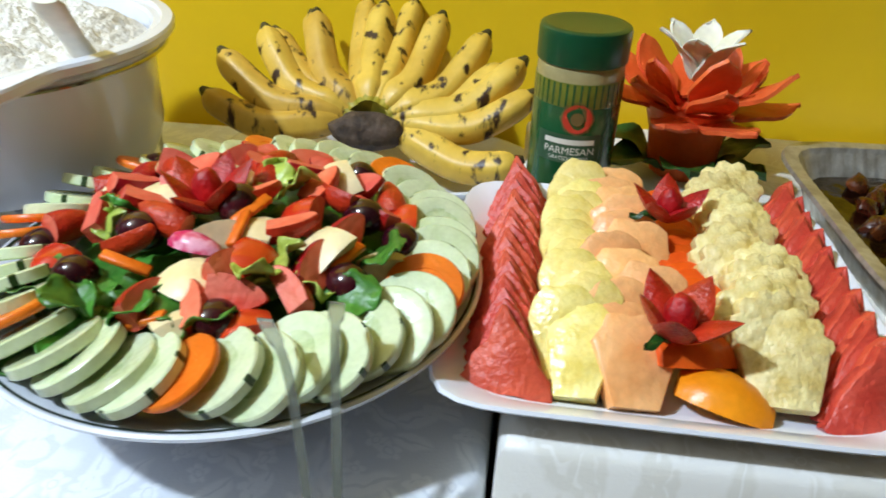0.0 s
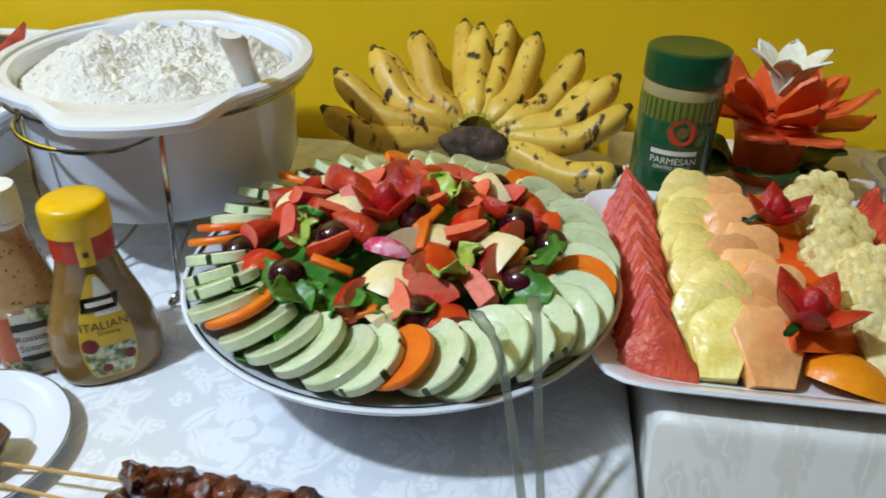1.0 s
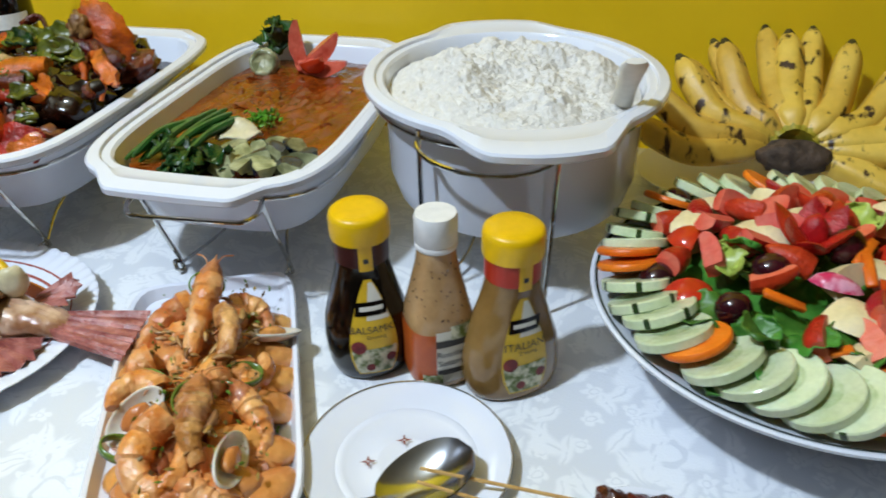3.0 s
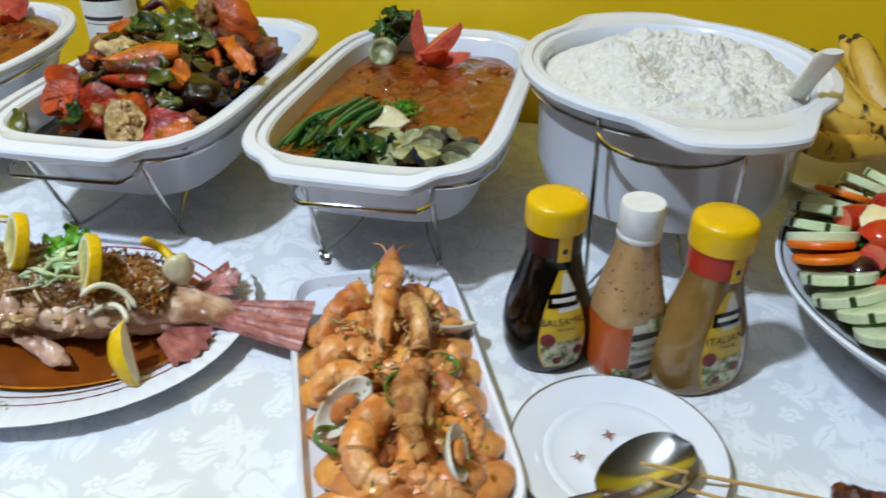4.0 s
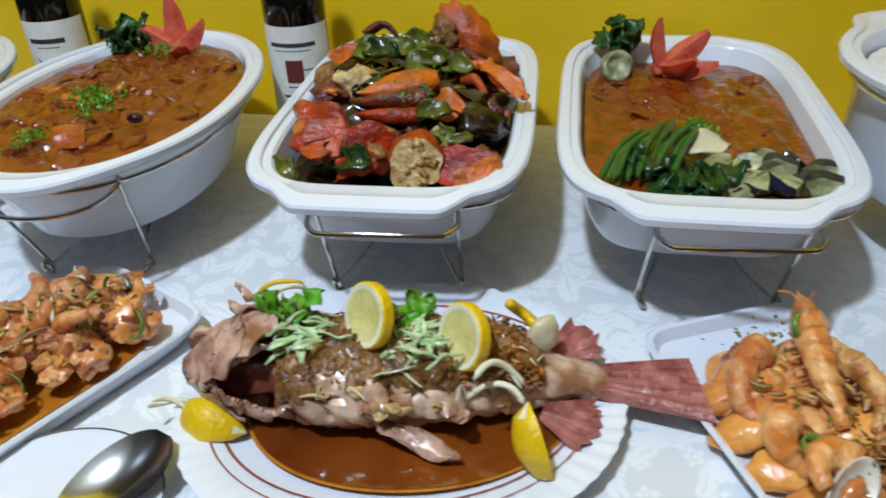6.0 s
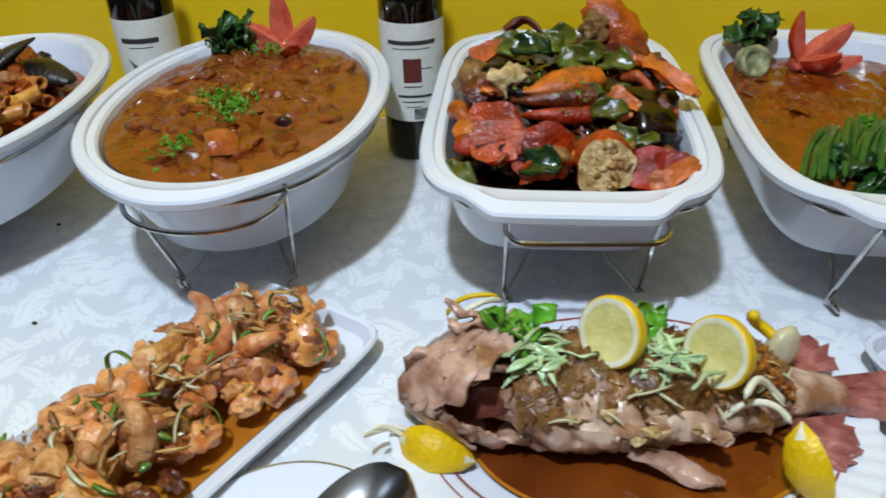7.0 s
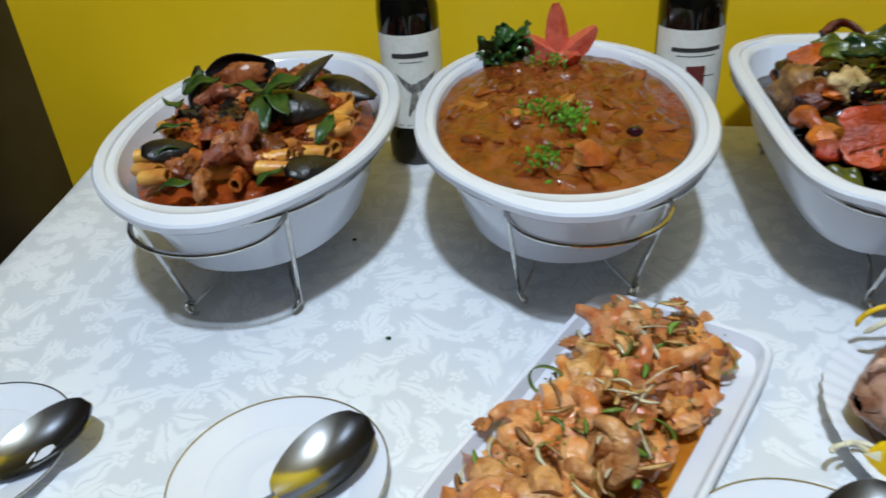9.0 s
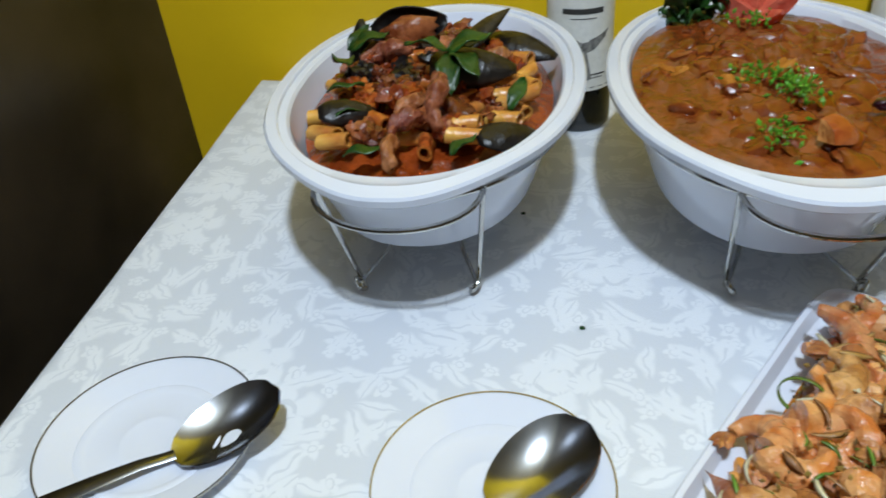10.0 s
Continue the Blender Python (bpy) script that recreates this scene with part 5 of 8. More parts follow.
part("base", loft([pan_ring(0.105, 0.125, 0.001, 0), pan_ring(0.112, 0.132, 0.0, 0.004), pan_ring(0.124, 0.146, 0.038, 0.007), pan_ring(0.1225, 0.1445, 0.037, 0.007), pan_ring(0.109, 0.129, 0.003, 0.004)], True, True), M["foilpan"], pan)
part("rolled_rim", loft([pan_ring(0.124, 0.146, 0.038, 0.007), pan_ring(0.126, 0.148, 0.0405, 0.003), pan_ring(0.136, 0.158, 0.0415, 0.002), pan_ring(0.138, 0.16, 0.0395, 0.001), pan_ring(0.1365, 0.1585, 0.043, 0.001), pan_ring(0.125, 0.147, 0.042, 0.003), pan_ring(0.1225, 0.1445, 0.037, 0.007)]), M["foilpan"], pan)
stewm = thing("dark_stew", "dark glazed meat in a foil pan", "food", 0.47, 1.03, T2 + 0.004, 4)
part("sauce", surface(0.112, 0.132, 6, 0.014, 0.006, 50, 3.0), FM["sauce_dark"], stewm)
for i in range(26):
    ob = part("meat_chunk", lump(0.014, 0.011, 0.009, 0.35, 1.8, i * 1.7, 2), FM["grilled"], stewm)
    ob.matrix_basis = pose(R.uniform(-0.09, 0.09), R.uniform(-0.11, 0.11), 0.018, R.uniform(0, 60), R.uniform(0, 60), R.uniform(0, 360))

# ---- rice ----
RX, RY = POT[0], POT[1]
rice = thing("steamed_rice", "heap of fluffy white steamed rice in a pot", "rice", RX, RY, ZP)


def rice_top(x, y):
    d = math.hypot(x, y)
    q = Vector((x * 26, y * 26, 0.6))
    fade = max(0.2, 1 - (d / 0.125) ** 4)
    clump = abs(noise.noise(q * 1.6)) * 0.012 + noise.noise(q * 4.0 + Vector((3, 0, 0))) * 0.0034 + noise.noise(q * 9.0) * 0.0018
    return -0.02 + 0.031 * max(0.0, 1 - (d / 0.128) ** 3) + (0.012 * noise.noise(q * 0.9) + clump - 0.006) * fade


bm = bmesh.new()
prev, c = None, bm.verts.new((0, 0, rice_top(0, 0)))
for k in range(1, 141):
    row = []
    for i in range(360):
        a, rad = math.tau * i / 360, 0.1235 * k / 140
        x, y = rad * math.cos(a), rad * math.sin(a)
        row.append(bm.verts.new((x, y, rice_top(x, y) + 0.0018 * noise.noise(Vector((x * 300, y * 300, 1.7))))))
    for i in range(360):
        j = (i + 1) % 360
        bm.faces.new((c, row[i], row[j]) if prev is None else (prev[i], row[i], row[j], prev[j]))
    prev = row
part("mound", bm, FM["rice"], rice)


M["paddle"] = material("cream_plastic", "#e6e1d6", 0.35, "#dcd6c8", 20)
pad = thing("rice_paddle", "cream plastic rice paddle stuck in the rice", "paddle", -0.276, 1.014, 0.906)
bm = bmesh.new()
rings = []
for u, w, th in ((0, 0.0125, 0.004), (0.25, 0.011, 0.005), (0.5, 0.0095, 0.005), (0.72, 0.0105, 0.005), (0.88, 0.012, 0.0045), (0.94, 0.009, 0.003)):
    p = Vector((0.012 * u, -0.07 * u, 0.08 * u))
    s = Vector((0.97, 0.22, 0.0))
    n = Vector((-0.11, 0.74, 0.66))
    rings.append([p + s * (w * math.cos(q)) + n * (th * math.sin(q)) for q in (math.tau * i / 16 for i in range(16))])
part("handle", loft(rings, True, True, bm), M["paddle"], pad)


# ---- garnishes ----
def tomato_flower(parent, x, y, z, size, seed, petals):
    """A tomato cut into standing wedges; each petal is (direction, way its cut sides face, length)."""
    for i, (d, f, k) in enumerate(petals):
        me = fruit_wedge(size * k, size * 0.36, 98, FM["tomato"], FM["tom_flesh"], seed + i, 0.12)
        ax, up = Vector(d).normalized(), -Vector(f)
        up = (up - ax * up.dot(ax)).normalized()
        rot = Matrix((ax, up.cross(ax), up)).transposed().to_4x4()
        part("tomato_wedge", me, None, parent).matrix_basis = Matrix.Translation(Vector((x, y, z)) + ax * size * k * 0.46) @ rot
    part("tomato_core", lump(size * 0.22, size * 0.2, size * 0.2, 0.25, 2, seed), FM["tom_flesh"], parent).matrix_basis = pose(x, y, z + size * 0.06)


def parsley(parent, x, y, z, count, size, seed, mat="leaf", name="parsley_leaf"):
    r = random.Random(seed)
    shapes = [solid(leaf_bm(size, size * 0.8, 0.35, 0.4, r.uniform(0, 9), 9, 6, 3), 0.0006) for _ in range(3)]
    shapes = [mesh_of(b) for b in shapes]
    for me in shapes:
        me.materials.append(FM[mat])
    for i in range(count):
        put(name, r.choice(shapes), parent, pose(x + r.uniform(-1, 1) * size * 0.5, y + r.uniform(-1, 1) * size * 0.5, z + r.uniform(0, size * 0.6), r.uniform(-50, 50), r.uniform(-60, 20), r.uniform(0, 360)))


def chunks(parent, name, count, area, z, size, mats, seed, flat=0.7, level=2, rough=0.35):
    r = random.Random(seed)
    for i in range(count):
        x, y = area(r)
        s = size * r.uniform(0.7, 1.3)
        ob = part(name, lump(s, s * r.uniform(0.6, 0.95), s * flat * r.uniform(0.7, 1.1), rough, 1.7, seed + i * 1.3, level), FM[r.choice(mats)], parent)
        ob.matrix_basis = pose(x, y, z(x, y) if callable(z) else z, r.uniform(-30, 30), r.uniform(-30, 30), r.uniform(0, 360))


def in_oval(hw, hl):
    def f(r):
        a, d = r.uniform(0, math.tau), math.sqrt(r.random())
        return hw * d * math.cos(a), hl * d * math.sin(a)
    return f


def in_rect(x0, x1, y0, y1):
    return lambda r: (r.uniform(x0, x1), r.uniform(y0, y1))


# ---- peanut stew with vegetables ----
kare = thing("peanut_stew", "orange peanut stew topped with string beans, eggplant and tomato", "stew", KARE[0], KARE[1], ZR, KARE[2])
kare.matrix_basis = pose(KARE[0], KARE[1], ZR, 0, 0, KARE[2]) @ Matrix.Diagonal((0.92, 1.07, 1, 1))
part("sauce", surface(0.112, 0.165, 4.6, -0.022, 0.004, 70, 1.0), FM["kare"], kare)
chunks(kare, "meat_chunk", 30, in_rect(-0.085, 0.085, -0.02, 0.14), -0.03, 0.019, ["kare", "kare", "stew"], 31, 0.42, 3, 0.6)
for i in range(15):
    x0, y0 = -0.098 + 0.0045 * i + R.uniform(-0.003, 0.003), -0.145 + R.uniform(-0.006, 0.006) + 0.001 * i
    dx, L = 0.035 + R.uniform(-0.01, 0.01), R.uniform(0.06, 0.085)
    zz = -0.013 + 0.0028 * (i % 4)
    pts = smooth_path([(x0, y0, zz - 0.004), (x0 + dx * 0.4, y0 + L * 0.5, zz + 0.007), (x0 + dx, y0 + L, zz + 0.004 + R.uniform(-0.003, 0.01))], 5)
    part("string_bean", tube(pts, 0.0034, 7, taper=[0.5] + [1] * (len(pts) - 2) + [0.5]), FM["bean"], kare)
GREEN = [mesh_of(solid(leaf_bm(0.04, 0.022, 0.3, 0.3, s), 0.001)) for s in (0.2, 2.2, 4.7)]
for me in GREEN:
    me.materials.append(FM["greens"])
for i in range(24):
    put("wilted_leaf", R.choice(GREEN), kare, pose(-0.008 + R.uniform(-0.04, 0.016), -0.136 + R.uniform(-0.012, 0.01), -0.02 + R.uniform(0, 0.008), R.uniform(-40, 40), R.uniform(-25, 25), R.uniform(0, 360)))
EGG = [cut_piece(a, b, 0.012, [(V(p), V(q)), (V((0.4 * a, 0, 0)), V((1, 0.2, 0.1)))], FM["eggplant"], FM["egg_flesh"], s, 0.2, 0.35, 0.1) for a, b, p, q, s in ((0.022, 0.014, (0, -0.002, 0), (0.1, -0.9, 0.5), 0.4), (0.02, 0.013, (0, 0, 0.002), (0.2, -0.3, 1.0), 1.9), (0.024, 0.013, (0, -0.004, 0), (-0.2, -1.0, 0.2), 3.3))]
re = random.Random(12)
for x, y in ((0.012, -0.112), (0.028, -0.126), (0.02, -0.146), (0.044, -0.11), (0.05, -0.134), (0.066, -0.118), (0.062, -0.146), (0.08, -0.106), (0.082, -0.134), (0.098, -0.118), (0.096, -0.144), (0.036, -0.146), (0.056, -0.1)):
    put("eggplant_piece", re.choice(EGG), kare, pose(x, y, -0.012 + re.uniform(-0.004, 0.003), re.uniform(-35, 35), re.uniform(-25, 25), re.uniform(-60, 60)))
put("banana_blossom", mesh_of(solid(leaf_bm(0.05, 0.03, 0.1, 0.5, 1.2), 0.003)), kare, pose(-0.022, -0.088, -0.012, 20, 0, 10), "pale blossom piece", FM["onion"])
part("chopped_chive", scatter_bits(130, lambda r: (0.003 + r.gauss(0, 0.0085), -0.036 + r.gauss(0, 0.01), -0.016 + r.uniform(0, 0.008)), 0.0032, 3), FM["herb"], kare, "chopped green herb", kind="stuff")
tomato_flower(kare, -0.02, 0.125, -0.016, 0.053, 4.0, (((-0.22, 0.1, 1.0), (1.0, -0.3, 0.1), 1.15), ((0.8, 0.1, 0.6), (-0.2, -0.75, 0.6), 1.35), ((0.5, -0.35, 0.2), (0.0, 0.75, 0.7), 0.95), ((1.0, -0.1, 0.1), (0.0, -0.5, 0.9), 1.35)))
parsley(kare, -0.07, 0.15, -0.005, 12, 0.032, 5)
put("rolled_meat", mesh_of(rough_up(lathe([(0, -0.014), (0.016, -0.014), (0.019, -0.006), (0.019, 0.008), (0.014, 0.014), (0.012, 0.01), (0, 0.012)], 24), 0.003, 80)), kare, pose(-0.075, 0.12, -0.012, 60, 20, 0), "pale rolled tripe", FM["egg_flesh"])

# ---- crab ----
crab = thing("crab_dish", "glazed red and orange crab pieces with peppers in dark sauce", "crab", CRAB[0], CRAB[1], ZR, CRAB[2])
part("sauce", surface(0.103, 0.177, 4.6, -0.034, 0.005, 60, 5.0), FM["sauce_dark"], crab)


def claw(L, w, mat, seed):
    """A crab claw: a swollen hand and a thick fixed finger with a row of teeth."""
    bm = bmesh.new()
    rings = []
    for i in range(15):
        u = i / 14
        r = w * (0.5 + 0.5 * math.sin(math.pi * min(1.0, u / 0.62 * 0.75 + 0.12))) if u < 0.5 else w * (1.03 - u) / 0.53 * 0.98
        yo = w * 0.5 * max(0.0, u - 0.45) / 0.55
        rings.append([(L * u, yo + r * math.cos(q), 0.6 * r * math.sin(q) + L * 0.1 * u * u) for q in (math.tau * k / 18 for k in range(18))])
    loft(rings, True, True, bm)
    for k in range(6):
        u = 0.52 + 0.07 * k
        merge(bm, lump(0.0028, 0.0028, 0.0024, 0.1, 2, k, 1), Matrix.Translation((L * u, w * (-0.72 + 1.25 * (u - 0.5)), L * 0.1 * u * u)))
    rough_up(bm, 0.0012, 60, seed)
    me = mesh_of(bm, True, 50)
    me.materials.append(FM[mat])
    return me


def finger(L, w, mat, seed):
    """The moving finger of a claw: a bent, pointed horn."""
    pts = smooth_path([(0, 0, 0), (L * 0.4, w * 0.35, L * 0.05), (L * 0.75, w * 0.3, L * 0.06), (L, -w * 0.1, L * 0.03)], 5)
    bm = rough_up(tube(pts, w * 0.55, 12, taper=[1.1 - 0.95 * (k / (len(pts) - 1)) ** 1.6 for k in range(len(pts))]), 0.0008, 80, seed)
    me = mesh_of(bm, True, 50)
    me.materials.append(FM[mat])
    return me


def carapace(w, l, mat, seed, dome=0.34, cut=None):
    """A piece of domed shell with a toothed edge, broken off along a line where cut is given."""
    bm = bmesh.new()
    c, prev = bm.verts.new((0, 0, dome * w)), None
    for k in range(1, 11):
        row = []
        for i in range(48):
            a = math.tau * i / 48
            f = k / 10
            t = 1 + (0.06 * math.cos(12 * a) if k == 10 else 0)
            q = Vector((f * 3 * math.cos(a), f * 3 * math.sin(a), seed))
            x, y = w * f * t * math.cos(a), l * f * t * math.sin(a)
            z = dome * w * (1 - f ** 2.4) + 0.07 * w * noise.noise(q) + 0.03 * w * noise.noise(q * 2.7)
            if cut is not None:
                y = max(y, cut + 0.003 * noise.noise(Vector((x * 120, seed, 1))))
            row.append(bm.verts.new((x, y, z)))
        for i in range(48):
            j = (i + 1) % 48
            bm.faces.new((c, row[i], row[j]) if prev is None else (prev[i], row[i], row[j], prev[j]))
        prev = row
    solid(bm, 0.0025)
    me = mesh_of(bm, True, 50)
    me.materials.append(FM[mat])
    return me


def pepper_strip(L, w, curl, seed):
    me = mesh_of(rough_up(solid(leaf_bm(L, w, 0.14, curl * 1.5, seed, 12, 8, 0, 0.4), 0.0032), 0.0024, 80, seed))
    return me


def shell_plate(L, w, curl, seed, mat, thick=0.0045, point=0.3):
    """A broken, bent plate of shell with a ragged edge."""
    bm = leaf_bm(L, w, 0.05, curl, seed, 18, 12, 0, point)
    for v in bm.verts:
        v.co += Vector((0.006 * noise.noise(Vector((v.co.y * 70, seed, 0))), 0.006 * noise.noise(Vector((v.co.x * 60, seed, 4))), 0.004 * noise.noise(Vector((v.co.x * 45, v.co.y * 45, seed)))))
    me = mesh_of(rough_up(solid(bm, thick), 0.0012, 110, seed), True, 45)
    me.materials.append(FM[mat])
    return me


rc = random.Random(63)
# shells at the front
put("crab_shell", shell_plate(0.046, 0.056, 0.35, 0.6, "crab_red"), crab, pose(-0.082, -0.112, 0.004, 46, -4, -6), "glossy red crab shell")
put("crab_shell", shell_plate(0.054, 0.046, 0.4, 1.9, "crab_red"), crab, pose(-0.046, -0.122, -0.002, 56, 10, 8), "glossy red crab shell")
put("crab_shell", shell_plate(0.034, 0.02, 0.3, 2.8, "crab_red"), crab, pose(-0.04, -0.152, -0.012, 66, -14, 16), "glossy red crab shell")
put("crab_shell", shell_plate(0.05, 0.042, 0.16, 3.1, "crab_red"), crab, pose(0.052, -0.146, -0.008, 50, 6, -6), "glossy red crab shell")
put("crab_shell", shell_plate(0.04, 0.018, 0.3, 5.6, "crab_orange"), crab, pose(0.062, -0.158, -0.016, 60, -18, 10), "orange crab shell")
half = put("crab_half", cut_piece(0.025, 0.028, 0.027, [(V((0, -0.004, 0)), V((0.1, -1, 0.35)))], FM["crab_red"], FM["crab_meat"], 2.2, 0.15, 0.5, 0.12), crab, pose(0.03, -0.142, -0.004, 0, 0, -8), "crab body cut open")
for i in range(34):
    a, d = rc.uniform(0, math.tau), math.sqrt(rc.random())
    put("crab_meat", mesh_of(lump(0.005, 0.0014, 0.0036, 0.7, 2, i * 1.3, 1)), half, pose(0.019 * d * math.cos(a), -0.0105 + 0.36 * 0.022 * d * math.sin(a), 0.021 * d * math.sin(a), rc.uniform(-30, 30), rc.uniform(0, 180), rc.uniform(-30, 30)), "", FM[rc.choice(("crab_meat", "crab_cut", "onion_brown"))])
# claw lying across the middle, with the fingers under it
put("crab_claw", claw(0.08, 0.027, "crab_orange", 0.3), crab, pose(0.03, -0.026, 0.026, 14, 6, 204), "glossy orange crab claw")
put("claw_finger", finger(0.072, 0.018, "crab", 1.1), crab, pose(0.024, -0.06, 0.02, 0, 4, 184), "dark red claw finger")
put("claw_finger", finger(0.062, 0.015, "crab_red", 2.1), crab, pose(0.02, -0.078, 0.01, 0, 2, 180), "dark red claw finger")
put("crab_meat", mesh_of(rough_up(lump(0.024, 0.018, 0.02, 0.45, 2.2, 5.0), 0.004, 80)), crab, pose(-0.052, -0.014, 0.014, 0, 20, 30), "pale lump of crab meat", FM["crab_meat"])
# cut bodies along the side of the dish
put("crab_body", mesh_of(rough_up(lump(0.021, 0.034, 0.028, 0.45, 2.4, 9.0), 0.005, 90)), crab, pose(-0.084, 0.008, 0.004, 0, 10, 20), "sauced cut crab body", FM["crab_cut"])
put("crab_body", mesh_of(rough_up(lump(0.018, 0.02, 0.022, 0.4, 2.4, 2.0), 0.004, 90)), crab, pose(-0.064, 0.0, 0.012, 0, 0, 60), "dark sauced crab body", FM["sauce_dark"])
put("crab_shell", shell_plate(0.044, 0.026, 0.4, 6.1, "crab_orange"), crab, pose(-0.09, 0.03, 0.026, 30, -6, 14), "orange crab shell")
put("crab_claw", claw(0.04, 0.014, "crab_orange", 3.3), crab, pose(-0.096, -0.078, 0.0, 30, 10, -40), "small orange crab claw")
put("crab_claw", claw(0.036, 0.013, "crab_red", 4.3), crab, pose(-0.098, -0.1, -0.008, 20, 0, -10), "small orange crab claw")
# shell standing on edge at the back
put("crab_shell", carapace(0.044, 0.026, "crab_orange", 4.4, 0.4, -0.02), crab, pose(0.054, 0.056, 0.044, 58, 46, -18), "orange crab shell standing on edge")
put("crab_body", mesh_of(rough_up(lump(0.042, 0.02, 0.018, 0.4, 2.0, 4.0), 0.005, 90)), crab, pose(0.048, 0.034, 0.022, 0, 16, -14), "dark sauced crab body", FM["crab"])
put("crab_body", mesh_of(rough_up(lump(0.013, 0.012, 0.018, 0.5, 2.6, 7.0), 0.004, 110)), crab, pose(0.03, 0.042, 0.05), "sauced cut crab body", FM["crab_cut"])
put("crab_body", mesh_of(rough_up(lump(0.026, 0.026, 0.018, 0.4, 2.0, 8.0), 0.004, 90)), crab, pose(0.076, -0.07, 0.0, 0, 10, 0), "dark sauced crab body", FM["sauce_dark"])
put("crab_shell", shell_plate(0.034, 0.028, 0.3, 5.2, "crab_orange"), crab, pose(0.034, -0.058, 0.022, 48, 16, -40), "orange crab shell")
put("crab_leg", shell_plate(0.064, 0.02, 0.25, 7.7, "crab_orange", 0.006, 1.0), crab, pose(0.078, 0.002, 0.036, 30, 22, -46), "flat orange crab leg")
for k, (pts, w, mat) in enumerate((
    (((0.058, 0.012, 0.028), (0.08, 0.0, 0.032), (0.096, -0.026, 0.02), (0.102, -0.05, 0.0)), 0.0052, "crab_orange"),
    (((0.056, -0.012, 0.022), (0.07, -0.022, 0.026), (0.08, -0.042, 0.016), (0.082, -0.064, -0.004)), 0.005, "crab_orange"),
    (((0.05, 0.03, 0.036), (0.066, 0.012, 0.036), (0.084, -0.006, 0.024), (0.09, -0.03, 0.004)), 0.0048, "crab"),
    (((-0.058, 0.055, 0.046), (-0.04, 0.062, 0.056), (-0.026, 0.054, 0.05), (-0.01, 0.038, 0.034)), 0.0046, "crab"),
    (((-0.1, -0.05, 0.002), (-0.096, -0.064, 0.008), (-0.09, -0.076, 0.004), (-0.08, -0.09, 0.0)), 0.0085, "crab_orange"))):
    pts = smooth_path(pts, 6)
    n = len(pts)
    part("crab_leg", rough_up(tube(pts, w, 12, taper=[(1.15 - 0.75 * (i / (n - 1)) ** 1.5) * (1 + 0.16 * math.sin(9.4 * i / (n - 1))) for i in range(n)]), 0.0016, 90, k), FM[mat], crab)
for x, y, z, L, mat in ((-0.05, 0.03, 0.034, 0.03, "pepper"), (-0.026, 0.04, 0.04, 0.034, "pepper"), (-0.034, 0.024, 0.038, 0.04, "pepper_dark"), (-0.004, 0.046, 0.038, 0.034, "pepper"), (-0.055, 0.046, 0.034, 0.03, "pepper"), (-0.016, 0.03, 0.04, 0.032, "pepper"), (0.01, 0.008, 0.034, 0.036, "pepper"), (0.034, -0.084, 0.014, 0.034, "pepper"), (0.02, -0.05, 0.02, 0.026, "pepper"), (-0.024, -0.148, -0.004, 0.034, "pepper_dark"), (-0.094, -0.146, -0.012, 0.032, "pepper"), (0.05, 0.008, 0.03, 0.034, "pepper"), (0.064, -0.126, 0.004, 0.02, "pepper"), (0.022, 0.012, 0.036, 0.03, "pepper"), (0.05, -0.096, 0.006, 0.024, "pepper")):
    put("pepper_piece", pepper_strip(L, L * rc.uniform(0.55, 0.75), 0.5, x * 90), crab, pose(x - L * 0.4, y, z, rc.uniform(25, 60), rc.uniform(-15, 15), rc.uniform(-35, 35)), "", FM[mat])
chunks(crab, "sauce_lump", 50, in_rect(-0.085, 0.088, -0.145, 0.1), lambda x, y: -0.014 + 0.022 * max(0.0, 1 - ((y - 0.01) / 0.1) ** 2), 0.025, ["sauce_dark", "sauce_dark", "sauce_dark", "meat"], 61, 0.7, 3, 0.5)
chunks(crab, "sauce_lump", 12, in_rect(-0.085, 0.03, 0.06, 0.13), 0.004, 0.026, ["sauce_dark", "meat", "pepper"], 62, 0.7, 3, 0.5)
chunks(crab, "crab_flake", 26, in_rect(-0.085, 0.085, -0.15, 0.09), lambda x, y: -0.002 + 0.026 * max(0.0, 1 - ((y - 0.01) / 0.1) ** 2), 0.008, ["crab_orange", "crab_cut", "crab", "pepper"], 79, 0.5, 2, 0.7)
chunks(crab, "onion_piece", 9, in_rect(-0.08, 0.08, -0.15, 0.0), lambda x, y: 0.002, 0.008, ["crab_meat", "crab_cut"], 77, 0.6, 2, 0.5)
part("chopped_herb", scatter_bits(60, lambda r: (0.0 + r.gauss(0, 0.02), -0.05 + r.gauss(0, 0.03), 0.036 + r.uniform(-0.016, 0.004)), 0.0024, 13), FM["herb"], crab, "chopped green herb", kind="stuff")

# ---- brown stew ----
curry = thing("meat_stew", "thick brown meat and potato stew with chopped chives", "stew", CURRY[0], CURRY[1], ZO, CURRY[2])
curry.matrix_basis = pose(CURRY[0], CURRY[1], ZO, 0, 0, CURRY[2]) @ Matrix.Diagonal((0.98, 1.03, 1, 1))


def curry_top(x, y):
    return -0.012 + 0.008 * max(0.0, 1 - (x / 0.12) ** 2 - (y / 0.175) ** 2)


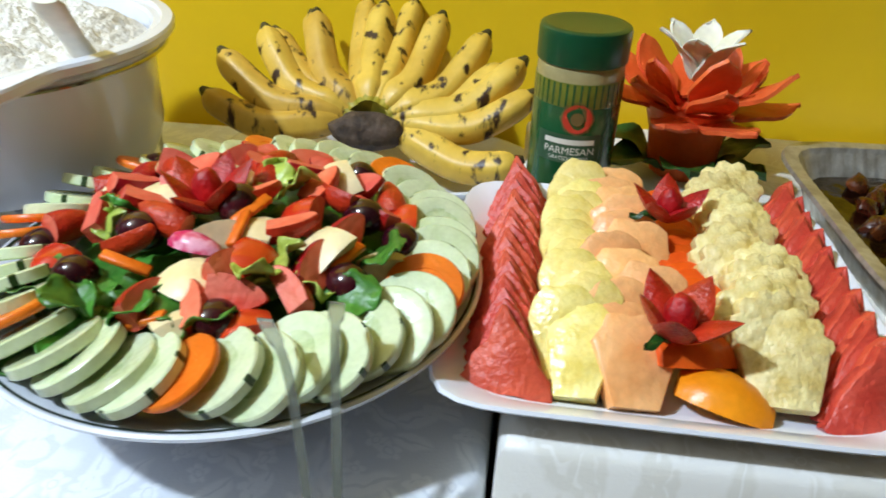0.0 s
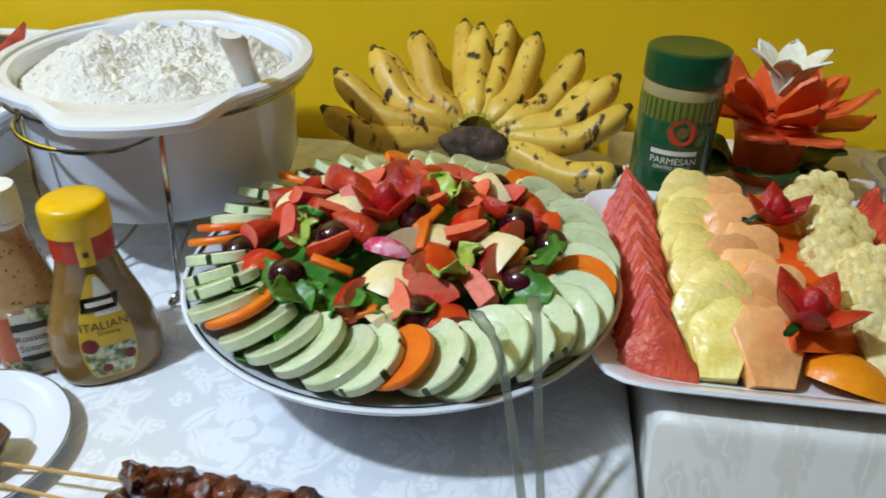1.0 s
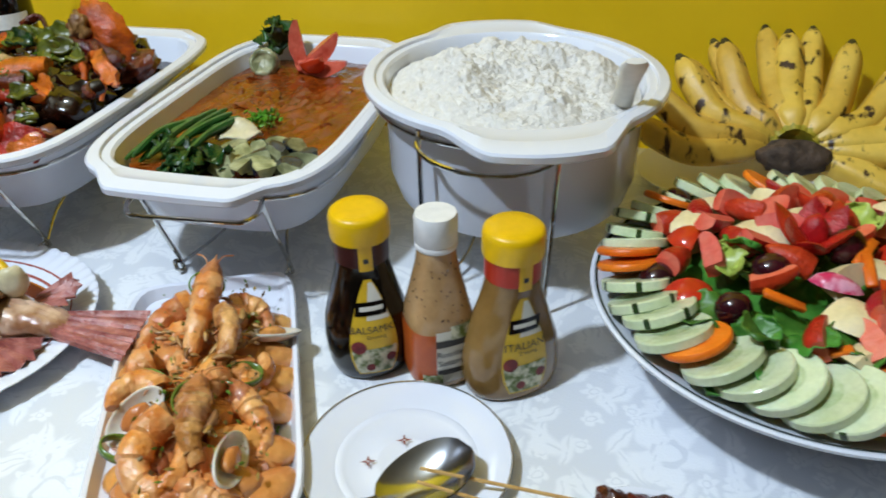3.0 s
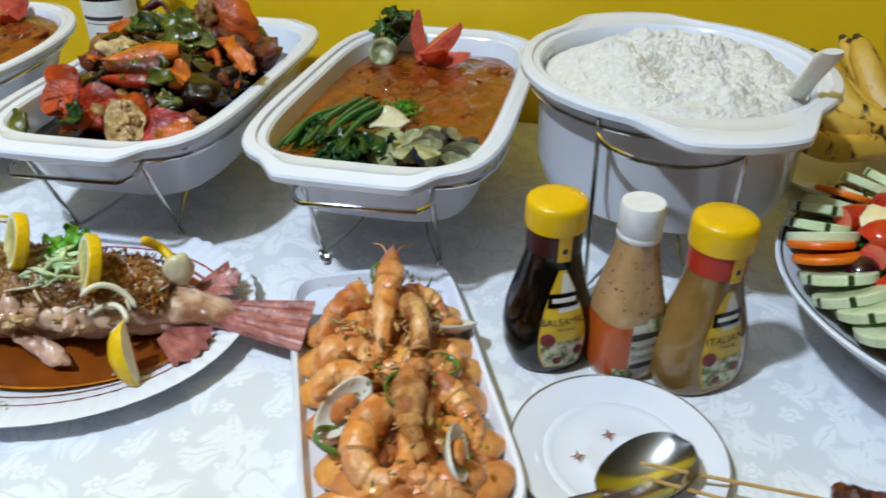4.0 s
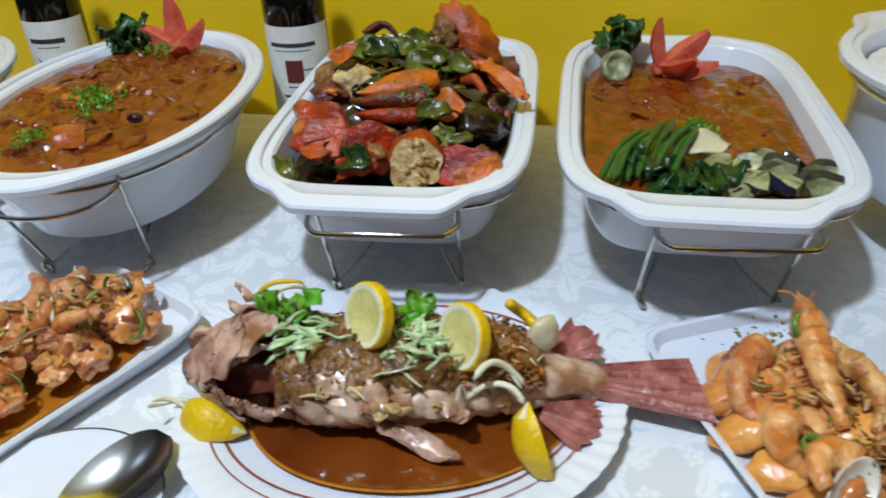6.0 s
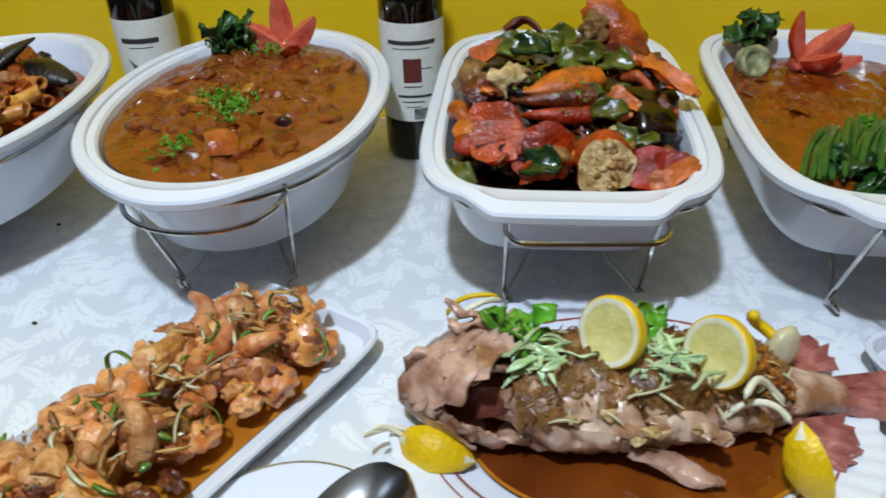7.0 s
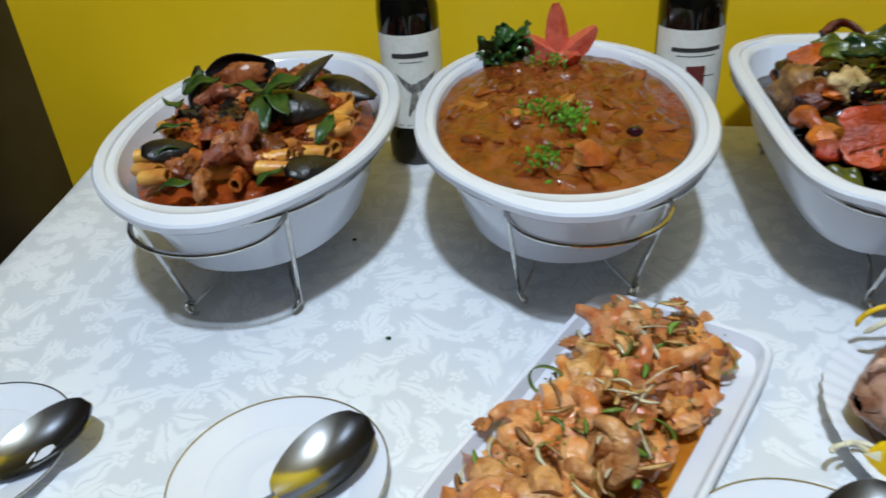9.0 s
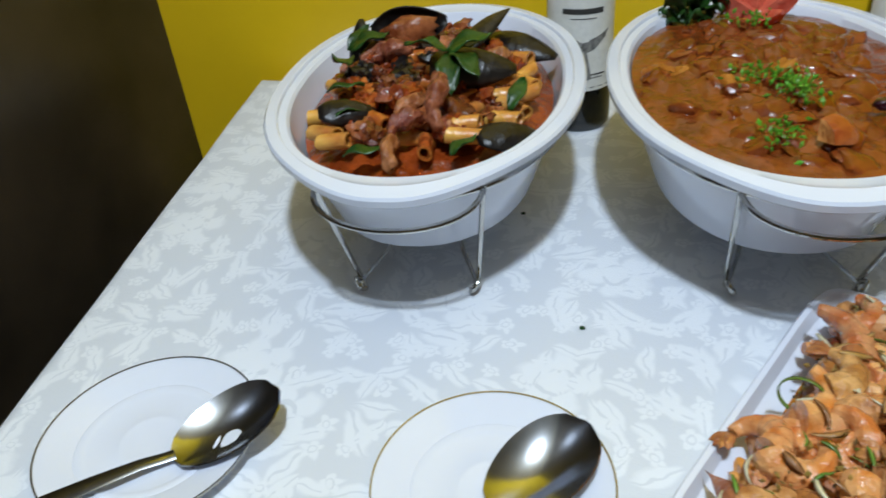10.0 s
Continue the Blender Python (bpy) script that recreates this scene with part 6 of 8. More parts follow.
part("sauce", surface(0.124, 0.179, 2.15, -0.011, 0.006, 75, 7.0, 0.007), FM["stew"], curry)
chunks(curry, "meat_chunk", 80, in_oval(0.106, 0.16), lambda x, y: curry_top(x, y) - 0.004, 0.0165, ["stew", "stew", "stew", "stew", "kare"], 41, 0.5, 3, 0.3)
chunks(curry, "potato_chunk", 9, in_oval(0.1, 0.15), lambda x, y: curry_top(x, y) - 0.004, 0.014, ["potato", "stew", "stew"], 47, 0.6, 3, 0.5)
put("carrot_chunk", fruit_wedge(0.026, 0.018, 90, FM["penne_red"], FM["prawn_head"], 1.0, 0.7), curry, pose(0.016, -0.132, 0.002, 35, 10, 30))
put("black_bean", mesh_of(lump(0.008, 0.006, 0.005, 0.2, 2, 3)), curry, pose(0.06, -0.088, 0.003), "", FM["grape"])
for n, cx, cy, sx, sy in ((150, 0.006, -0.054, 0.008, 0.018), (60, -0.024, -0.023, 0.01, 0.012), (60, -0.024, -0.132, 0.008, 0.012), (50, 0.0, 0.115, 0.012, 0.012)):
    part("chopped_chive", scatter_bits(n, lambda r: (cx + r.gauss(0, sx), cy + r.gauss(0, sy), 0.003 + r.uniform(-0.003, 0.006)), 0.003, 17 + n), FM["herb"], curry, "chopped green chives", kind="stuff")
tomato_flower(curry, 0.01, 0.143, -0.006, 0.05, 9.0, (((-0.08, 0.25, 1.0), (0.1, -1.0, 0.3), 1.3), ((0.8, 0.0, 0.62), (-0.25, -0.8, 0.55), 1.15), ((-0.8, 0.0, 0.5), (0.25, -0.8, 0.5), 1.05), ((0.35, -0.55, 0.15), (0.0, 0.3, 1.0), 0.75)))
parsley(curry, -0.05, 0.146, -0.007, 16, 0.032, 23)

# ---- seafood penne ----
pasta = thing("seafood_pasta", "penne in tomato sauce with mussels and basil", "pasta", PASTA[0], PASTA[1], ZO, PASTA[2])
pasta.matrix_basis = pose(PASTA[0], PASTA[1], ZO, 0, 0, PASTA[2]) @ Matrix.Diagonal((0.9, 0.975, 1, 1))


def pasta_top(x, y):
    return -0.022 + 0.024 * max(0.0, 1 - (x / 0.125) ** 2 - (y / 0.18) ** 2)


part("sauce", surface(0.128, 0.177, 2.15, -0.03, 0.008, 60, 9.0, 0.026), FM["tomato_sauce"], pasta)
bm = bmesh.new()
n = 16
rows = [[(r * math.cos(math.tau * k / n) * (1 + 0.05 * (k % 2)), r * math.sin(math.tau * k / n) * (1 + 0.05 * (k % 2)), z + 0.45 * r * math.cos(math.tau * k / n)) for k in range(n)] for r, z in ((0.0046, -0.0145), (0.0064, -0.0145), (0.0066, 0.0), (0.0064, 0.0145), (0.0046, 0.0145), (0.0046, 0.0), (0.0046, -0.0145))]
loft(rows, False, False, bm)
bmesh.ops.remove_doubles(bm, verts=bm.verts, dist=1e-5)
PENNE = mesh_of(bm, True, 50)
SAUCED = PENNE.copy()
PENNE.materials.append(FM["penne"])
SAUCED.materials.append(FM["penne_red"])
for i in range(64):
    a, d = R.uniform(0, math.tau), math.sqrt(R.uniform(0.02, 1))
    x, y = 0.104 * d * math.cos(a), 0.148 * d * math.sin(a)
    put("penne", PENNE if i % 8 == 0 else SAUCED, pasta, pose(x, y, pasta_top(x, y) + R.uniform(0.0, 0.007), 90 + R.uniform(-12, 12), 0, R.uniform(0, 360)))


for x, y, a in ((-0.085, -0.05, 40), (0.08, -0.04, 110), (0.09, 0.02, 75), (0.075, 0.06, 95)):
    put("penne", PENNE, pasta, pose(x, y, pasta_top(x, y) + 0.014, 90 + R.uniform(-8, 8), 0, a))


def mussel_bm(L, seed):
    """One mussel shell: a pointed, cupped valve."""
    bm = bmesh.new()
    grid = []
    for i in range(11):
        u = i / 10
        w = L * 0.27 * math.sin(math.pi * (0.06 + 0.88 * u) ** 0.75) ** 0.8
        grid.append([bm.verts.new((L * (u - 0.5), w * math.sin(v), L * 0.2 * (1 - math.cos(v)) * -1 * math.sin(math.pi * min(0.97, max(0.05, u))) + L * 0.12 * math.sin(math.pi * u))) for v in (radians(-80 + 16 * k) for k in range(11))])
    for i in range(10):
        for j in range(10):
            bm.faces.new((grid[i][j], grid[i + 1][j], grid[i + 1][j + 1], grid[i][j + 1]))
    solid(bm, 0.0012)
    rough_up(bm, 0.0004, 150, seed)
    return bm


MUS = [mesh_of(mussel_bm(L, s)) for L, s in ((0.062, 0.1), (0.054, 2.0), (0.084, 3.6))]
for me in MUS:
    me.materials.append(FM["mussel"])
for x, y, z, rx, ry, rz in ((-0.06, -0.105, 0.008, 25, 8, 20), (-0.085, 0.05, 0.01, 0, -60, 90), (0.09, -0.125, -0.006, 20, 10, 30)):
    ms = put("mussel_shell", R.choice(MUS[:2]), pasta, pose(x, y, z, rx, ry, rz), "black mussel shell")
for x, y, z, rx, ry, rz in ((-0.028, 0.05, 0.026, -112, -8, 6), (0.048, 0.05, 0.018, -20, -24, 40), (0.092, 0.052, 0.004, 12, 8, -20), (0.052, -0.045, 0.022, 30, 6, 6)):
    put("mussel_shell", MUS[2], pasta, pose(x, y, z, rx, ry, rz), "large black mussel shell")
put("mussel_meat", mesh_of(lump(0.03, 0.009, 0.015, 0.35, 2.4, 5.0, 3)), pasta, pose(-0.028, 0.044, 0.024, 0, -8, 6), "", FM["mussel_in"])
for x, y, z, ry, rz, L in ((0.026, -0.11, 0.018, -30, 100, 0.058), (-0.035, -0.01, 0.02, -10, 20, 0.036), (0.0, -0.135, 0.006, 0, 60, 0.036)):
    pts = smooth_path([(-L / 2, 0, 0), (-L / 6, 0.005, 0.006), (L / 6, -0.004, 0.006), (L / 2, 0, 0)], 5)
    put("squid_piece", mesh_of(rough_up(tube(pts, 0.0075, 12, taper=[0.6 + 0.4 * math.sin(math.pi * k / (len(pts) - 1)) + 0.12 * (k % 2) for k in range(len(pts))]), 0.005, 90)), pasta, pose(x, y, z, 0, ry, rz), "", FM["squid"])
for x, y, a in ((0.05, -0.118, 100), (0.052, -0.134, 94), (0.092, -0.08, 60), (0.102, -0.05, 120), (0.1, -0.03, 50), (0.1, -0.01, 140), (0.086, -0.06, 100), (-0.08, -0.12, 70), (-0.066, -0.135, 85), (-0.09, -0.09, 120), (0.085, -0.1, 84)):
    put("penne", PENNE, pasta, pose(x, y, pasta_top(x, y) + 0.013, 90 + R.uniform(-10, 10), 0, a))
chunks(pasta, "seafood_chunk", 120, in_oval(0.095, 0.145), lambda x, y: pasta_top(x, y) + 0.009, 0.0125, ["squid", "mussel_in", "tomato_sauce", "tomato_sauce", "meat", "mussel"], 83, 0.7, 3, 0.6)
for x, y, rz, L in ((0.0, -0.105, 70, 0.05), (-0.01, -0.16, 110, 0.036), (-0.055, 0.02, 20, 0.04), (0.07, 0.0, 60, 0.04)):
    pts = smooth_path([(-L / 2, 0, 0), (-L / 6, 0.004, 0.008), (L / 6, -0.003, 0.009), (L / 2, 0, 0)], 5)
    put("squid_piece", mesh_of(rough_up(tube(pts, 0.0065, 12), 0.004, 110)), pasta, pose(x, y, pasta_top(x, y) + 0.01, 0, 0, rz), "", FM["squid"])
BASIL = [mesh_of(solid(leaf_bm(L, w, 0.1, 0.4, s), 0.0008)) for L, w, s in ((0.045, 0.022, 0.5), (0.038, 0.016, 2.5))]
for me in BASIL:
    me.materials.append(FM["leaf"])
for x, y, z, ry, rz in ((0.03, -0.06, 0.04, -12, 20), (0.03, -0.06, 0.04, 30, -80), (0.032, -0.06, 0.041, -6, 170), (0.03, -0.058, 0.04, 4, 40), (0.034, -0.058, 0.04, 14, -50), (-0.085, 0.01, 0.02, -10, 30), (-0.095, -0.005, 0.014, -14, 300), (-0.09, 0.02, 0.016, -20, 60), (-0.08, -0.115, 0.006, 0, 30), (-0.05, -0.165, -0.004, 0, 10), (0.045, -0.165, -0.004, 0, 60), (0.09, -0.1, 0.004, -20, 70), (-0.09, -0.07, 0.01, 0, 20)):
    put("basil_leaf", R.choice(BASIL), pasta, pose(x, y, z, R.uniform(-15, 15), ry, rz), "dark green basil leaf")

# ---- whole fish ----
fish = thing("steamed_fish", "whole steamed red fish with lemon and celery in sauce", "fish", FISH[0], FISH[1], T + 0.008, FISH[2])
fish.matrix_basis = pose(FISH[0] + 0.009, FISH[1] + 0.002, T + 0.008, 0, 0, FISH[2]) @ Matrix.Diagonal((0.955, 1, 1, 1))
PROFILE = ((-0.12, 0.02, 0.016, 0.026, 0.016), (-0.098, 0.026, 0.022, 0.028, 0.012), (-0.086, 0.044, 0.034, 0.033, 0.004), (-0.07, 0.05, 0.034, 0.033, 0.002), (-0.02, 0.05, 0.033, 0.031, 0.0), (0.03, 0.044, 0.03, 0.028, -0.002), (0.07, 0.035, 0.025, 0.024, -0.002), (0.1, 0.026, 0.019, 0.02, 0), (0.125, 0.018, 0.014, 0.018, 0.0), (0.145, 0.017, 0.01, 0.016, -0.002), (0.155, 0.012, 0.005, 0.015, -0.003))


def profile_at(x):
    for a, b in zip(PROFILE, PROFILE[1:]):
        if a[0] <= x <= b[0]:
            f = (x - a[0]) / (b[0] - a[0])
            f = f * f * (3 - 2 * f) * 0.4 + f * 0.6
            return [a[k] + (b[k] - a[k]) * f for k in range(1, 5)]
    return PROFILE[-1][1:]


bm = bmesh.new()
rings = []
for i in range(93):
    x = -0.12 + 0.275 * i / 92
    w, h, zc, yo = profile_at(x)
    ring = []
    for k in range(64):
        q = 360 * k / 64
        c, sn = math.cos(radians(q)), math.sin(radians(q))
        p = Vector((x * 34, yo * 34 + c * 1.7, sn * 1.2))
        e = 1 + 0.05 * noise.fractal(p, 0.5, 2.2, 6) - 0.1 * max(0.0, 0.16 - abs(noise.noise(p * 0.9 + Vector((0, 0, 9))))) / 0.16
        # torn skin along the flank, and the cuts across it
        tear = 200 + 18 * noise.noise(Vector((x * 24, 3.1, 0)))
        e -= 0.2 * math.exp(-((q - tear) / 8) ** 2) * (1 if -0.03 < x < 0.055 else 0.15)
        for cut in (-0.075, -0.02, 0.028):
            e -= 0.1 * math.exp(-((x - cut - 0.0003 * (q - 130)) / 0.0035) ** 2) * (1 if 40 < q < 190 else 0)
        ring.append((x, yo + w * e * c, zc + h * e * sn))
    rings.append(ring)
loft(rings, True, True, bm)
part("body", bm, FM["fish"], fish)
# the head: overlapping plates round an open gill
bm = bmesh.new()
nu, nq = 56, 128
grid = []
for i in range(nu + 1):
    u = i / nu
    x = -0.178 + 0.09 * u
    row = []
    for k in range(nq):
        q = 360 * k / nq
        c, sn = math.cos(radians(q)), math.sin(radians(q))
        g = min(1.0, math.sin(min(math.pi / 2, u * 2.1 + 0.12)) ** 0.75)
        step = (u * 3.4 + 0.25 * math.sin(radians(2 * q)) + 0.3 * noise.noise(Vector((c * 2, sn * 2, u)))) % 1.0
        e = g * (0.94 + 0.24 * step * (0.4 + 0.6 * max(0.0, sn)) + 0.07 * noise.fractal(Vector((x * 60, c * 2, sn * 2)), 0.6, 2.1, 4))
        flare = 0.012 * max(0.0, u - 0.4) * (1 if 40 < q < 130 else 0.4)
        row.append(bm.verts.new((x + 0.004 * noise.noise(Vector((c * 3, sn * 3, 7.0))) * u, 0.009 + (0.043 + flare) * e * c, 0.035 + (0.035 + flare) * e * sn)))
    grid.append(row)
for i in range(nu):
    for k in range(nq):
        u, q = (i + 0.5) / nu, 360 * (k + 0.5) / nq
        open_ = max(0.0, min(1.0, (u - 0.3) / 0.35))
        if abs(q - 147 - 6 * math.sin(u * 9)) < 46 * open_ ** 0.5 and u > 0.3:
            continue
        j = (k + 1) % nq
        bm.faces.new((grid[i][k], grid[i + 1][k], grid[i + 1][j], grid[i][j]))
part("head", solid(bm, 0.003), FM["fish_head"], fish, "folded pink-brown head with an open gill")
def head_point(u, q, more):
    c, sn = math.cos(radians(q)), math.sin(radians(q))
    g = min(1.0, math.sin(min(math.pi / 2, u * 2.1 + 0.12)) ** 0.75)
    e = g * (1.02 + more + 0.05 * noise.fractal(Vector((u * 5, c * 2, sn * 2)), 0.6, 2.1, 4))
    return (-0.178 + 0.09 * u, 0.009 + 0.044 * e * c, 0.035 + 0.037 * e * sn)


for u0, q0, q1, lift in ((0.08, 35, 172, 0.08), (0.3, 30, 150, 0.12), (0.52, 40, 128, 0.16), (0.2, 178, 235, 0.07)):
    bm = bmesh.new()
    grid = []
    for i in range(13):
        row = []
        for k in range(33):
            q = q0 + (q1 - q0) * k / 32
            rag = 0.8 + 0.35 * noise.noise(Vector((q * 0.06, u0 * 9, 0))) - 0.35 * (abs(k - 16) / 16) ** 3
            f = i / 12
            row.append(bm.verts.new(head_point(u0 + 0.42 * f * rag, q, lift * f - 0.02)))
        grid.append(row)
    for i in range(12):
        for k in range(32):
            bm.faces.new((grid[i][k], grid[i + 1][k], grid[i + 1][k + 1], grid[i][k + 1]))
    part("head_plate", solid(bm, 0.002), FM["fish_head"], fish, "folded plate of skin on the head")
# solid dark lump stands in for the shade inside the open gill
part("gill_hollow_lump", rough_up(lump(0.046, 0.026, 0.02, 0.3, 2, 4.0), 0.003, 70), FM["fish_dark"], fish, "dark red-brown lump for the shaded hollow of the open gill").matrix_basis = pose(-0.122, 0.014, 0.032, 0, 0, 0)
bm = bmesh.new()
rings = []
for u in range(9):
    f = u / 8
    w = 0.014 + 0.017 * f ** 0.8
    rings.append([(0.145 + 0.08 * f, -0.004 - 0.012 * f + w * v * (1 - 0.06 * math.cos(f * 3)), 0.016 + sgn * (0.0035 * (1 - f) + 0.0008) + 0.0012 * math.sin(v * 26)) for sgn, vs in ((1, [-1 + 0.1 * i for i in range(21)]), (-1, [1 - 0.1 * i for i in range(21)])) for v in vs])
loft(rings, True, True, bm)
part("tail_fin", bm, FM["fin"], fish, "ribbed red tail fin")


def fan_fin(L, w, n, seed):
    """A fin of separate spines with web between them."""
    bm = bmesh.new()
    base = [bm.verts.new((0.0, w * (i / n - 0.5) * 0.5, 0)) for i in range(n + 1)]
    tips = []
    for i in range(n + 1):
        k = L * (0.75 + 0.25 * math.cos((i / n - 0.5) * 3)) * (1.0 if i % 2 == 0 else 0.9)
        tips.append(bm.verts.new((k, w * (i / n - 0.5) * 1.5, 0.004 * math.sin(i * 2.1 + seed))))
    for i in range(n):
        bm.faces.new((base[i], tips[i], tips[i + 1], base[i + 1]))
    return solid(bm, 0.0012)


for x, y, z, rx, ry, rz, L in ((0.112, 0.02, 0.024, 0, -10, 20, 0.044), (0.1, -0.03, 0.014, 8, 4, -24, 0.046)):
    part("fin", fan_fin(L, 0.032, 10, x * 50), FM["fin"] if x > 0.05 else FM["fish"], fish, "ribbed red fin" if x > 0.05 else "pale side fin").matrix_basis = pose(x, y, z, rx, ry, rz)
part("sauce", surface(0.129, 0.088, 2.1, 0.0042, 0.0004, 30, 1.0, 0, 72, 10), FM["soy"], fish, "thin brown soy sauce")
part("sauce_edge", surface(0.1315, 0.0905, 2.1, 0.0034, 0.0003, 30, 2.0, 0, 72, 10), FM["oil"], fish, "thin orange edge of the sauce")


def body_top(x):
    return 0.066 - 0.012 * max(0.0, x) / 0.1 - 0.25 * max(0.0, abs(x) - 0.07) ** 2 / 0.02


def strip_mesh(count, place, length, width, seed, bend=0.35, thick=0.7):
    """Loose shreds: thin bent strips, as one mesh."""
    r = random.Random(seed)
    verts, faces = [], []
    for _ in range(count):
        c = Vector(place(r))
        L, w = length * r.uniform(0.5, 1.3), width * r.uniform(0.6, 1.3)
        rot = Euler((r.uniform(-0.8, 0.8), r.uniform(-0.4, 0.4), r.uniform(0, 6.3))).to_matrix()
        b = len(verts)
        k = bend * r.uniform(-1, 1)
        for i in range(6):
            u = i / 5 - 0.5
            ww = w * (1 - 1.2 * u * u * 2)
            mid = Vector((L * u, k * L * (u * u - 0.1), 0.3 * L * (0.2 - u * u) * abs(bend)))
            verts.append(c + rot @ (mid + Vector((0, ww, 0))))
            verts.append(c + rot @ (mid + Vector((0, 0, thick * ww))))
            verts.append(c + rot @ (mid - Vector((0, ww, 0))))
        for i in range(5):
            o = b + 3 * i
            faces += [(o, o + 3, o + 4, o + 1), (o + 1, o + 4, o + 5, o + 2), (o + 2, o + 5, o + 3, o)]
    me = bpy.data.meshes.new("mesh")
    me.from_pydata(verts, [], faces)
    me.polygons.foreach_set("use_smooth", [True] * len(faces))
    return me


def on_fish(x0, x1, y0, y1, up):
    def f(r):
        x, y = r.uniform(x0, x1), r.uniform(y0, y1)
        return x, y, body_top(x) - 9 * (y - 0.002) ** 2 + up + r.uniform(-0.003, 0.005)
    return f


bm = bmesh.new()
grid = []
for i in range(71):
    x = -0.098 + 0.2 * i / 70
    row = []
    for j in range(31):
        u = -1 + j / 15
        y = -0.004 + (0.038 + 0.01 * noise.noise(Vector((x * 60, 2.0 if u < 0 else 7.0, 0)))) * u * (1 - 0.5 * max(0.0, x) / 0.1)
        q = Vector((x * 90, y * 90, 0))
        row.append(bm.verts.new((x, y, body_top(x) - 10 * (y - 0.002) ** 2 + 0.002 + (0.0055 * noise.fractal(q, 0.6, 2.2, 5) + 0.002) * (1 - u ** 6) - 0.006 * u ** 8)))
    grid.append(row)
for i in range(70):
    for j in range(30):
        bm.faces.new((grid[i][j], grid[i + 1][j], grid[i + 1][j + 1], grid[i][j + 1]))
part("fried_topping", solid(bm, 0.003), FM["ginger"], fish, "brown fried ginger and garlic topping")
part("fried_ginger", scatter_bits(900, on_fish(-0.095, 0.1, -0.04, 0.036, -0.001), 0.0026, 16), FM["ginger"], fish, "fried garlic bits", kind="stuff")
part("fried_onion", strip_mesh(150, on_fish(-0.09, 0.1, -0.036, 0.034, -0.002), 0.013, 0.0016, 5, 0.8, 0.5), FM["onion_brown"], fish, "brown fried ginger shreds", kind="stuff")
part("fried_garlic", scatter_bits(220, on_fish(0.02, 0.1, -0.034, 0.01, 0.002), 0.003, 15), FM["potato"], fish, "fried garlic bits", kind="stuff")
chunks(fish, "flesh_flake", 14, in_rect(-0.075, 0.075, -0.054, -0.04), lambda x, y: body_top(x) - 0.006 - 13 * (y + 0.01) ** 2, 0.0075, ["fish", "crab_meat", "fish", "ginger"], 55, 0.5, 2, 0.7)
part("shredded_onion", strip_mesh(18, on_fish(-0.08, 0.1, -0.045, 0.02, 0.004), 0.024, 0.0016, 8), FM["onion"], fish, "pale onion shreds", kind="stuff")
# long side fin and the spiny flaps of the head
fin_me = rough_up(solid(leaf_bm(0.064, 0.015, 0.1, -0.1, 2.0, 14, 8, 0, 0.7), 0.0022), 0.0008, 120, 3.0)
part("fin", fin_me, FM["fish_head"], fish, "pale pink side fin").matrix_basis = pose(-0.022, -0.047, 0.024, 25, 12, -22)
FLAPS = [mesh_of(rough_up(solid(leaf_bm(L, w, 0.2, c, s, 12, 5, 0, 0.6), 0.0012), 0.0007, 140, s)) for L, w, c, s in ((0.042, 0.009, 0.12, 0.7), (0.036, 0.007, -0.1, 2.6), (0.046, 0.006, 0.1, 4.1))]
for me in FLAPS:
    me.materials.append(FM["fish_head"])
for i, (x, y, z, rx, ry, rz) in enumerate(((-0.118, 0.02, 0.072, 20, -4, 172), (-0.11, 0.03, 0.071, 10, 2, 160), (-0.122, 0.006, 0.07, 35, 8, 182), (-0.112, -0.008, 0.064, 50, 10, 186), (-0.13, 0.034, 0.068, 0, -12, 150), (-0.148, 0.012, 0.066, 15, 12, 176), (-0.15, -0.01, 0.056, 60, 24, 190))):
    put("head_flap", FLAPS[i % 3], fish, pose(x + 0.02, y, z + 0.001, rx, ry, rz), "thin spiny flap of skin")
CELERY = [mesh_of(solid(leaf_bm(L, w, 0.1, c, sd, 12, 4, 0, 0.5), 0.0009)) for L, w, c, sd in ((0.03, 0.0046, 0.5, 0.4), (0.026, 0.004, -0.4, 1.7), (0.032, 0.0036, 0.35, 3.3), (0.024, 0.005, 0.7, 5.0))]
for me in CELERY:
    me.materials.append(FM["celery"])
rcel = random.Random(9)
for cx, cy, cz, n in ((-0.08, -0.004, 0.064, 36), (0.006, -0.01, 0.06, 40)):
    for i in range(n):
        a = rcel.uniform(0, 360)
        put("celery_shred", rcel.choice(CELERY), fish, pose(cx - 0.015 * math.cos(radians(a)) + rcel.gauss(0, 0.01), cy - 0.015 * math.sin(radians(a)) + rcel.gauss(0, 0.009), cz + rcel.uniform(-0.002, 0.012), rcel.uniform(-70, 70), rcel.uniform(-12, 22), a), "pale green celery shred")
parsley(fish, -0.09, 0.016, 0.066, 11, 0.022, 44, "herb", "celery_leaf")
parsley(fish, 0.008, 0.02, 0.056, 13, 0.02, 45, "herb", "celery_leaf")


def lemon_slice(r=0.0245, th=0.0052):
    t = lathe([(0, th), (r * 0.78, th), (r * 0.8, th * 1.05), (r * 0.93, th * 1.05), (r * 0.985, th * 0.8), (r, 0), (r * 0.985, -th * 0.8), (r * 0.93, -th), (0, -th)], 48)
    for f in t.faces:
        c = f.calc_center_median()
        d = math.hypot(c.x, c.y)
        f.material_index = 0 if d > r * 0.95 else 1 if d > r * 0.77 else 2
    me = mesh_of(t, True, 40)
    for k in ("lemon", "pith", "lemon_flesh"):
        me.materials.append(FM[k])
    return me


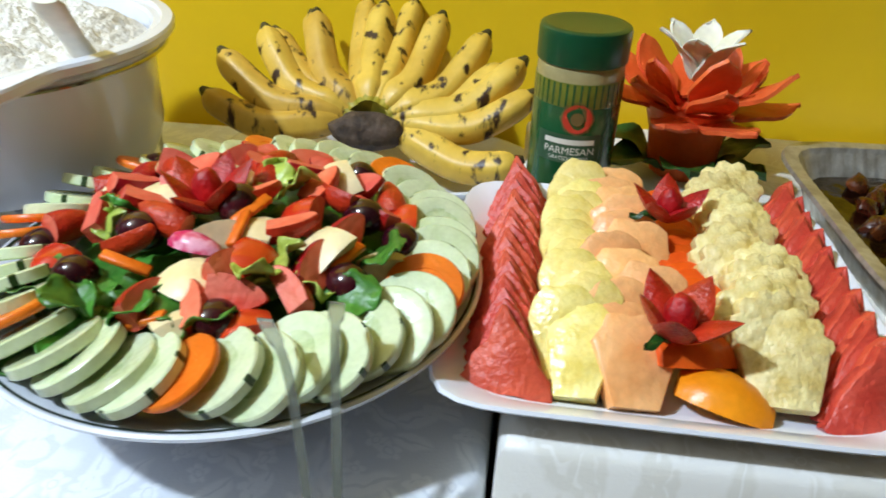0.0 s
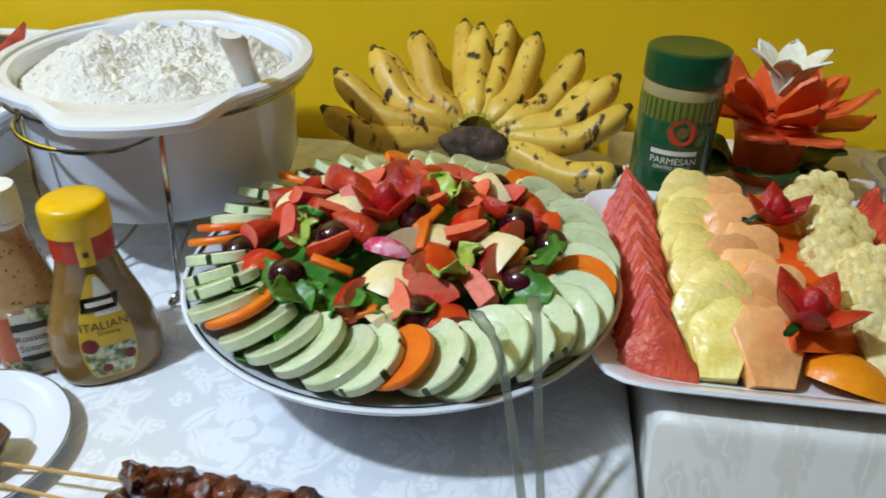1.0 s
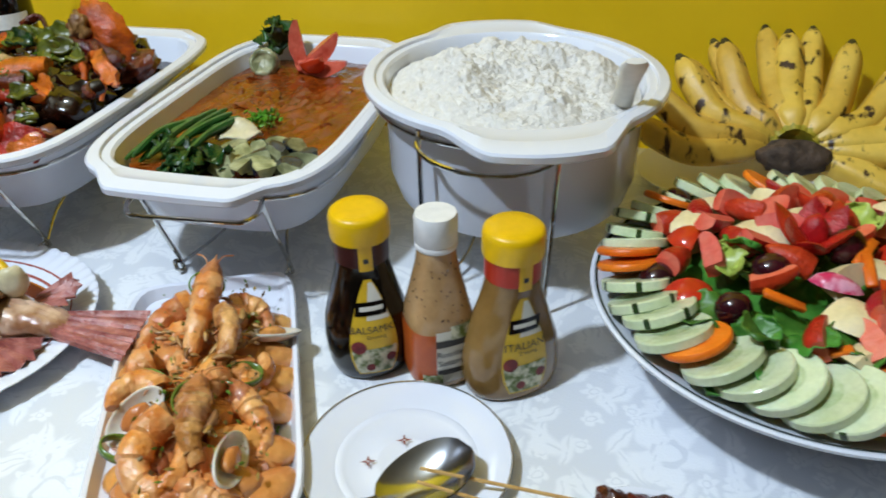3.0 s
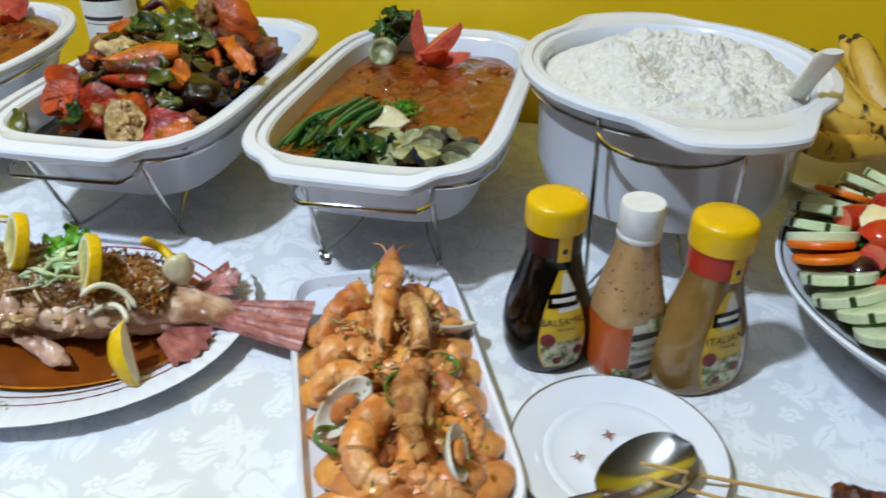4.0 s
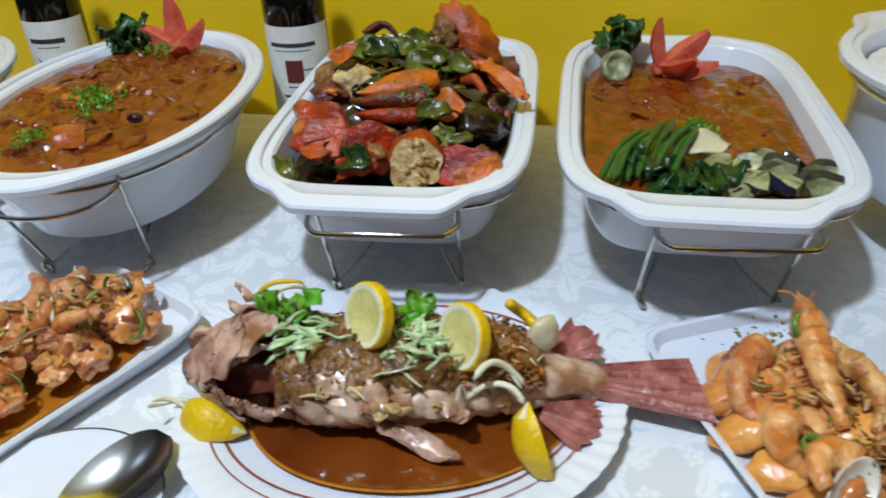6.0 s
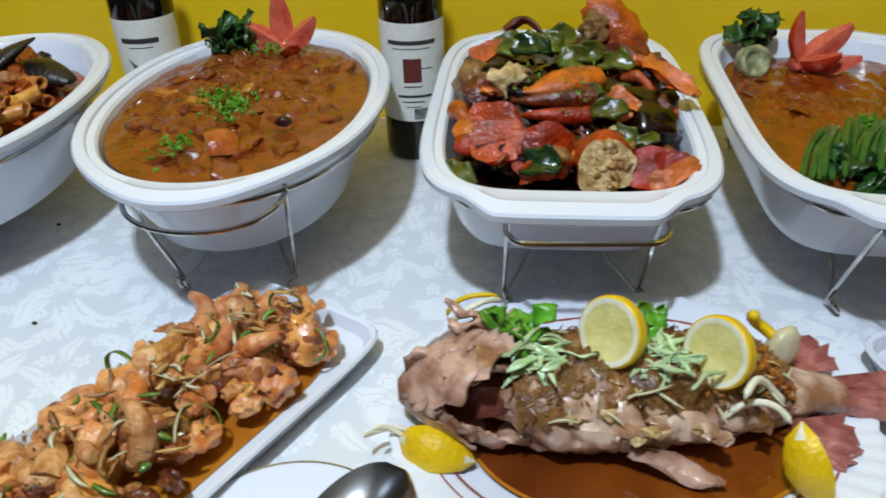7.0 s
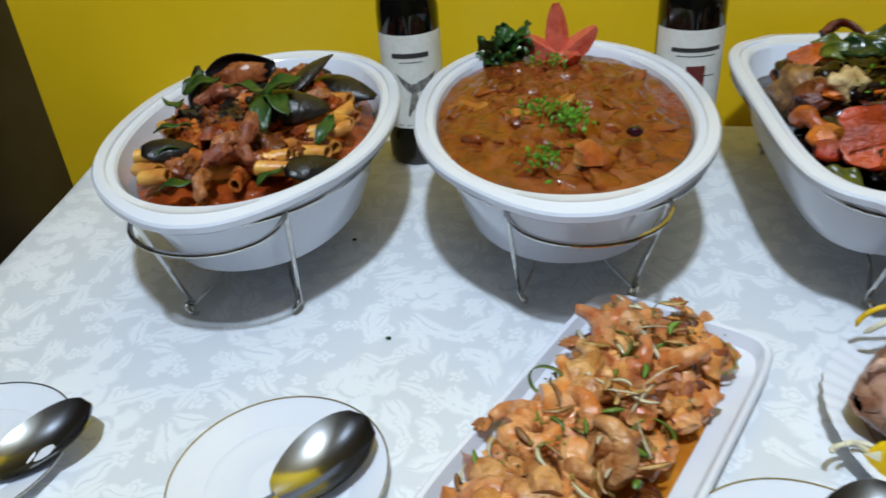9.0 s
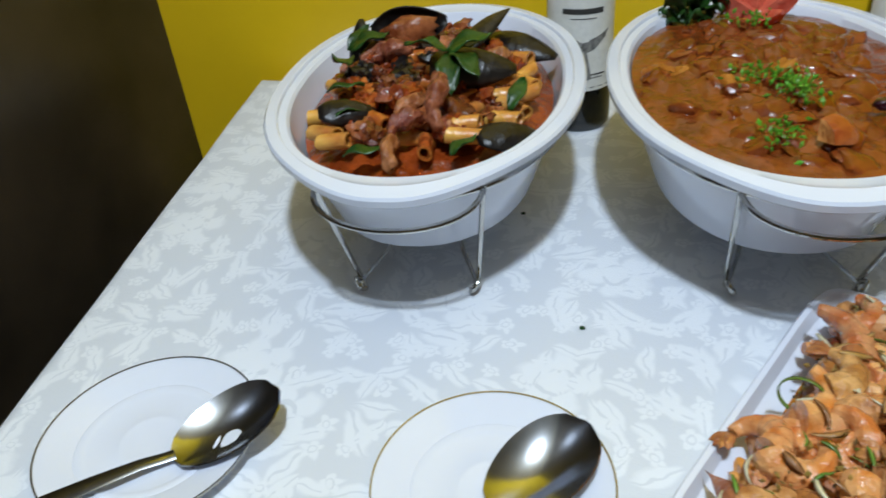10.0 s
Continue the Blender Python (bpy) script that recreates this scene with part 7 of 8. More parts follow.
def lemon_curl(turns, r, th, seed):
    """A bent strip of lemon rind."""
    pts = [(r * math.cos(turns * u), r * math.sin(turns * u), 0.012 * u * math.sin(3 * u + seed)) for u in (i / 14 for i in range(15))]
    return tube(pts, th * 0.7, 8, taper=[0.3] + [1] * 13 + [0.3])


LEM = lemon_slice()
for x, y, z, rx, ry, rz in ((-0.028, 0.0, 0.083, 66, -8, -48), (0.042, -0.016, 0.074, 68, 6, -58)):
    put("lemon_slice", LEM, fish, pose(x, y, z, rx, ry, rz), "yellow lemon slice")
WEDGE = fruit_wedge(0.058, 0.019, 100, FM["lemon"], FM["pith"], 2.0)
for p, along, skin_way in (((0.086, -0.078, 0.028), (0.25, -0.45, -0.8), (-0.6, -0.6, 0.2)), ((-0.154, -0.03, 0.016), (0.9, -0.34, -0.1), (-0.2, -0.6, 0.7))):
    ax, up = Vector(along).normalized(), Vector(skin_way)
    up = (up - ax * up.dot(ax)).normalized()
    put("lemon_wedge", WEDGE, fish, Matrix.Translation(p) @ Matrix((ax, up.cross(ax), up)).transposed().to_4x4(), "yellow lemon wedge")
for k, (x, y, z, rx, ry, rz, r, th, mat) in enumerate(((0.068, -0.056, 0.05, 30, 10, 50, 0.026, 0.0036, "pith"), (0.06, -0.06, 0.042, 20, 0, 20, 0.024, 0.0034, "pith"), (-0.186, -0.026, 0.016, 10, 0, 40, 0.02, 0.0028, "pith"), (-0.184, -0.034, 0.012, 10, 6, 20, 0.022, 0.0028, "pith"), (-0.108, 0.082, 0.028, 84, -50, 16, 0.026, 0.0034, "pith"), (-0.11, 0.084, 0.03, 84, -50, 20, 0.026, 0.003, "lemon"), (0.084, 0.004, 0.062, 40, 20, 30, 0.019, 0.0062, "lemon"))):
    put("lemon_rind", mesh_of(lemon_curl(2.0, r, th, k * 1.7)), fish, pose(x, y, z, rx, ry, rz), "curled lemon rind", FM[mat])
put("garlic_clove", mesh_of(rough_up(lump(0.014, 0.009, 0.016, 0.15, 2, 3.0), 0.001, 60)), fish, pose(0.104, 0.012, 0.05, 0, 20, 20), "pale cooked garlic clove", FM["onion"])
part("chopped_chive", scatter_bits(34, lambda r: (-0.02 + r.gauss(0, 0.02), -0.112 + r.gauss(0, 0.006), 0.009), 0.0022, 47), FM["herb"], fish, "bits of chive on the rim", kind="stuff")

# ---- prawns ----
def prawn_parts(seed, bend, L=0.05, fat=0.0112):
    n = 43
    pts, tap = [], []
    rad = L / bend
    for i in range(n):
        u = i / (n - 1)
        a = bend * u
        pts.append((rad * math.sin(a), rad * (1 - math.cos(a)), 0.006 * math.sin(2.5 * u + seed)))
        tap.append((1.05 - 0.66 * u ** 1.2) * (0.97 + 0.06 * ((u * 7.0) % 1.0)) * (1 + 0.08 * noise.noise(Vector((u * 9, seed, 0)))))
    bb = tube(pts, fat, 12, taper=tap)
    rough_up(bb, 0.0007, 90, seed)
    body = mesh_of(bb, True, 30)
    p, q = Vector(pts[-1]), Vector(pts[-2])
    d = (p - q).normalized()
    tb = bmesh.new()
    for k in (-0.5, -0.17, 0.17, 0.5):
        merge(tb, solid(leaf_bm(0.015, 0.007, 0.05, 0.15, k, 5, 3), 0.0008), Matrix.Translation(p) @ d.to_track_quat("X", "Z").to_matrix().to_4x4() @ pose(0, 0, 0, 0, 0, 60 * k))
    tail = mesh_of(tb)
    hb = lathe([(0, 0.034), (0.0012, 0.026), (0.006, 0.014), (0.0098, 0.004), (0.0102, -0.004), (0.007, -0.008), (0, -0.008)], 14)
    for v in hb.verts:
        v.co = Vector((-v.co.z - 0.004, v.co.x * 0.9 + 0.15 * max(0.0, v.co.z - 0.01), v.co.y))
    head = mesh_of(rough_up(hb, 0.0008, 160, seed))
    body.materials.append(FM["prawn"])
    tail.materials.append(FM["prawn_head"])
    head.materials.append(FM["prawn_head"])
    return body, tail, head


PRAWNS = [prawn_parts(s, b) for s, b in ((0.4, 2.9), (1.9, 2.3), (3.1, 3.3), (4.2, 1.6))]
FATS = [prawn_parts(s, b, 0.046, 0.0125) for s, b in ((7.4, 2.9), (8.9, 2.2), (9.7, 3.4))]
PALES = []
for body, tail, head in [prawn_parts(s, b) for s, b in ((5.4, 3.2), (6.9, 2.4))]:
    body.materials[0] = FM["prawn_pale"]
    PALES.append((body, tail, head))


def prawn(parent_m, x, y, z, rx, ry, rz, which, with_head, label, group, bare=False):
    t = new("prawn")
    t.empty_display_size = 0.01
    t.matrix_basis = parent_m @ pose(x, y, z, rx, ry, rz)
    tagged(t, label, "prawn", group)
    body, tail, head = which
    part("body", body, None, t)
    if not bare:
        part("tail", tail, None, t)
    if with_head:
        part("head", head, None, t)
    return t


def heap(cx, cy, hx, hy, base, top, p=1.5):
    def z(x, y):
        return base + top * max(0.0, 1 - (abs(x - cx) / hx) ** 2) * max(0.15, 1 - (abs(y - cy) / hy) ** 4)
    return z


def prawn_along(m, pts, fat, label, group, head=True, fan=True, mat="prawn"):
    """A prawn laid along a line from its head end to its tail: banded body, fan of tail plates, spiked head with feelers."""
    t = new("prawn")
    t.empty_display_size = 0.01
    t.matrix_basis = m @ Matrix.Translation(pts[0])
    tagged(t, label, "prawn", group)
    path = [p - Vector(pts[0]) for p in smooth_path(pts, 9)]
    n = len(path)
    tap = [(1.0 - 0.6 * (i / (n - 1)) ** 1.4) * (0.9 + 0.17 * ((6.0 * i / (n - 1)) % 1.0)) for i in range(n)]
    part("body", rough_up(tube(path, fat, 16, taper=tap), 0.0016, 90, fat * 900), FM[mat], t, angle=30)
    d = (path[-1] - path[-2]).normalized()
    if fan:
        tb = bmesh.new()
        for k in (-0.55, -0.2, 0.2, 0.55):
            merge(tb, solid(leaf_bm(1.3 * fat, 0.6 * fat, 0.05, 0.12, k, 6, 3), 0.0008), Matrix.Translation(path[-1]) @ d.to_track_quat("X", "Z").to_matrix().to_4x4() @ pose(0, 0, 0, 0, 0, 55 * k))
        part("tail", tb, FM["prawn_head"], t)
    if head:
        e = (path[0] - path[1]).normalized()
        q = Matrix.Translation(path[0]) @ e.to_track_quat("X", "Z").to_matrix().to_4x4()
        hb = lathe([(0, 0.026), (0.0014, 0.02), (fat * 0.6, 0.012), (fat * 0.95, 0.002), (fat * 0.9, -0.005), (0, -0.006)], 14)
        for v in hb.verts:
            v.co = Vector((v.co.z, v.co.x * 0.85, v.co.y))
        hb.transform(q)
        part("head", rough_up(hb, 0.0008, 140, fat * 500), FM["prawn_head"], t)
        for k in (-1, 1):
            feeler = [q @ Vector(p) for p in smooth_path([(0.01, 0.003 * k, 0.003), (0.018, 0.008 * k, 0.006), (0.022, 0.016 * k, 0.003)], 4)]
            part("feeler", tube(feeler, 0.0007, 5), FM["prawn_head"], t)
    inner = []
    for i in range(n // 5, n - 4, max(2, n // 9)):
        b = (path[i + 1] - path[i - 1]).normalized().cross(Vector((0, 0, 1)))
        inner.append([path[i] + b * fat * 0.6 * tap[i] - Vector((0, 0, fat * 0.5)), path[i] + b * fat * 1.35 * tap[i] - Vector((0, 0, fat * 0.9))])
    for a, b in inner:
        part("swimming_leg", tube([a, b], 0.0011, 5), FM["prawn_head"], t)
    return t


m1 = pose(P1[0], P1[1], T + 0.006, 0, 0, P1[2])
h1 = heap(0.0, -0.03, 0.064, 0.15, 0.008, 0.03)
part("glaze", surface(0.05, 0.118, 3, 0.0012, 0.0006, 50, 2.0), FM["prawn"], thing("sauce_pool", "thin orange sauce under the prawns", "sauce", P1[0], P1[1], T + 0.006, P1[2]))
base1 = thing("mussel_heap", "rows of shelled orange mussels under the prawns", "seafood", P1[0], P1[1], T + 0.006, P1[2])
rp = random.Random(77)
for side in (-1, 1):
    for i in range(6):
        y = 0.064 - 0.037 * i + rp.uniform(-0.004, 0.004)
        for x, z, k in ((0.048, 0.012, 1.1), (0.03, 0.022, 1.0)):
            ob = part("shelled_mussel", lump(0.0235 * k * rp.uniform(0.88, 1.08), 0.015 * k, 0.0115, 0.16, 1.5, rp.uniform(0, 40), 3), FM["mussel_meat"], base1)
            ob.matrix_basis = pose(side * x + rp.uniform(-0.004, 0.004), y + rp.uniform(-0.006, 0.006), z, rp.uniform(-15, 15), side * rp.uniform(5, 26), side * rp.uniform(-5, 40))
chunks(base1, "shelled_mussel", 22, in_rect(-0.03, 0.03, -0.13, 0.085), lambda x, y: h1(x, y) - 0.01, 0.018, ["mussel_meat", "prawn", "prawn_head"], 91, 0.65, 3, 0.25)
BIG = "large orange glazed prawn on top of the heap"
for x, y, z, rz in ((0.03, 0.06, 0.028, 40), (-0.03, 0.02, 0.032, 200), (0.034, -0.006, 0.032, 300), (-0.02, -0.03, 0.036, 120), (0.016, -0.036, 0.038, 20), (-0.034, -0.12, 0.024, 250), (0.022, -0.094, 0.03, 160), (0.034, -0.128, 0.022, 80), (0.0, 0.08, 0.026, 10)):
    prawn(m1, x - 0.008, y - 0.008, z, rp.uniform(-30, 30), rp.uniform(-14, 14), rz, rp.choice(FATS), False, "peeled orange glazed prawn in a heap", "prawns with rings", True)
for pts, fat, hd, fan, kind in (
    (((0.011, 0.064, 0.07), (0.005, 0.042, 0.06), (-0.002, 0.018, 0.05), (-0.007, -0.01, 0.038)), 0.013, True, False, "prawn"),
    (((0.02, 0.034, 0.056), (0.026, 0.014, 0.054), (0.022, -0.008, 0.046), (0.01, -0.018, 0.038)), 0.0105, False, False, "prawn_pale"),
    (((-0.01, 0.076, 0.04), (-0.03, 0.066, 0.036), (-0.046, 0.046, 0.028), (-0.046, 0.026, 0.024)), 0.0135, False, False, "prawn"),
    (((0.022, 0.064, 0.04), (0.036, 0.068, 0.036), (0.05, 0.06, 0.028), (0.054, 0.046, 0.022)), 0.011, False, False, "prawn"),
    (((-0.014, -0.072, 0.05), (-0.03, -0.088, 0.044), (-0.034, -0.108, 0.036), (-0.02, -0.122, 0.032), (-0.006, -0.116, 0.036), (-0.002, -0.094, 0.042)), 0.0135, False, False, "prawn"),
    (((0.006, -0.06, 0.054), (0.004, -0.076, 0.052), (0.002, -0.094, 0.046), (0.008, -0.11, 0.036)), 0.0135, True, False, "prawn_pale"),
    (((0.036, -0.05, 0.036), (0.044, -0.064, 0.03), (0.05, -0.08, 0.022), (0.046, -0.096, 0.018)), 0.0115, True, True, "prawn"),
    (((0.0, -0.12, 0.03), (0.016, -0.134, 0.026), (0.034, -0.136, 0.02)), 0.0115, False, True, "prawn")):
    prawn_along(m1, pts, fat, BIG, "prawns with rings", hd, fan, kind)


def ring_bm(r, th, tall, open_=False):
    bm = bmesh.new()
    n = 26
    rows = []
    for a, b in ((r, -tall), (r + th, -tall), (r + th, tall), (r, tall)):
        rows.append([(a * math.cos(math.tau * i / n), 0.8 * a * math.sin(math.tau * i / n), b) for i in range(n)])
    return loft(rows + rows[:1], False, False, bm)


RINGS = [mesh_of(ring_bm(0.0158, 0.0016, 0.0026)), mesh_of(ring_bm(0.0135, 0.0013, 0.0022))]
for me in RINGS:
    me.materials.append(FM["leek"])
top1 = thing("leek_garnish", "green leek rings and half shells on the prawns", "garnish", P1[0], P1[1], T + 0.006, P1[2])
for x, y, z, rx, ry in ((-0.033, -0.026, 0.038, 10, -14), (0.035, -0.029, 0.04, 6, 16), (0.003, -0.064, 0.054, -8, -6), (-0.047, -0.077, 0.028, 10, -30), (0.008, 0.058, 0.068, 50, 20)):
    put("leek_ring", RINGS[0] if z < 0.06 else RINGS[1], top1, pose(x, y, z, rx, ry, R.uniform(0, 180)))
HALF = lathe([(0, -0.006), (0.006, -0.0052), (0.0105, -0.001), (0.0112, 0.001), (0.0105, 0.0012), (0.0095, 0.0), (0.005, -0.0038), (0, -0.0044)], 28)
for v in HALF.verts:
    v.co = Vector((v.co.x * 1.9, v.co.y, v.co.z)) * 1.25
HALF = mesh_of(HALF)
HALF.materials.append(FM["mussel_green"])
MEAT = mesh_of(lump(0.0125, 0.0068, 0.0052, 0.15, 1.5, 2.0, 3))
MEAT.materials.append(FM["mussel_meat"])
for x, y, rx, ry, rz in ((-0.04, -0.056, 35, -30, 30), (0.056, 0.036, -20, 20, 20), (0.03, -0.114, 60, 10, 75)):
    half = put("mussel_shell", HALF, top1, pose(x, y, h1(x, y) + 0.012, rx, ry, rz), "white half shell with orange mussel")
    put("mussel", MEAT, half, pose(0, 0, 0.0005))
part("fried_onion", strip_mesh(60, lambda r: (lambda x, y: (x, y, h1(x, y) + 0.012 + r.uniform(-0.004, 0.004)))(r.uniform(-0.04, 0.045), r.uniform(-0.12, 0.07)), 0.014, 0.003, 58, 0.8, 0.6), FM["onion_brown"], top1, "brown cooked onion shreds", kind="stuff")
part("chopped_leek", scatter_bits(90, lambda r: (lambda x, y: (x, y, h1(x, y) + 0.012 + r.uniform(-0.004, 0.006)))(r.uniform(-0.045, 0.055), r.uniform(-0.13, 0.12)), 0.0026, 29), FM["leek"], top1, "chopped green leek", kind="stuff")
part("cooked_onion", scatter_bits(120, lambda r: (lambda x, y: (x, y, h1(x, y) + 0.012 + r.uniform(-0.004, 0.005)))(r.uniform(-0.045, 0.05), r.uniform(-0.13, 0.11)), 0.003, 31), FM["mush"], top1, "bits of cooked onion and garlic", kind="stuff")
part("fallen_leek", scatter_bits(26, lambda r: (r.choice((-1, 1)) * r.uniform(0.052, 0.062), r.uniform(-0.13, 0.13), 0.0015), 0.0022, 30), FM["leek"], top1, "bits of leek on the plate", kind="stuff")

m2 = pose(P2[0], P2[1], T + 0.006, 0, 0, P2[2])
h2 = heap(0.0, 0.0, 0.066, 0.16, 0.008, 0.03)
part("glaze", surface(0.056, 0.125, 4, 0.0012, 0.0006, 50, 6.0), FM["oil"], thing("sauce_pool", "thin yellow oil under the prawns", "sauce", P2[0], P2[1], T + 0.006, P2[2]))
base2 = thing("prawn_heap", "heap of shelled seafood under the prawns", "seafood", P2[0], P2[1], T + 0.006, P2[2])
chunks(base2, "seafood_chunk", 90, in_rect(-0.05, 0.052, -0.135, 0.115), lambda x, y: h2(x, y) - 0.004, 0.0135, ["prawn_head", "mussel_meat", "prawn", "prawn_head", "ginger", "meat"], 93, 0.75, 3, 0.5)
for i in range(34):
    x, y = rp.uniform(-0.038, 0.036), rp.uniform(-0.13, 0.1)
    prawn(m2, x - 0.01, y - 0.008, h2(x, y) + rp.uniform(-0.006, 0.008), rp.uniform(-60, 60), rp.uniform(-25, 20), rp.uniform(0, 360), rp.choice(PRAWNS + PALES), i % 4 == 0, "brown-orange fried prawn with onions on a long white plate", "prawns with onions", i % 3 > 0)
for x, y, z, rz in ((0.02, 0.128, 0.03, 60), (-0.04, -0.082, 0.03, 110), (-0.048, 0.05, 0.03, 150)):
    prawn_along(m2, [(x - 0.02 * math.cos(radians(rz)), y - 0.02 * math.sin(radians(rz)), z - 0.012), (x - 0.008 * math.cos(radians(rz)), y - 0.008 * math.sin(radians(rz)), z - 0.003), (x, y, z)], 0.008, "small fried prawn with its red tail fan up", "prawns with onions", False)
top2 = thing("onion_garnish", "leek rings and onion shreds on the prawns", "garnish", P2[0], P2[1], T + 0.006, P2[2])
on2 = lambda r: (lambda x, y: (x, y, h2(x, y) + 0.013 + r.uniform(-0.006, 0.006)))(r.uniform(-0.052, 0.05), r.uniform(-0.14, 0.115))
part("chopped_leek", scatter_bits(170, on2, 0.0028, 57), FM["mush"], top2, "chopped cooked leek", kind="stuff")
part("shredded_onion", strip_mesh(36, on2, 0.024, 0.002, 51, 0.7, 0.4), FM["onion"], top2, "pale onion shreds", kind="stuff")
part("fried_onion", strip_mesh(36, on2, 0.018, 0.0026, 52, 0.8, 0.4), FM["onion_brown"], top2, "brown fried onion shreds", kind="stuff")
part("shredded_leek", strip_mesh(24, on2, 0.014, 0.0026, 53, 0.9, 0.3), FM["leek"], top2, "green leek shreds", kind="stuff")
CURL = mesh_of(ring_bm(0.0145, 0.0009, 0.002))
CURL.materials.append(FM["leek"])
for x, y, z, rx in ((-0.043, -0.009, 0.04, 74), (0.044, 0.096, 0.026, 50), (0.036, -0.009, 0.028, 40), (-0.02, 0.05, 0.042, 30), (0.02, 0.06, 0.04, 24), (-0.03, -0.1, 0.034, 34), (0.0, 0.115, 0.034, 50)):
    put("leek_ring", CURL, top2, pose(x, y, z, rx, R.uniform(-20, 20), R.uniform(-30, 30)))

# ---- dressing bottles ----
M["cap_yellow"] = material("yellow_cap", "#e8bb08", 0.35, "#dfb004", 20, coat=0.2)
M["cap_white"] = material("white_cap", "#e6e6e6", 0.35, "#dadada", 20)
M["balsamic"] = material("balsamic_bottle", "#0a0706", 0.14, "#060404", 20, coat=0.15)
M["italian"] = material("italian_dressing", "#8a6a3a", 0.14, "#7a5a2c", 30, coat=0.6)
M["sesame_top"] = material("sesame_dressing", "#b89468", 0.16, "#a88256", 40, coat=0.6)
M["sesame_low"] = material("orange_label", "#b5541c", 0.3, "#a84a16", 30, coat=0.3)
M["speck"] = material("dark_specks", "#4a3018", 0.4)
M["label_yellow"] = material("yellow_label", "#d8b22a", 0.4, "#d0a820", 30, coat=0.2)
M["label_white"] = material("white_label_part", "#dedbd0", 0.4, "#d2cfc2", 30)
M["band_red"] = material("red_band", "#b5301c", 0.35, "#a82814", 30)
M["band_plum"] = material("plum_band", "#3c141a", 0.35, "#301014", 30)
M["veg"] = material("printed_vegetables", "#5a6a2a", 0.4, "#d8d4b8", 160, lo=0.4, hi=0.6)
M["veg_red"] = material("printed_tomato", "#8a2a2a", 0.4, "#5c141c", 120)


class Shape:
    """The outline of a flattened bottle: rows of height, half width, half depth."""

    def __init__(self, rows, p=2.3):
        self.rows, self.p = rows, p

    def size(self, z):
        rows = self.rows
        for (z0, a0, b0), (z1, a1, b1) in zip(rows, rows[1:]):
            if z0 <= z <= z1:
                t = (z - z0) / (z1 - z0)
                return a0 + (a1 - a0) * t, b0 + (b1 - b0) * t
        return rows[-1][1:]

    def mesh(self):
        rings = []
        zs = [self.rows[0][0] + (self.rows[-1][0] - self.rows[0][0]) * i / 40 for i in range(41)]
        for z in zs:
            a, b = self.size(z)
            rings.append(oval(a, b, z, self.p, 48))
        return loft([oval(self.rows[0][1] * 0.85, self.rows[0][2] * 0.85, 0.0008, self.p, 48)] + rings, True, True)

    def front(self, x, z, lift):
        a, b = self.size(z)
        k = min(0.98, abs(x) / a)
        return Vector((x, -b * (1 - k ** self.p) ** (1 / self.p) - lift, z))

    def patch(self, z0, z1, left, right, lift=0.0004, nu=14, nv=18):
        """Print on the front: left(v) and right(v) give its edges for v from 0 to 1."""
        bm = bmesh.new()
        grid = []
        for j in range(nv + 1):
            v = j / nv
            z = z0 + (z1 - z0) * v
            grid.append([bm.verts.new(self.front(left(v) + (right(v) - left(v)) * i / nu, z, lift)) for i in range(nu + 1)])
        for j in range(nv):
            for i in range(nu):
                bm.faces.new((grid[j][i], grid[j][i + 1], grid[j + 1][i + 1], grid[j + 1][i]))
        return bm

    def words(self, text, size, x, z, mat, lift=0.001):
        me = text_mesh(text, size, mat)
        for v in me.vertices:
            v.co = self.front(x + v.co.x, z + v.co.y, lift)
        return me


FLASK = Shape([(0, 0.029, 0.019), (0.003, 0.032, 0.0215), (0.012, 0.0345, 0.0225), (0.03, 0.0352, 0.0225), (0.045, 0.0335, 0.022), (0.06, 0.0295, 0.0208), (0.075, 0.025, 0.0192), (0.088, 0.0215, 0.0186), (0.097, 0.0198, 0.0184), (0.112, 0.0194, 0.0184)])
WIDE_FLASK = Shape([(z, a * (1 + 0.14 * max(0.0, 1 - z / 0.085)), b * (1 + 0.28 * max(0.0, 1 - z / 0.085))) for z, a, b in FLASK.rows])
ROUND_FLASK = Shape([(z, a * (1 - 0.05 * max(0.0, 1 - z / 0.085)), a * (0.95 if z < 0.08 else 0.93)) for z, a, b in FLASK.rows])


def drop(v, w=0.0215):
    """Half width of a drop-shaped label."""
    return w * math.sin(math.pi * min(1.0, 0.1 + 0.9 * v ** 1.0 * 0.98)) ** 0.55 * (1.06 - 0.62 * v) + 0.0006


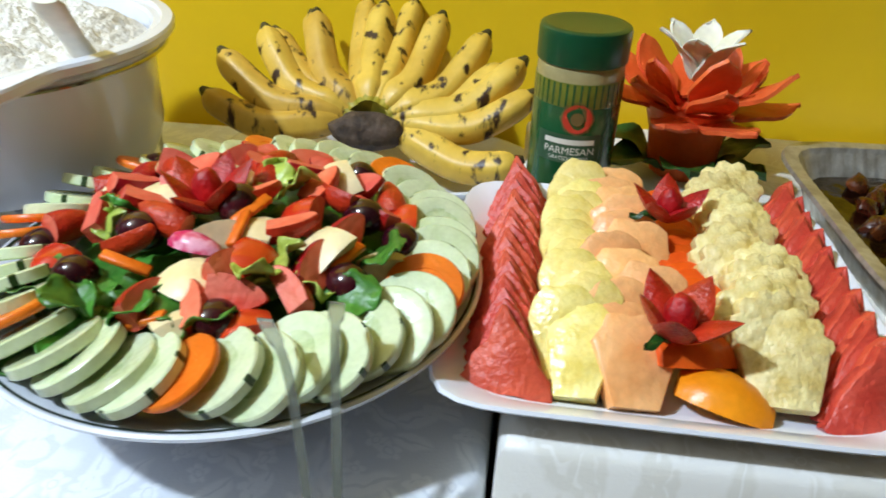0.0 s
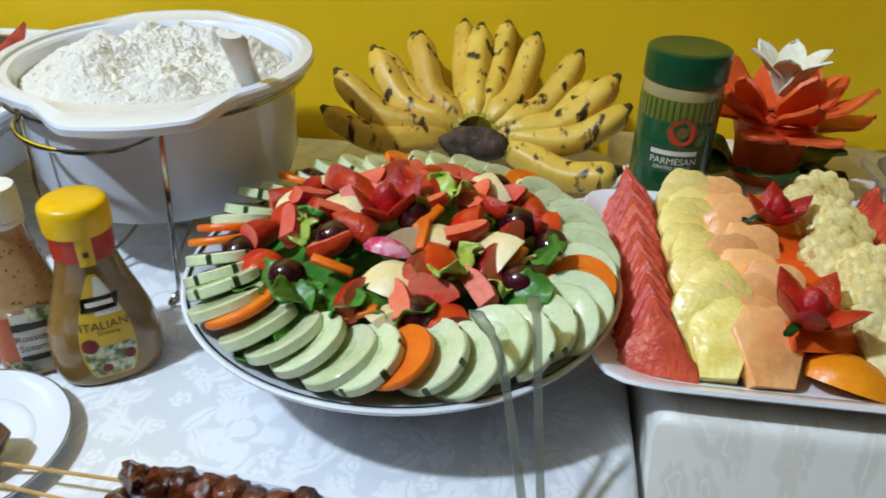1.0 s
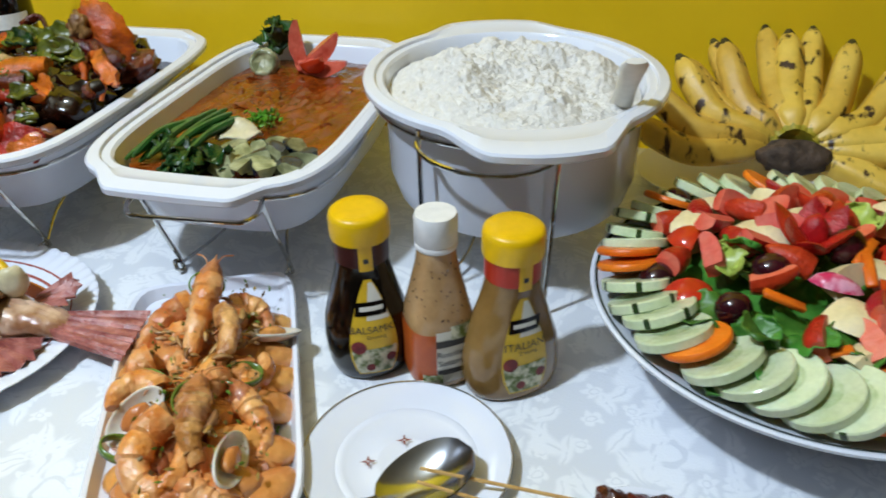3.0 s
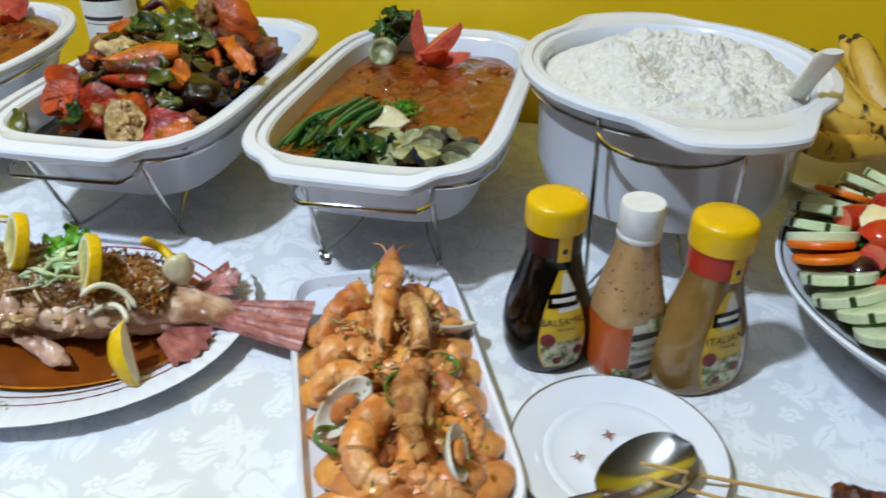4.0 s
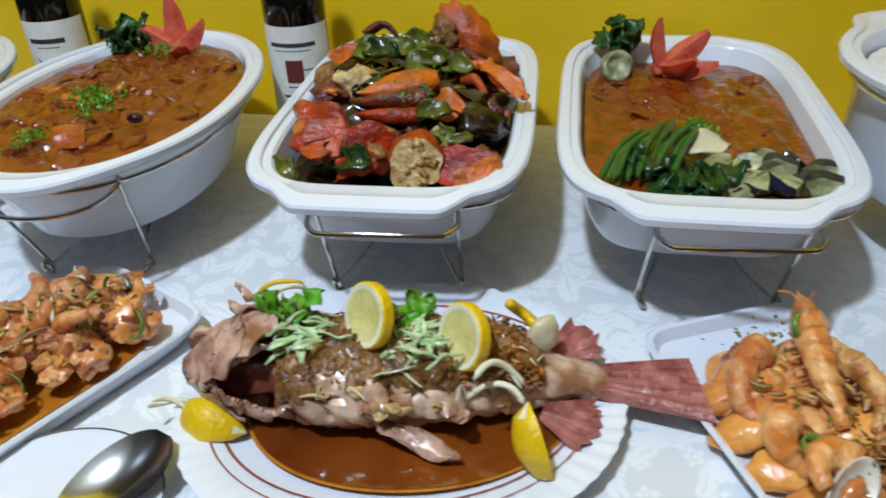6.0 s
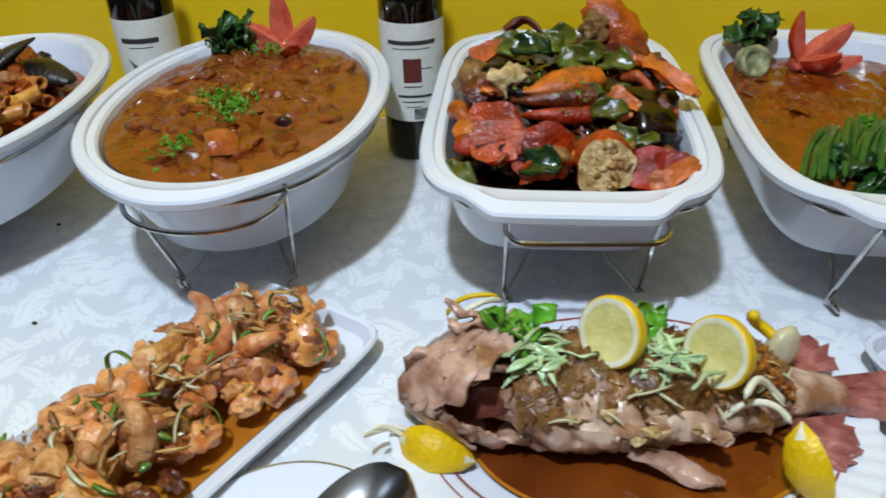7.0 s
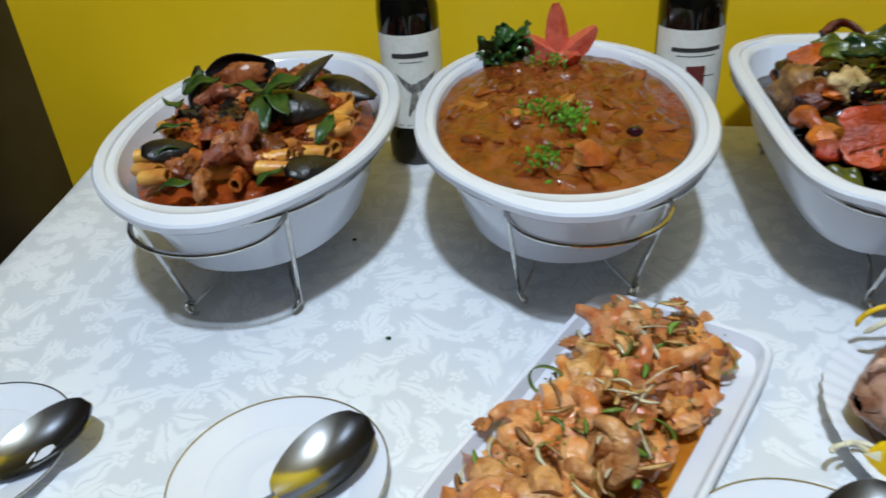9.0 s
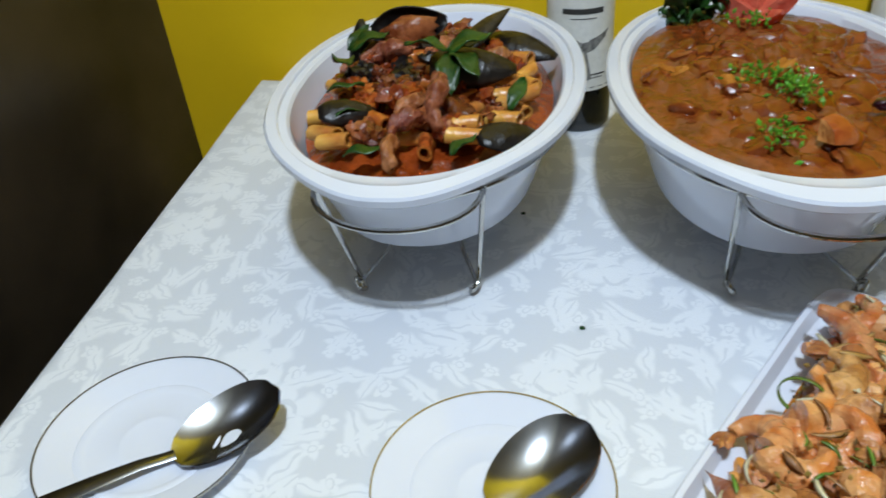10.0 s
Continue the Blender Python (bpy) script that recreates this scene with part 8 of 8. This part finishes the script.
def flask(label, x, y, turn, liquid, band, word, size, shape):
    t = thing("dressing_bottle", label, "bottle", x, y, T, turn)
    t.matrix_basis = at(x, y, T, 0, 0, turn, 1.075)
    part("body", shape.mesh(), M[liquid], t)
    part("neck_band", lathe([(0.0199, 0.0985), (0.0205, 0.099), (0.0208, 0.1175), (0.0202, 0.118)], 40), M[band], t, "printed neck band")
    part("seal", curved_patch(0.0211, -14, 14, 0.0965, 0.119, 6), M["cap_yellow"], t, "yellow seal tab")
    part("seal_mark", curved_patch(0.0214, -5, 5, 0.1035, 0.1075, 6), M["ink"], t)
    part("cap", lathe([(0, 0.117), (0.021, 0.117), (0.0222, 0.1175), (0.0225, 0.12), (0.0225, 0.133), (0.0218, 0.1365), (0.0195, 0.1385), (0.012, 0.1388), (0, 0.1386)], 48), M["cap_yellow"], t, "yellow plastic cap")
    lab = part("front_label", shape.patch(0.009, 0.089, lambda v: -drop(v), lambda v: drop(v)), M["label_yellow"], t, "yellow drop-shaped label")
    part("label_flash", shape.patch(0.0577, 0.0867, lambda v: -0.004 + 0.004 * v, lambda v: drop(0.61 + 0.37 * v) - 0.0005, 0.0006), M["label_white"], lab)
    part("brand_patch", shape.patch(0.0618, 0.0722, lambda v: -0.0125 + 0.002 * v, lambda v: 0.0115 + 0.002 * v, 0.0009), M["balsamic"], lab, "plain black brand patch")
    part("brand_bar", shape.patch(0.0655, 0.069, lambda v: -0.0085, lambda v: 0.0095, 0.0012), M["label_white"], lab)
    part("lettering", shape.words(word, size, 0, 0.0502, M["ink"]), None, lab)
    part("lettering", shape.words("Dressing", 0.0042, 0.002, 0.0444, M["ink"]), None, lab)
    part("picture", shape.patch(0.0107, 0.034, lambda v: -drop(0.02 + 0.24 * v) + 0.001, lambda v: drop(0.02 + 0.24 * v) - 0.001, 0.0008), M["veg"], lab, "printed vegetables")
    for px, pz, pr in ((-0.012, 0.036, 0.0056), (0.0125, 0.024, 0.004), (-0.004, 0.0165, 0.0035)):
        bm = shape.patch(pz - pr, pz + pr, lambda v, px=px, pr=pr: px - pr * math.sqrt(max(0.02, 1 - (2 * v - 1) ** 2)), lambda v, px=px, pr=pr: px + pr * math.sqrt(max(0.02, 1 - (2 * v - 1) ** 2)), 0.0011, 8, 8)
        part("printed_tomato", bm, M["veg_red"], lab)
    return t


flask("bottle of brown Italian dressing with a yellow cap", -0.339, 0.806, 36, "italian", "band_red", "ITALIAN", 0.0088, WIDE_FLASK)
flask("bottle of black balsamic dressing with a yellow cap", -0.4615, 0.806, 28, "balsamic", "band_plum", "BALSAMIC", 0.0078, ROUND_FLASK)
SQUARE = Shape([(0, 0.023, 0.023), (0.003, 0.0255, 0.0255), (0.012, 0.0268, 0.0268), (0.05, 0.0265, 0.0265), (0.064, 0.025, 0.025), (0.085, 0.02, 0.02), (0.105, 0.0155, 0.0155), (0.118, 0.0138, 0.0138), (0.125, 0.0138, 0.0138)], 2.9)
ses = thing("dressing_bottle", "clear bottle of sesame dressing with a white cap", "bottle", -0.3985, 0.803, T, 34)
ses.matrix_basis = at(-0.3985, 0.803, T, 0, 0, 34, 1.045)
part("body", SQUARE.mesh(), M["sesame_top"], ses)
part("cap", lathe([(0, 0.12), (0.0155, 0.12), (0.0162, 0.1215), (0.0162, 0.124), (0.0155, 0.125), (0.0162, 0.126), (0.0162, 0.145), (0.0152, 0.148), (0, 0.1482)], 40), M["cap_white"], ses, "white ribbed cap")


def skin(shape, z0, z1, a0, a1, lift, n=26, m=6):
    """Print that goes round the side of a bottle, between two angles."""
    bm = bmesh.new()
    grid = []
    for j in range(m + 1):
        z = z0 + (z1 - z0) * j / m
        a, b = shape.size(z)
        row = []
        for i in range(n + 1):
            q = radians(a0 + (a1 - a0) * i / n)
            c, s = math.sin(q), -math.cos(q)
            k = (abs(c) ** shape.p + abs(s) ** shape.p) ** (-1 / shape.p)
            row.append(bm.verts.new(((a + lift) * k * c, (b + lift) * k * s, z)))
        grid.append(row)
    for j in range(m):
        for i in range(n):
            bm.faces.new((grid[j][i], grid[j][i + 1], grid[j + 1][i + 1], grid[j + 1][i]))
    return bm


part("side_label", skin(SQUARE, 0.008, 0.056, -150, -22, 0.0004), M["sesame_low"], ses, "orange side label")
front = part("front_label", skin(SQUARE, 0.008, 0.058, -22, 130, 0.0004), M["label_white"], ses, "white front label")
part("brand_bar", SQUARE.patch(0.044, 0.0505, lambda v: -0.011, lambda v: 0.017, 0.0008), M["ink"], front, "plain dark bar")
for k, word in enumerate(("Roasted", "Sesame")):
    part("lettering", SQUARE.words(word, 0.0078, 0.002, 0.037 - 0.0085 * k, M["ink"], 0.001), None, front)
part("bar", SQUARE.patch(0.017, 0.022, lambda v: -0.01, lambda v: 0.012, 0.0008), M["ink"], front)
part("printed_olive", SQUARE.patch(0.008, 0.018, lambda v: -0.021, lambda v: -0.006, 0.0009), M["veg"], front)
part("printed_leaf", SQUARE.patch(0.05, 0.062, lambda v: 0.001, lambda v: 0.018, 0.0009), M["veg"], front)
part("specks", scatter_bits(80, lambda r: (lambda q, z: (lambda k: (SQUARE.size(z)[0] * k * math.sin(q), -SQUARE.size(z)[1] * k * math.cos(q), z))((abs(math.sin(q)) ** 2.9 + abs(math.cos(q)) ** 2.9) ** (-1 / 2.9)))(r.uniform(-2, 2), r.uniform(0.06, 0.112)), 0.0013, 71), M["speck"], ses, "dark spice specks", kind="stuff")

# ---- wine labels ----
def bars(w, rows, mat):
    for a0, a1, z0, z1 in rows:
        part("bar", curved_patch(0.0382, a0, a1, z0, z1, 10), M[mat], w)


bars(w1, ((-44, 44, 0.1435, 0.1485), (-34, 34, 0.1385, 0.1395), (-16, 16, 0.094, 0.0955), (-28, 34, 0.0815, 0.0845), (-20, 20, 0.0755, 0.077), (-14, 14, 0.0695, 0.0705)), "ink")
part("seal", curved_patch(0.0383, -16, 16, 0.1, 0.128, 10), M["ink_red"], w1, "dark red seal")
part("drawn_line", curved_patch(0.0384, 16, 36, 0.1155, 0.1165, 8), M["ink"], w1)
M["grey_ink"] = material("grey_print", "#8f8d88", 0.6, "#5c5a56", 200)
part("drawing", curved_patch(0.0383, 0, 62, 0.0545, 0.068, 12), M["grey_ink"], w1, "grey drawn landscape")
bars(w2, ((-38, 32, 0.1405, 0.1465), (-24, 20, 0.135, 0.136), (4, 40, 0.0705, 0.072), (4, 34, 0.067, 0.068), (-80, 80, 0.0555, 0.0565)), "ink")
def flat_print(outline, mat, r, z, turn):
    """A small printed shape, bent round a bottle."""
    bm = bmesh.new()
    bm.faces.new([bm.verts.new((x, y, 0)) for x, y in outline])
    bmesh.ops.triangulate(bm, faces=bm.faces)
    bmesh.ops.subdivide_edges(bm, edges=bm.edges, cuts=1)
    me = mesh_of(bm, False)
    me.materials.append(mat)
    return wrap_round(me, r, z, turn)


part("drawing", flat_print([(0.002, 0.0), (0.012, 0.004), (0.026, 0.016), (0.03, 0.024), (0.016, 0.018), (0.006, 0.015), (0.001, 0.01)], M["grey_ink"], 0.0384, 0.097, 0), None, w2, "grey drawn wing")
part("drawing", flat_print([(-0.002, 0.0), (-0.008, 0.004), (-0.016, 0.014), (-0.022, 0.026), (-0.012, 0.018), (-0.004, 0.012)], M["grey_ink"], 0.0384, 0.097, 0), None, w2, "grey drawn wing")
part("drawing", flat_print([(-0.003, 0.012), (0.003, 0.013), (0.003, 0.0), (0.009, -0.03), (0.004, -0.032), (-0.003, -0.02), (-0.009, -0.03), (-0.01, -0.026), (-0.004, 0.0)], M["grey_ink"], 0.0385, 0.097, 0), None, w2, "grey drawn shape")

# ---- spoons ----
def spoon(x, y, z, rz, label, tilt=0):
    t = thing("serving_spoon", label, "spoon", x, y, z, rz, "serving spoons", ry=tilt)
    bm = bmesh.new()
    grid = []
    for i in range(17):
        u = -1 + 2 * i / 16
        w = 0.027 * math.sqrt(max(0.0, 1 - u * u)) * (1 + 0.1 * u) + 0.0016
        row = []
        for j in range(13):
            v = -1 + 2 * j / 12
            row.append(bm.verts.new((0.042 * u, w * v, 0.0125 - 0.0125 * (1 - u * u) * (1 - v * v))))
        grid.append(row)
    for i in range(16):
        for j in range(12):
            bm.faces.new((grid[i][j], grid[i + 1][j], grid[i + 1][j + 1], grid[i][j + 1]))
    part("bowl", solid(bm, 0.0012), M["steel"], t)
    rings = []
    for s, w, h, zz in ((0.039, 0.005, 0.0016, 0.0115), (0.046, 0.0048, 0.0016, 0.014), (0.06, 0.0052, 0.0014, 0.02), (0.09, 0.0066, 0.0012, 0.028), (0.12, 0.0085, 0.0011, 0.034), (0.145, 0.0095, 0.001, 0.039), (0.15, 0.006, 0.0009, 0.0395)):
        rings.append([(-s, w * c, zz + h * d) for c, d in ((-1, 0), (-0.7, 0.7), (0, 1), (0.7, 0.7), (1, 0), (0.7, -0.7), (0, -1), (-0.7, -0.7))])
    part("handle", loft(rings, True, True), M["steel"], t)
    return t


for x, y, rz in ((-0.374, 0.674, 37), (-1.397, 0.65, 50), (-1.616, 0.645, 42), (-1.052, 0.624, 45)):
    spoon(x, y, T + 0.0085, rz, "polished steel serving spoon resting on a small plate", -14).scale *= 0.9 if x > -1 else 1.0

# tiny motifs on the plate by the bottles
M["motif"] = material("brown_motif", "#8a3a22", 0.3)
for x, y in ((-0.422, 0.684), (-0.402, 0.71)):
    mt = thing("plate_motif", "tiny red-brown printed star on a plate", "print", x, y, T + 0.0078, 20)
    for k in range(4):
        a = math.pi / 2 * k
        part("petal", slab([(0.0012 * math.cos(a + q) + 0.0048 * math.cos(a) * f, 0.0012 * math.sin(a + q) + 0.0048 * math.sin(a) * f) for q, f in ((-1.2, 0.1), (0, 1), (1.2, 0.1))], 0, 0.0003), M["motif"], mt)

# ---- grilled skewers ----
tray("white rectangular plate under grilled skewers", -0.152, 0.602, T, -6, 0.112, 0.092, 0.014, p=9, flare=0.01)
for k, (dy, dz) in enumerate(((0.0, 0.0), (-0.022, -0.001))):
    sk = thing("meat_skewer", "bamboo skewer of glazed grilled meat", "skewer", -0.255, 0.672 + dy, T + 0.024 + dz, -2 - 5 * k)
    part("stick", tube([(-0.125, 0.0, -0.004), (0.15, 0, 0)], 0.0014, 6), FM["stick"], sk, "thin bamboo stick")
    for i in range(8):
        ob = part("meat_piece", rough_up(lump(0.012, 0.0125, 0.0095, 0.3, 2, i * 2.3 + k), 0.0015, 140, i), FM["grilled"], sk, "charred glazed meat")
        ob.matrix_basis = pose(0.008 + 0.016 * i, R.uniform(-0.002, 0.002), 0, R.uniform(0, 360), 0, R.uniform(-20, 20))

# ---- crumbs on the cloth ----
for x, y in ((-1.389, 0.805), (-1.465, 0.97), (-1.283, 0.718), (-1.28, 0.71)):
    solo("crumb", lump(0.0026, 0.0018, 0.0014, 0.3, 2, x * 9, 2), FM["greens"], "small dark green herb crumb on the cloth", "crumb", Matrix.Translation((x, y, T + 0.001)))
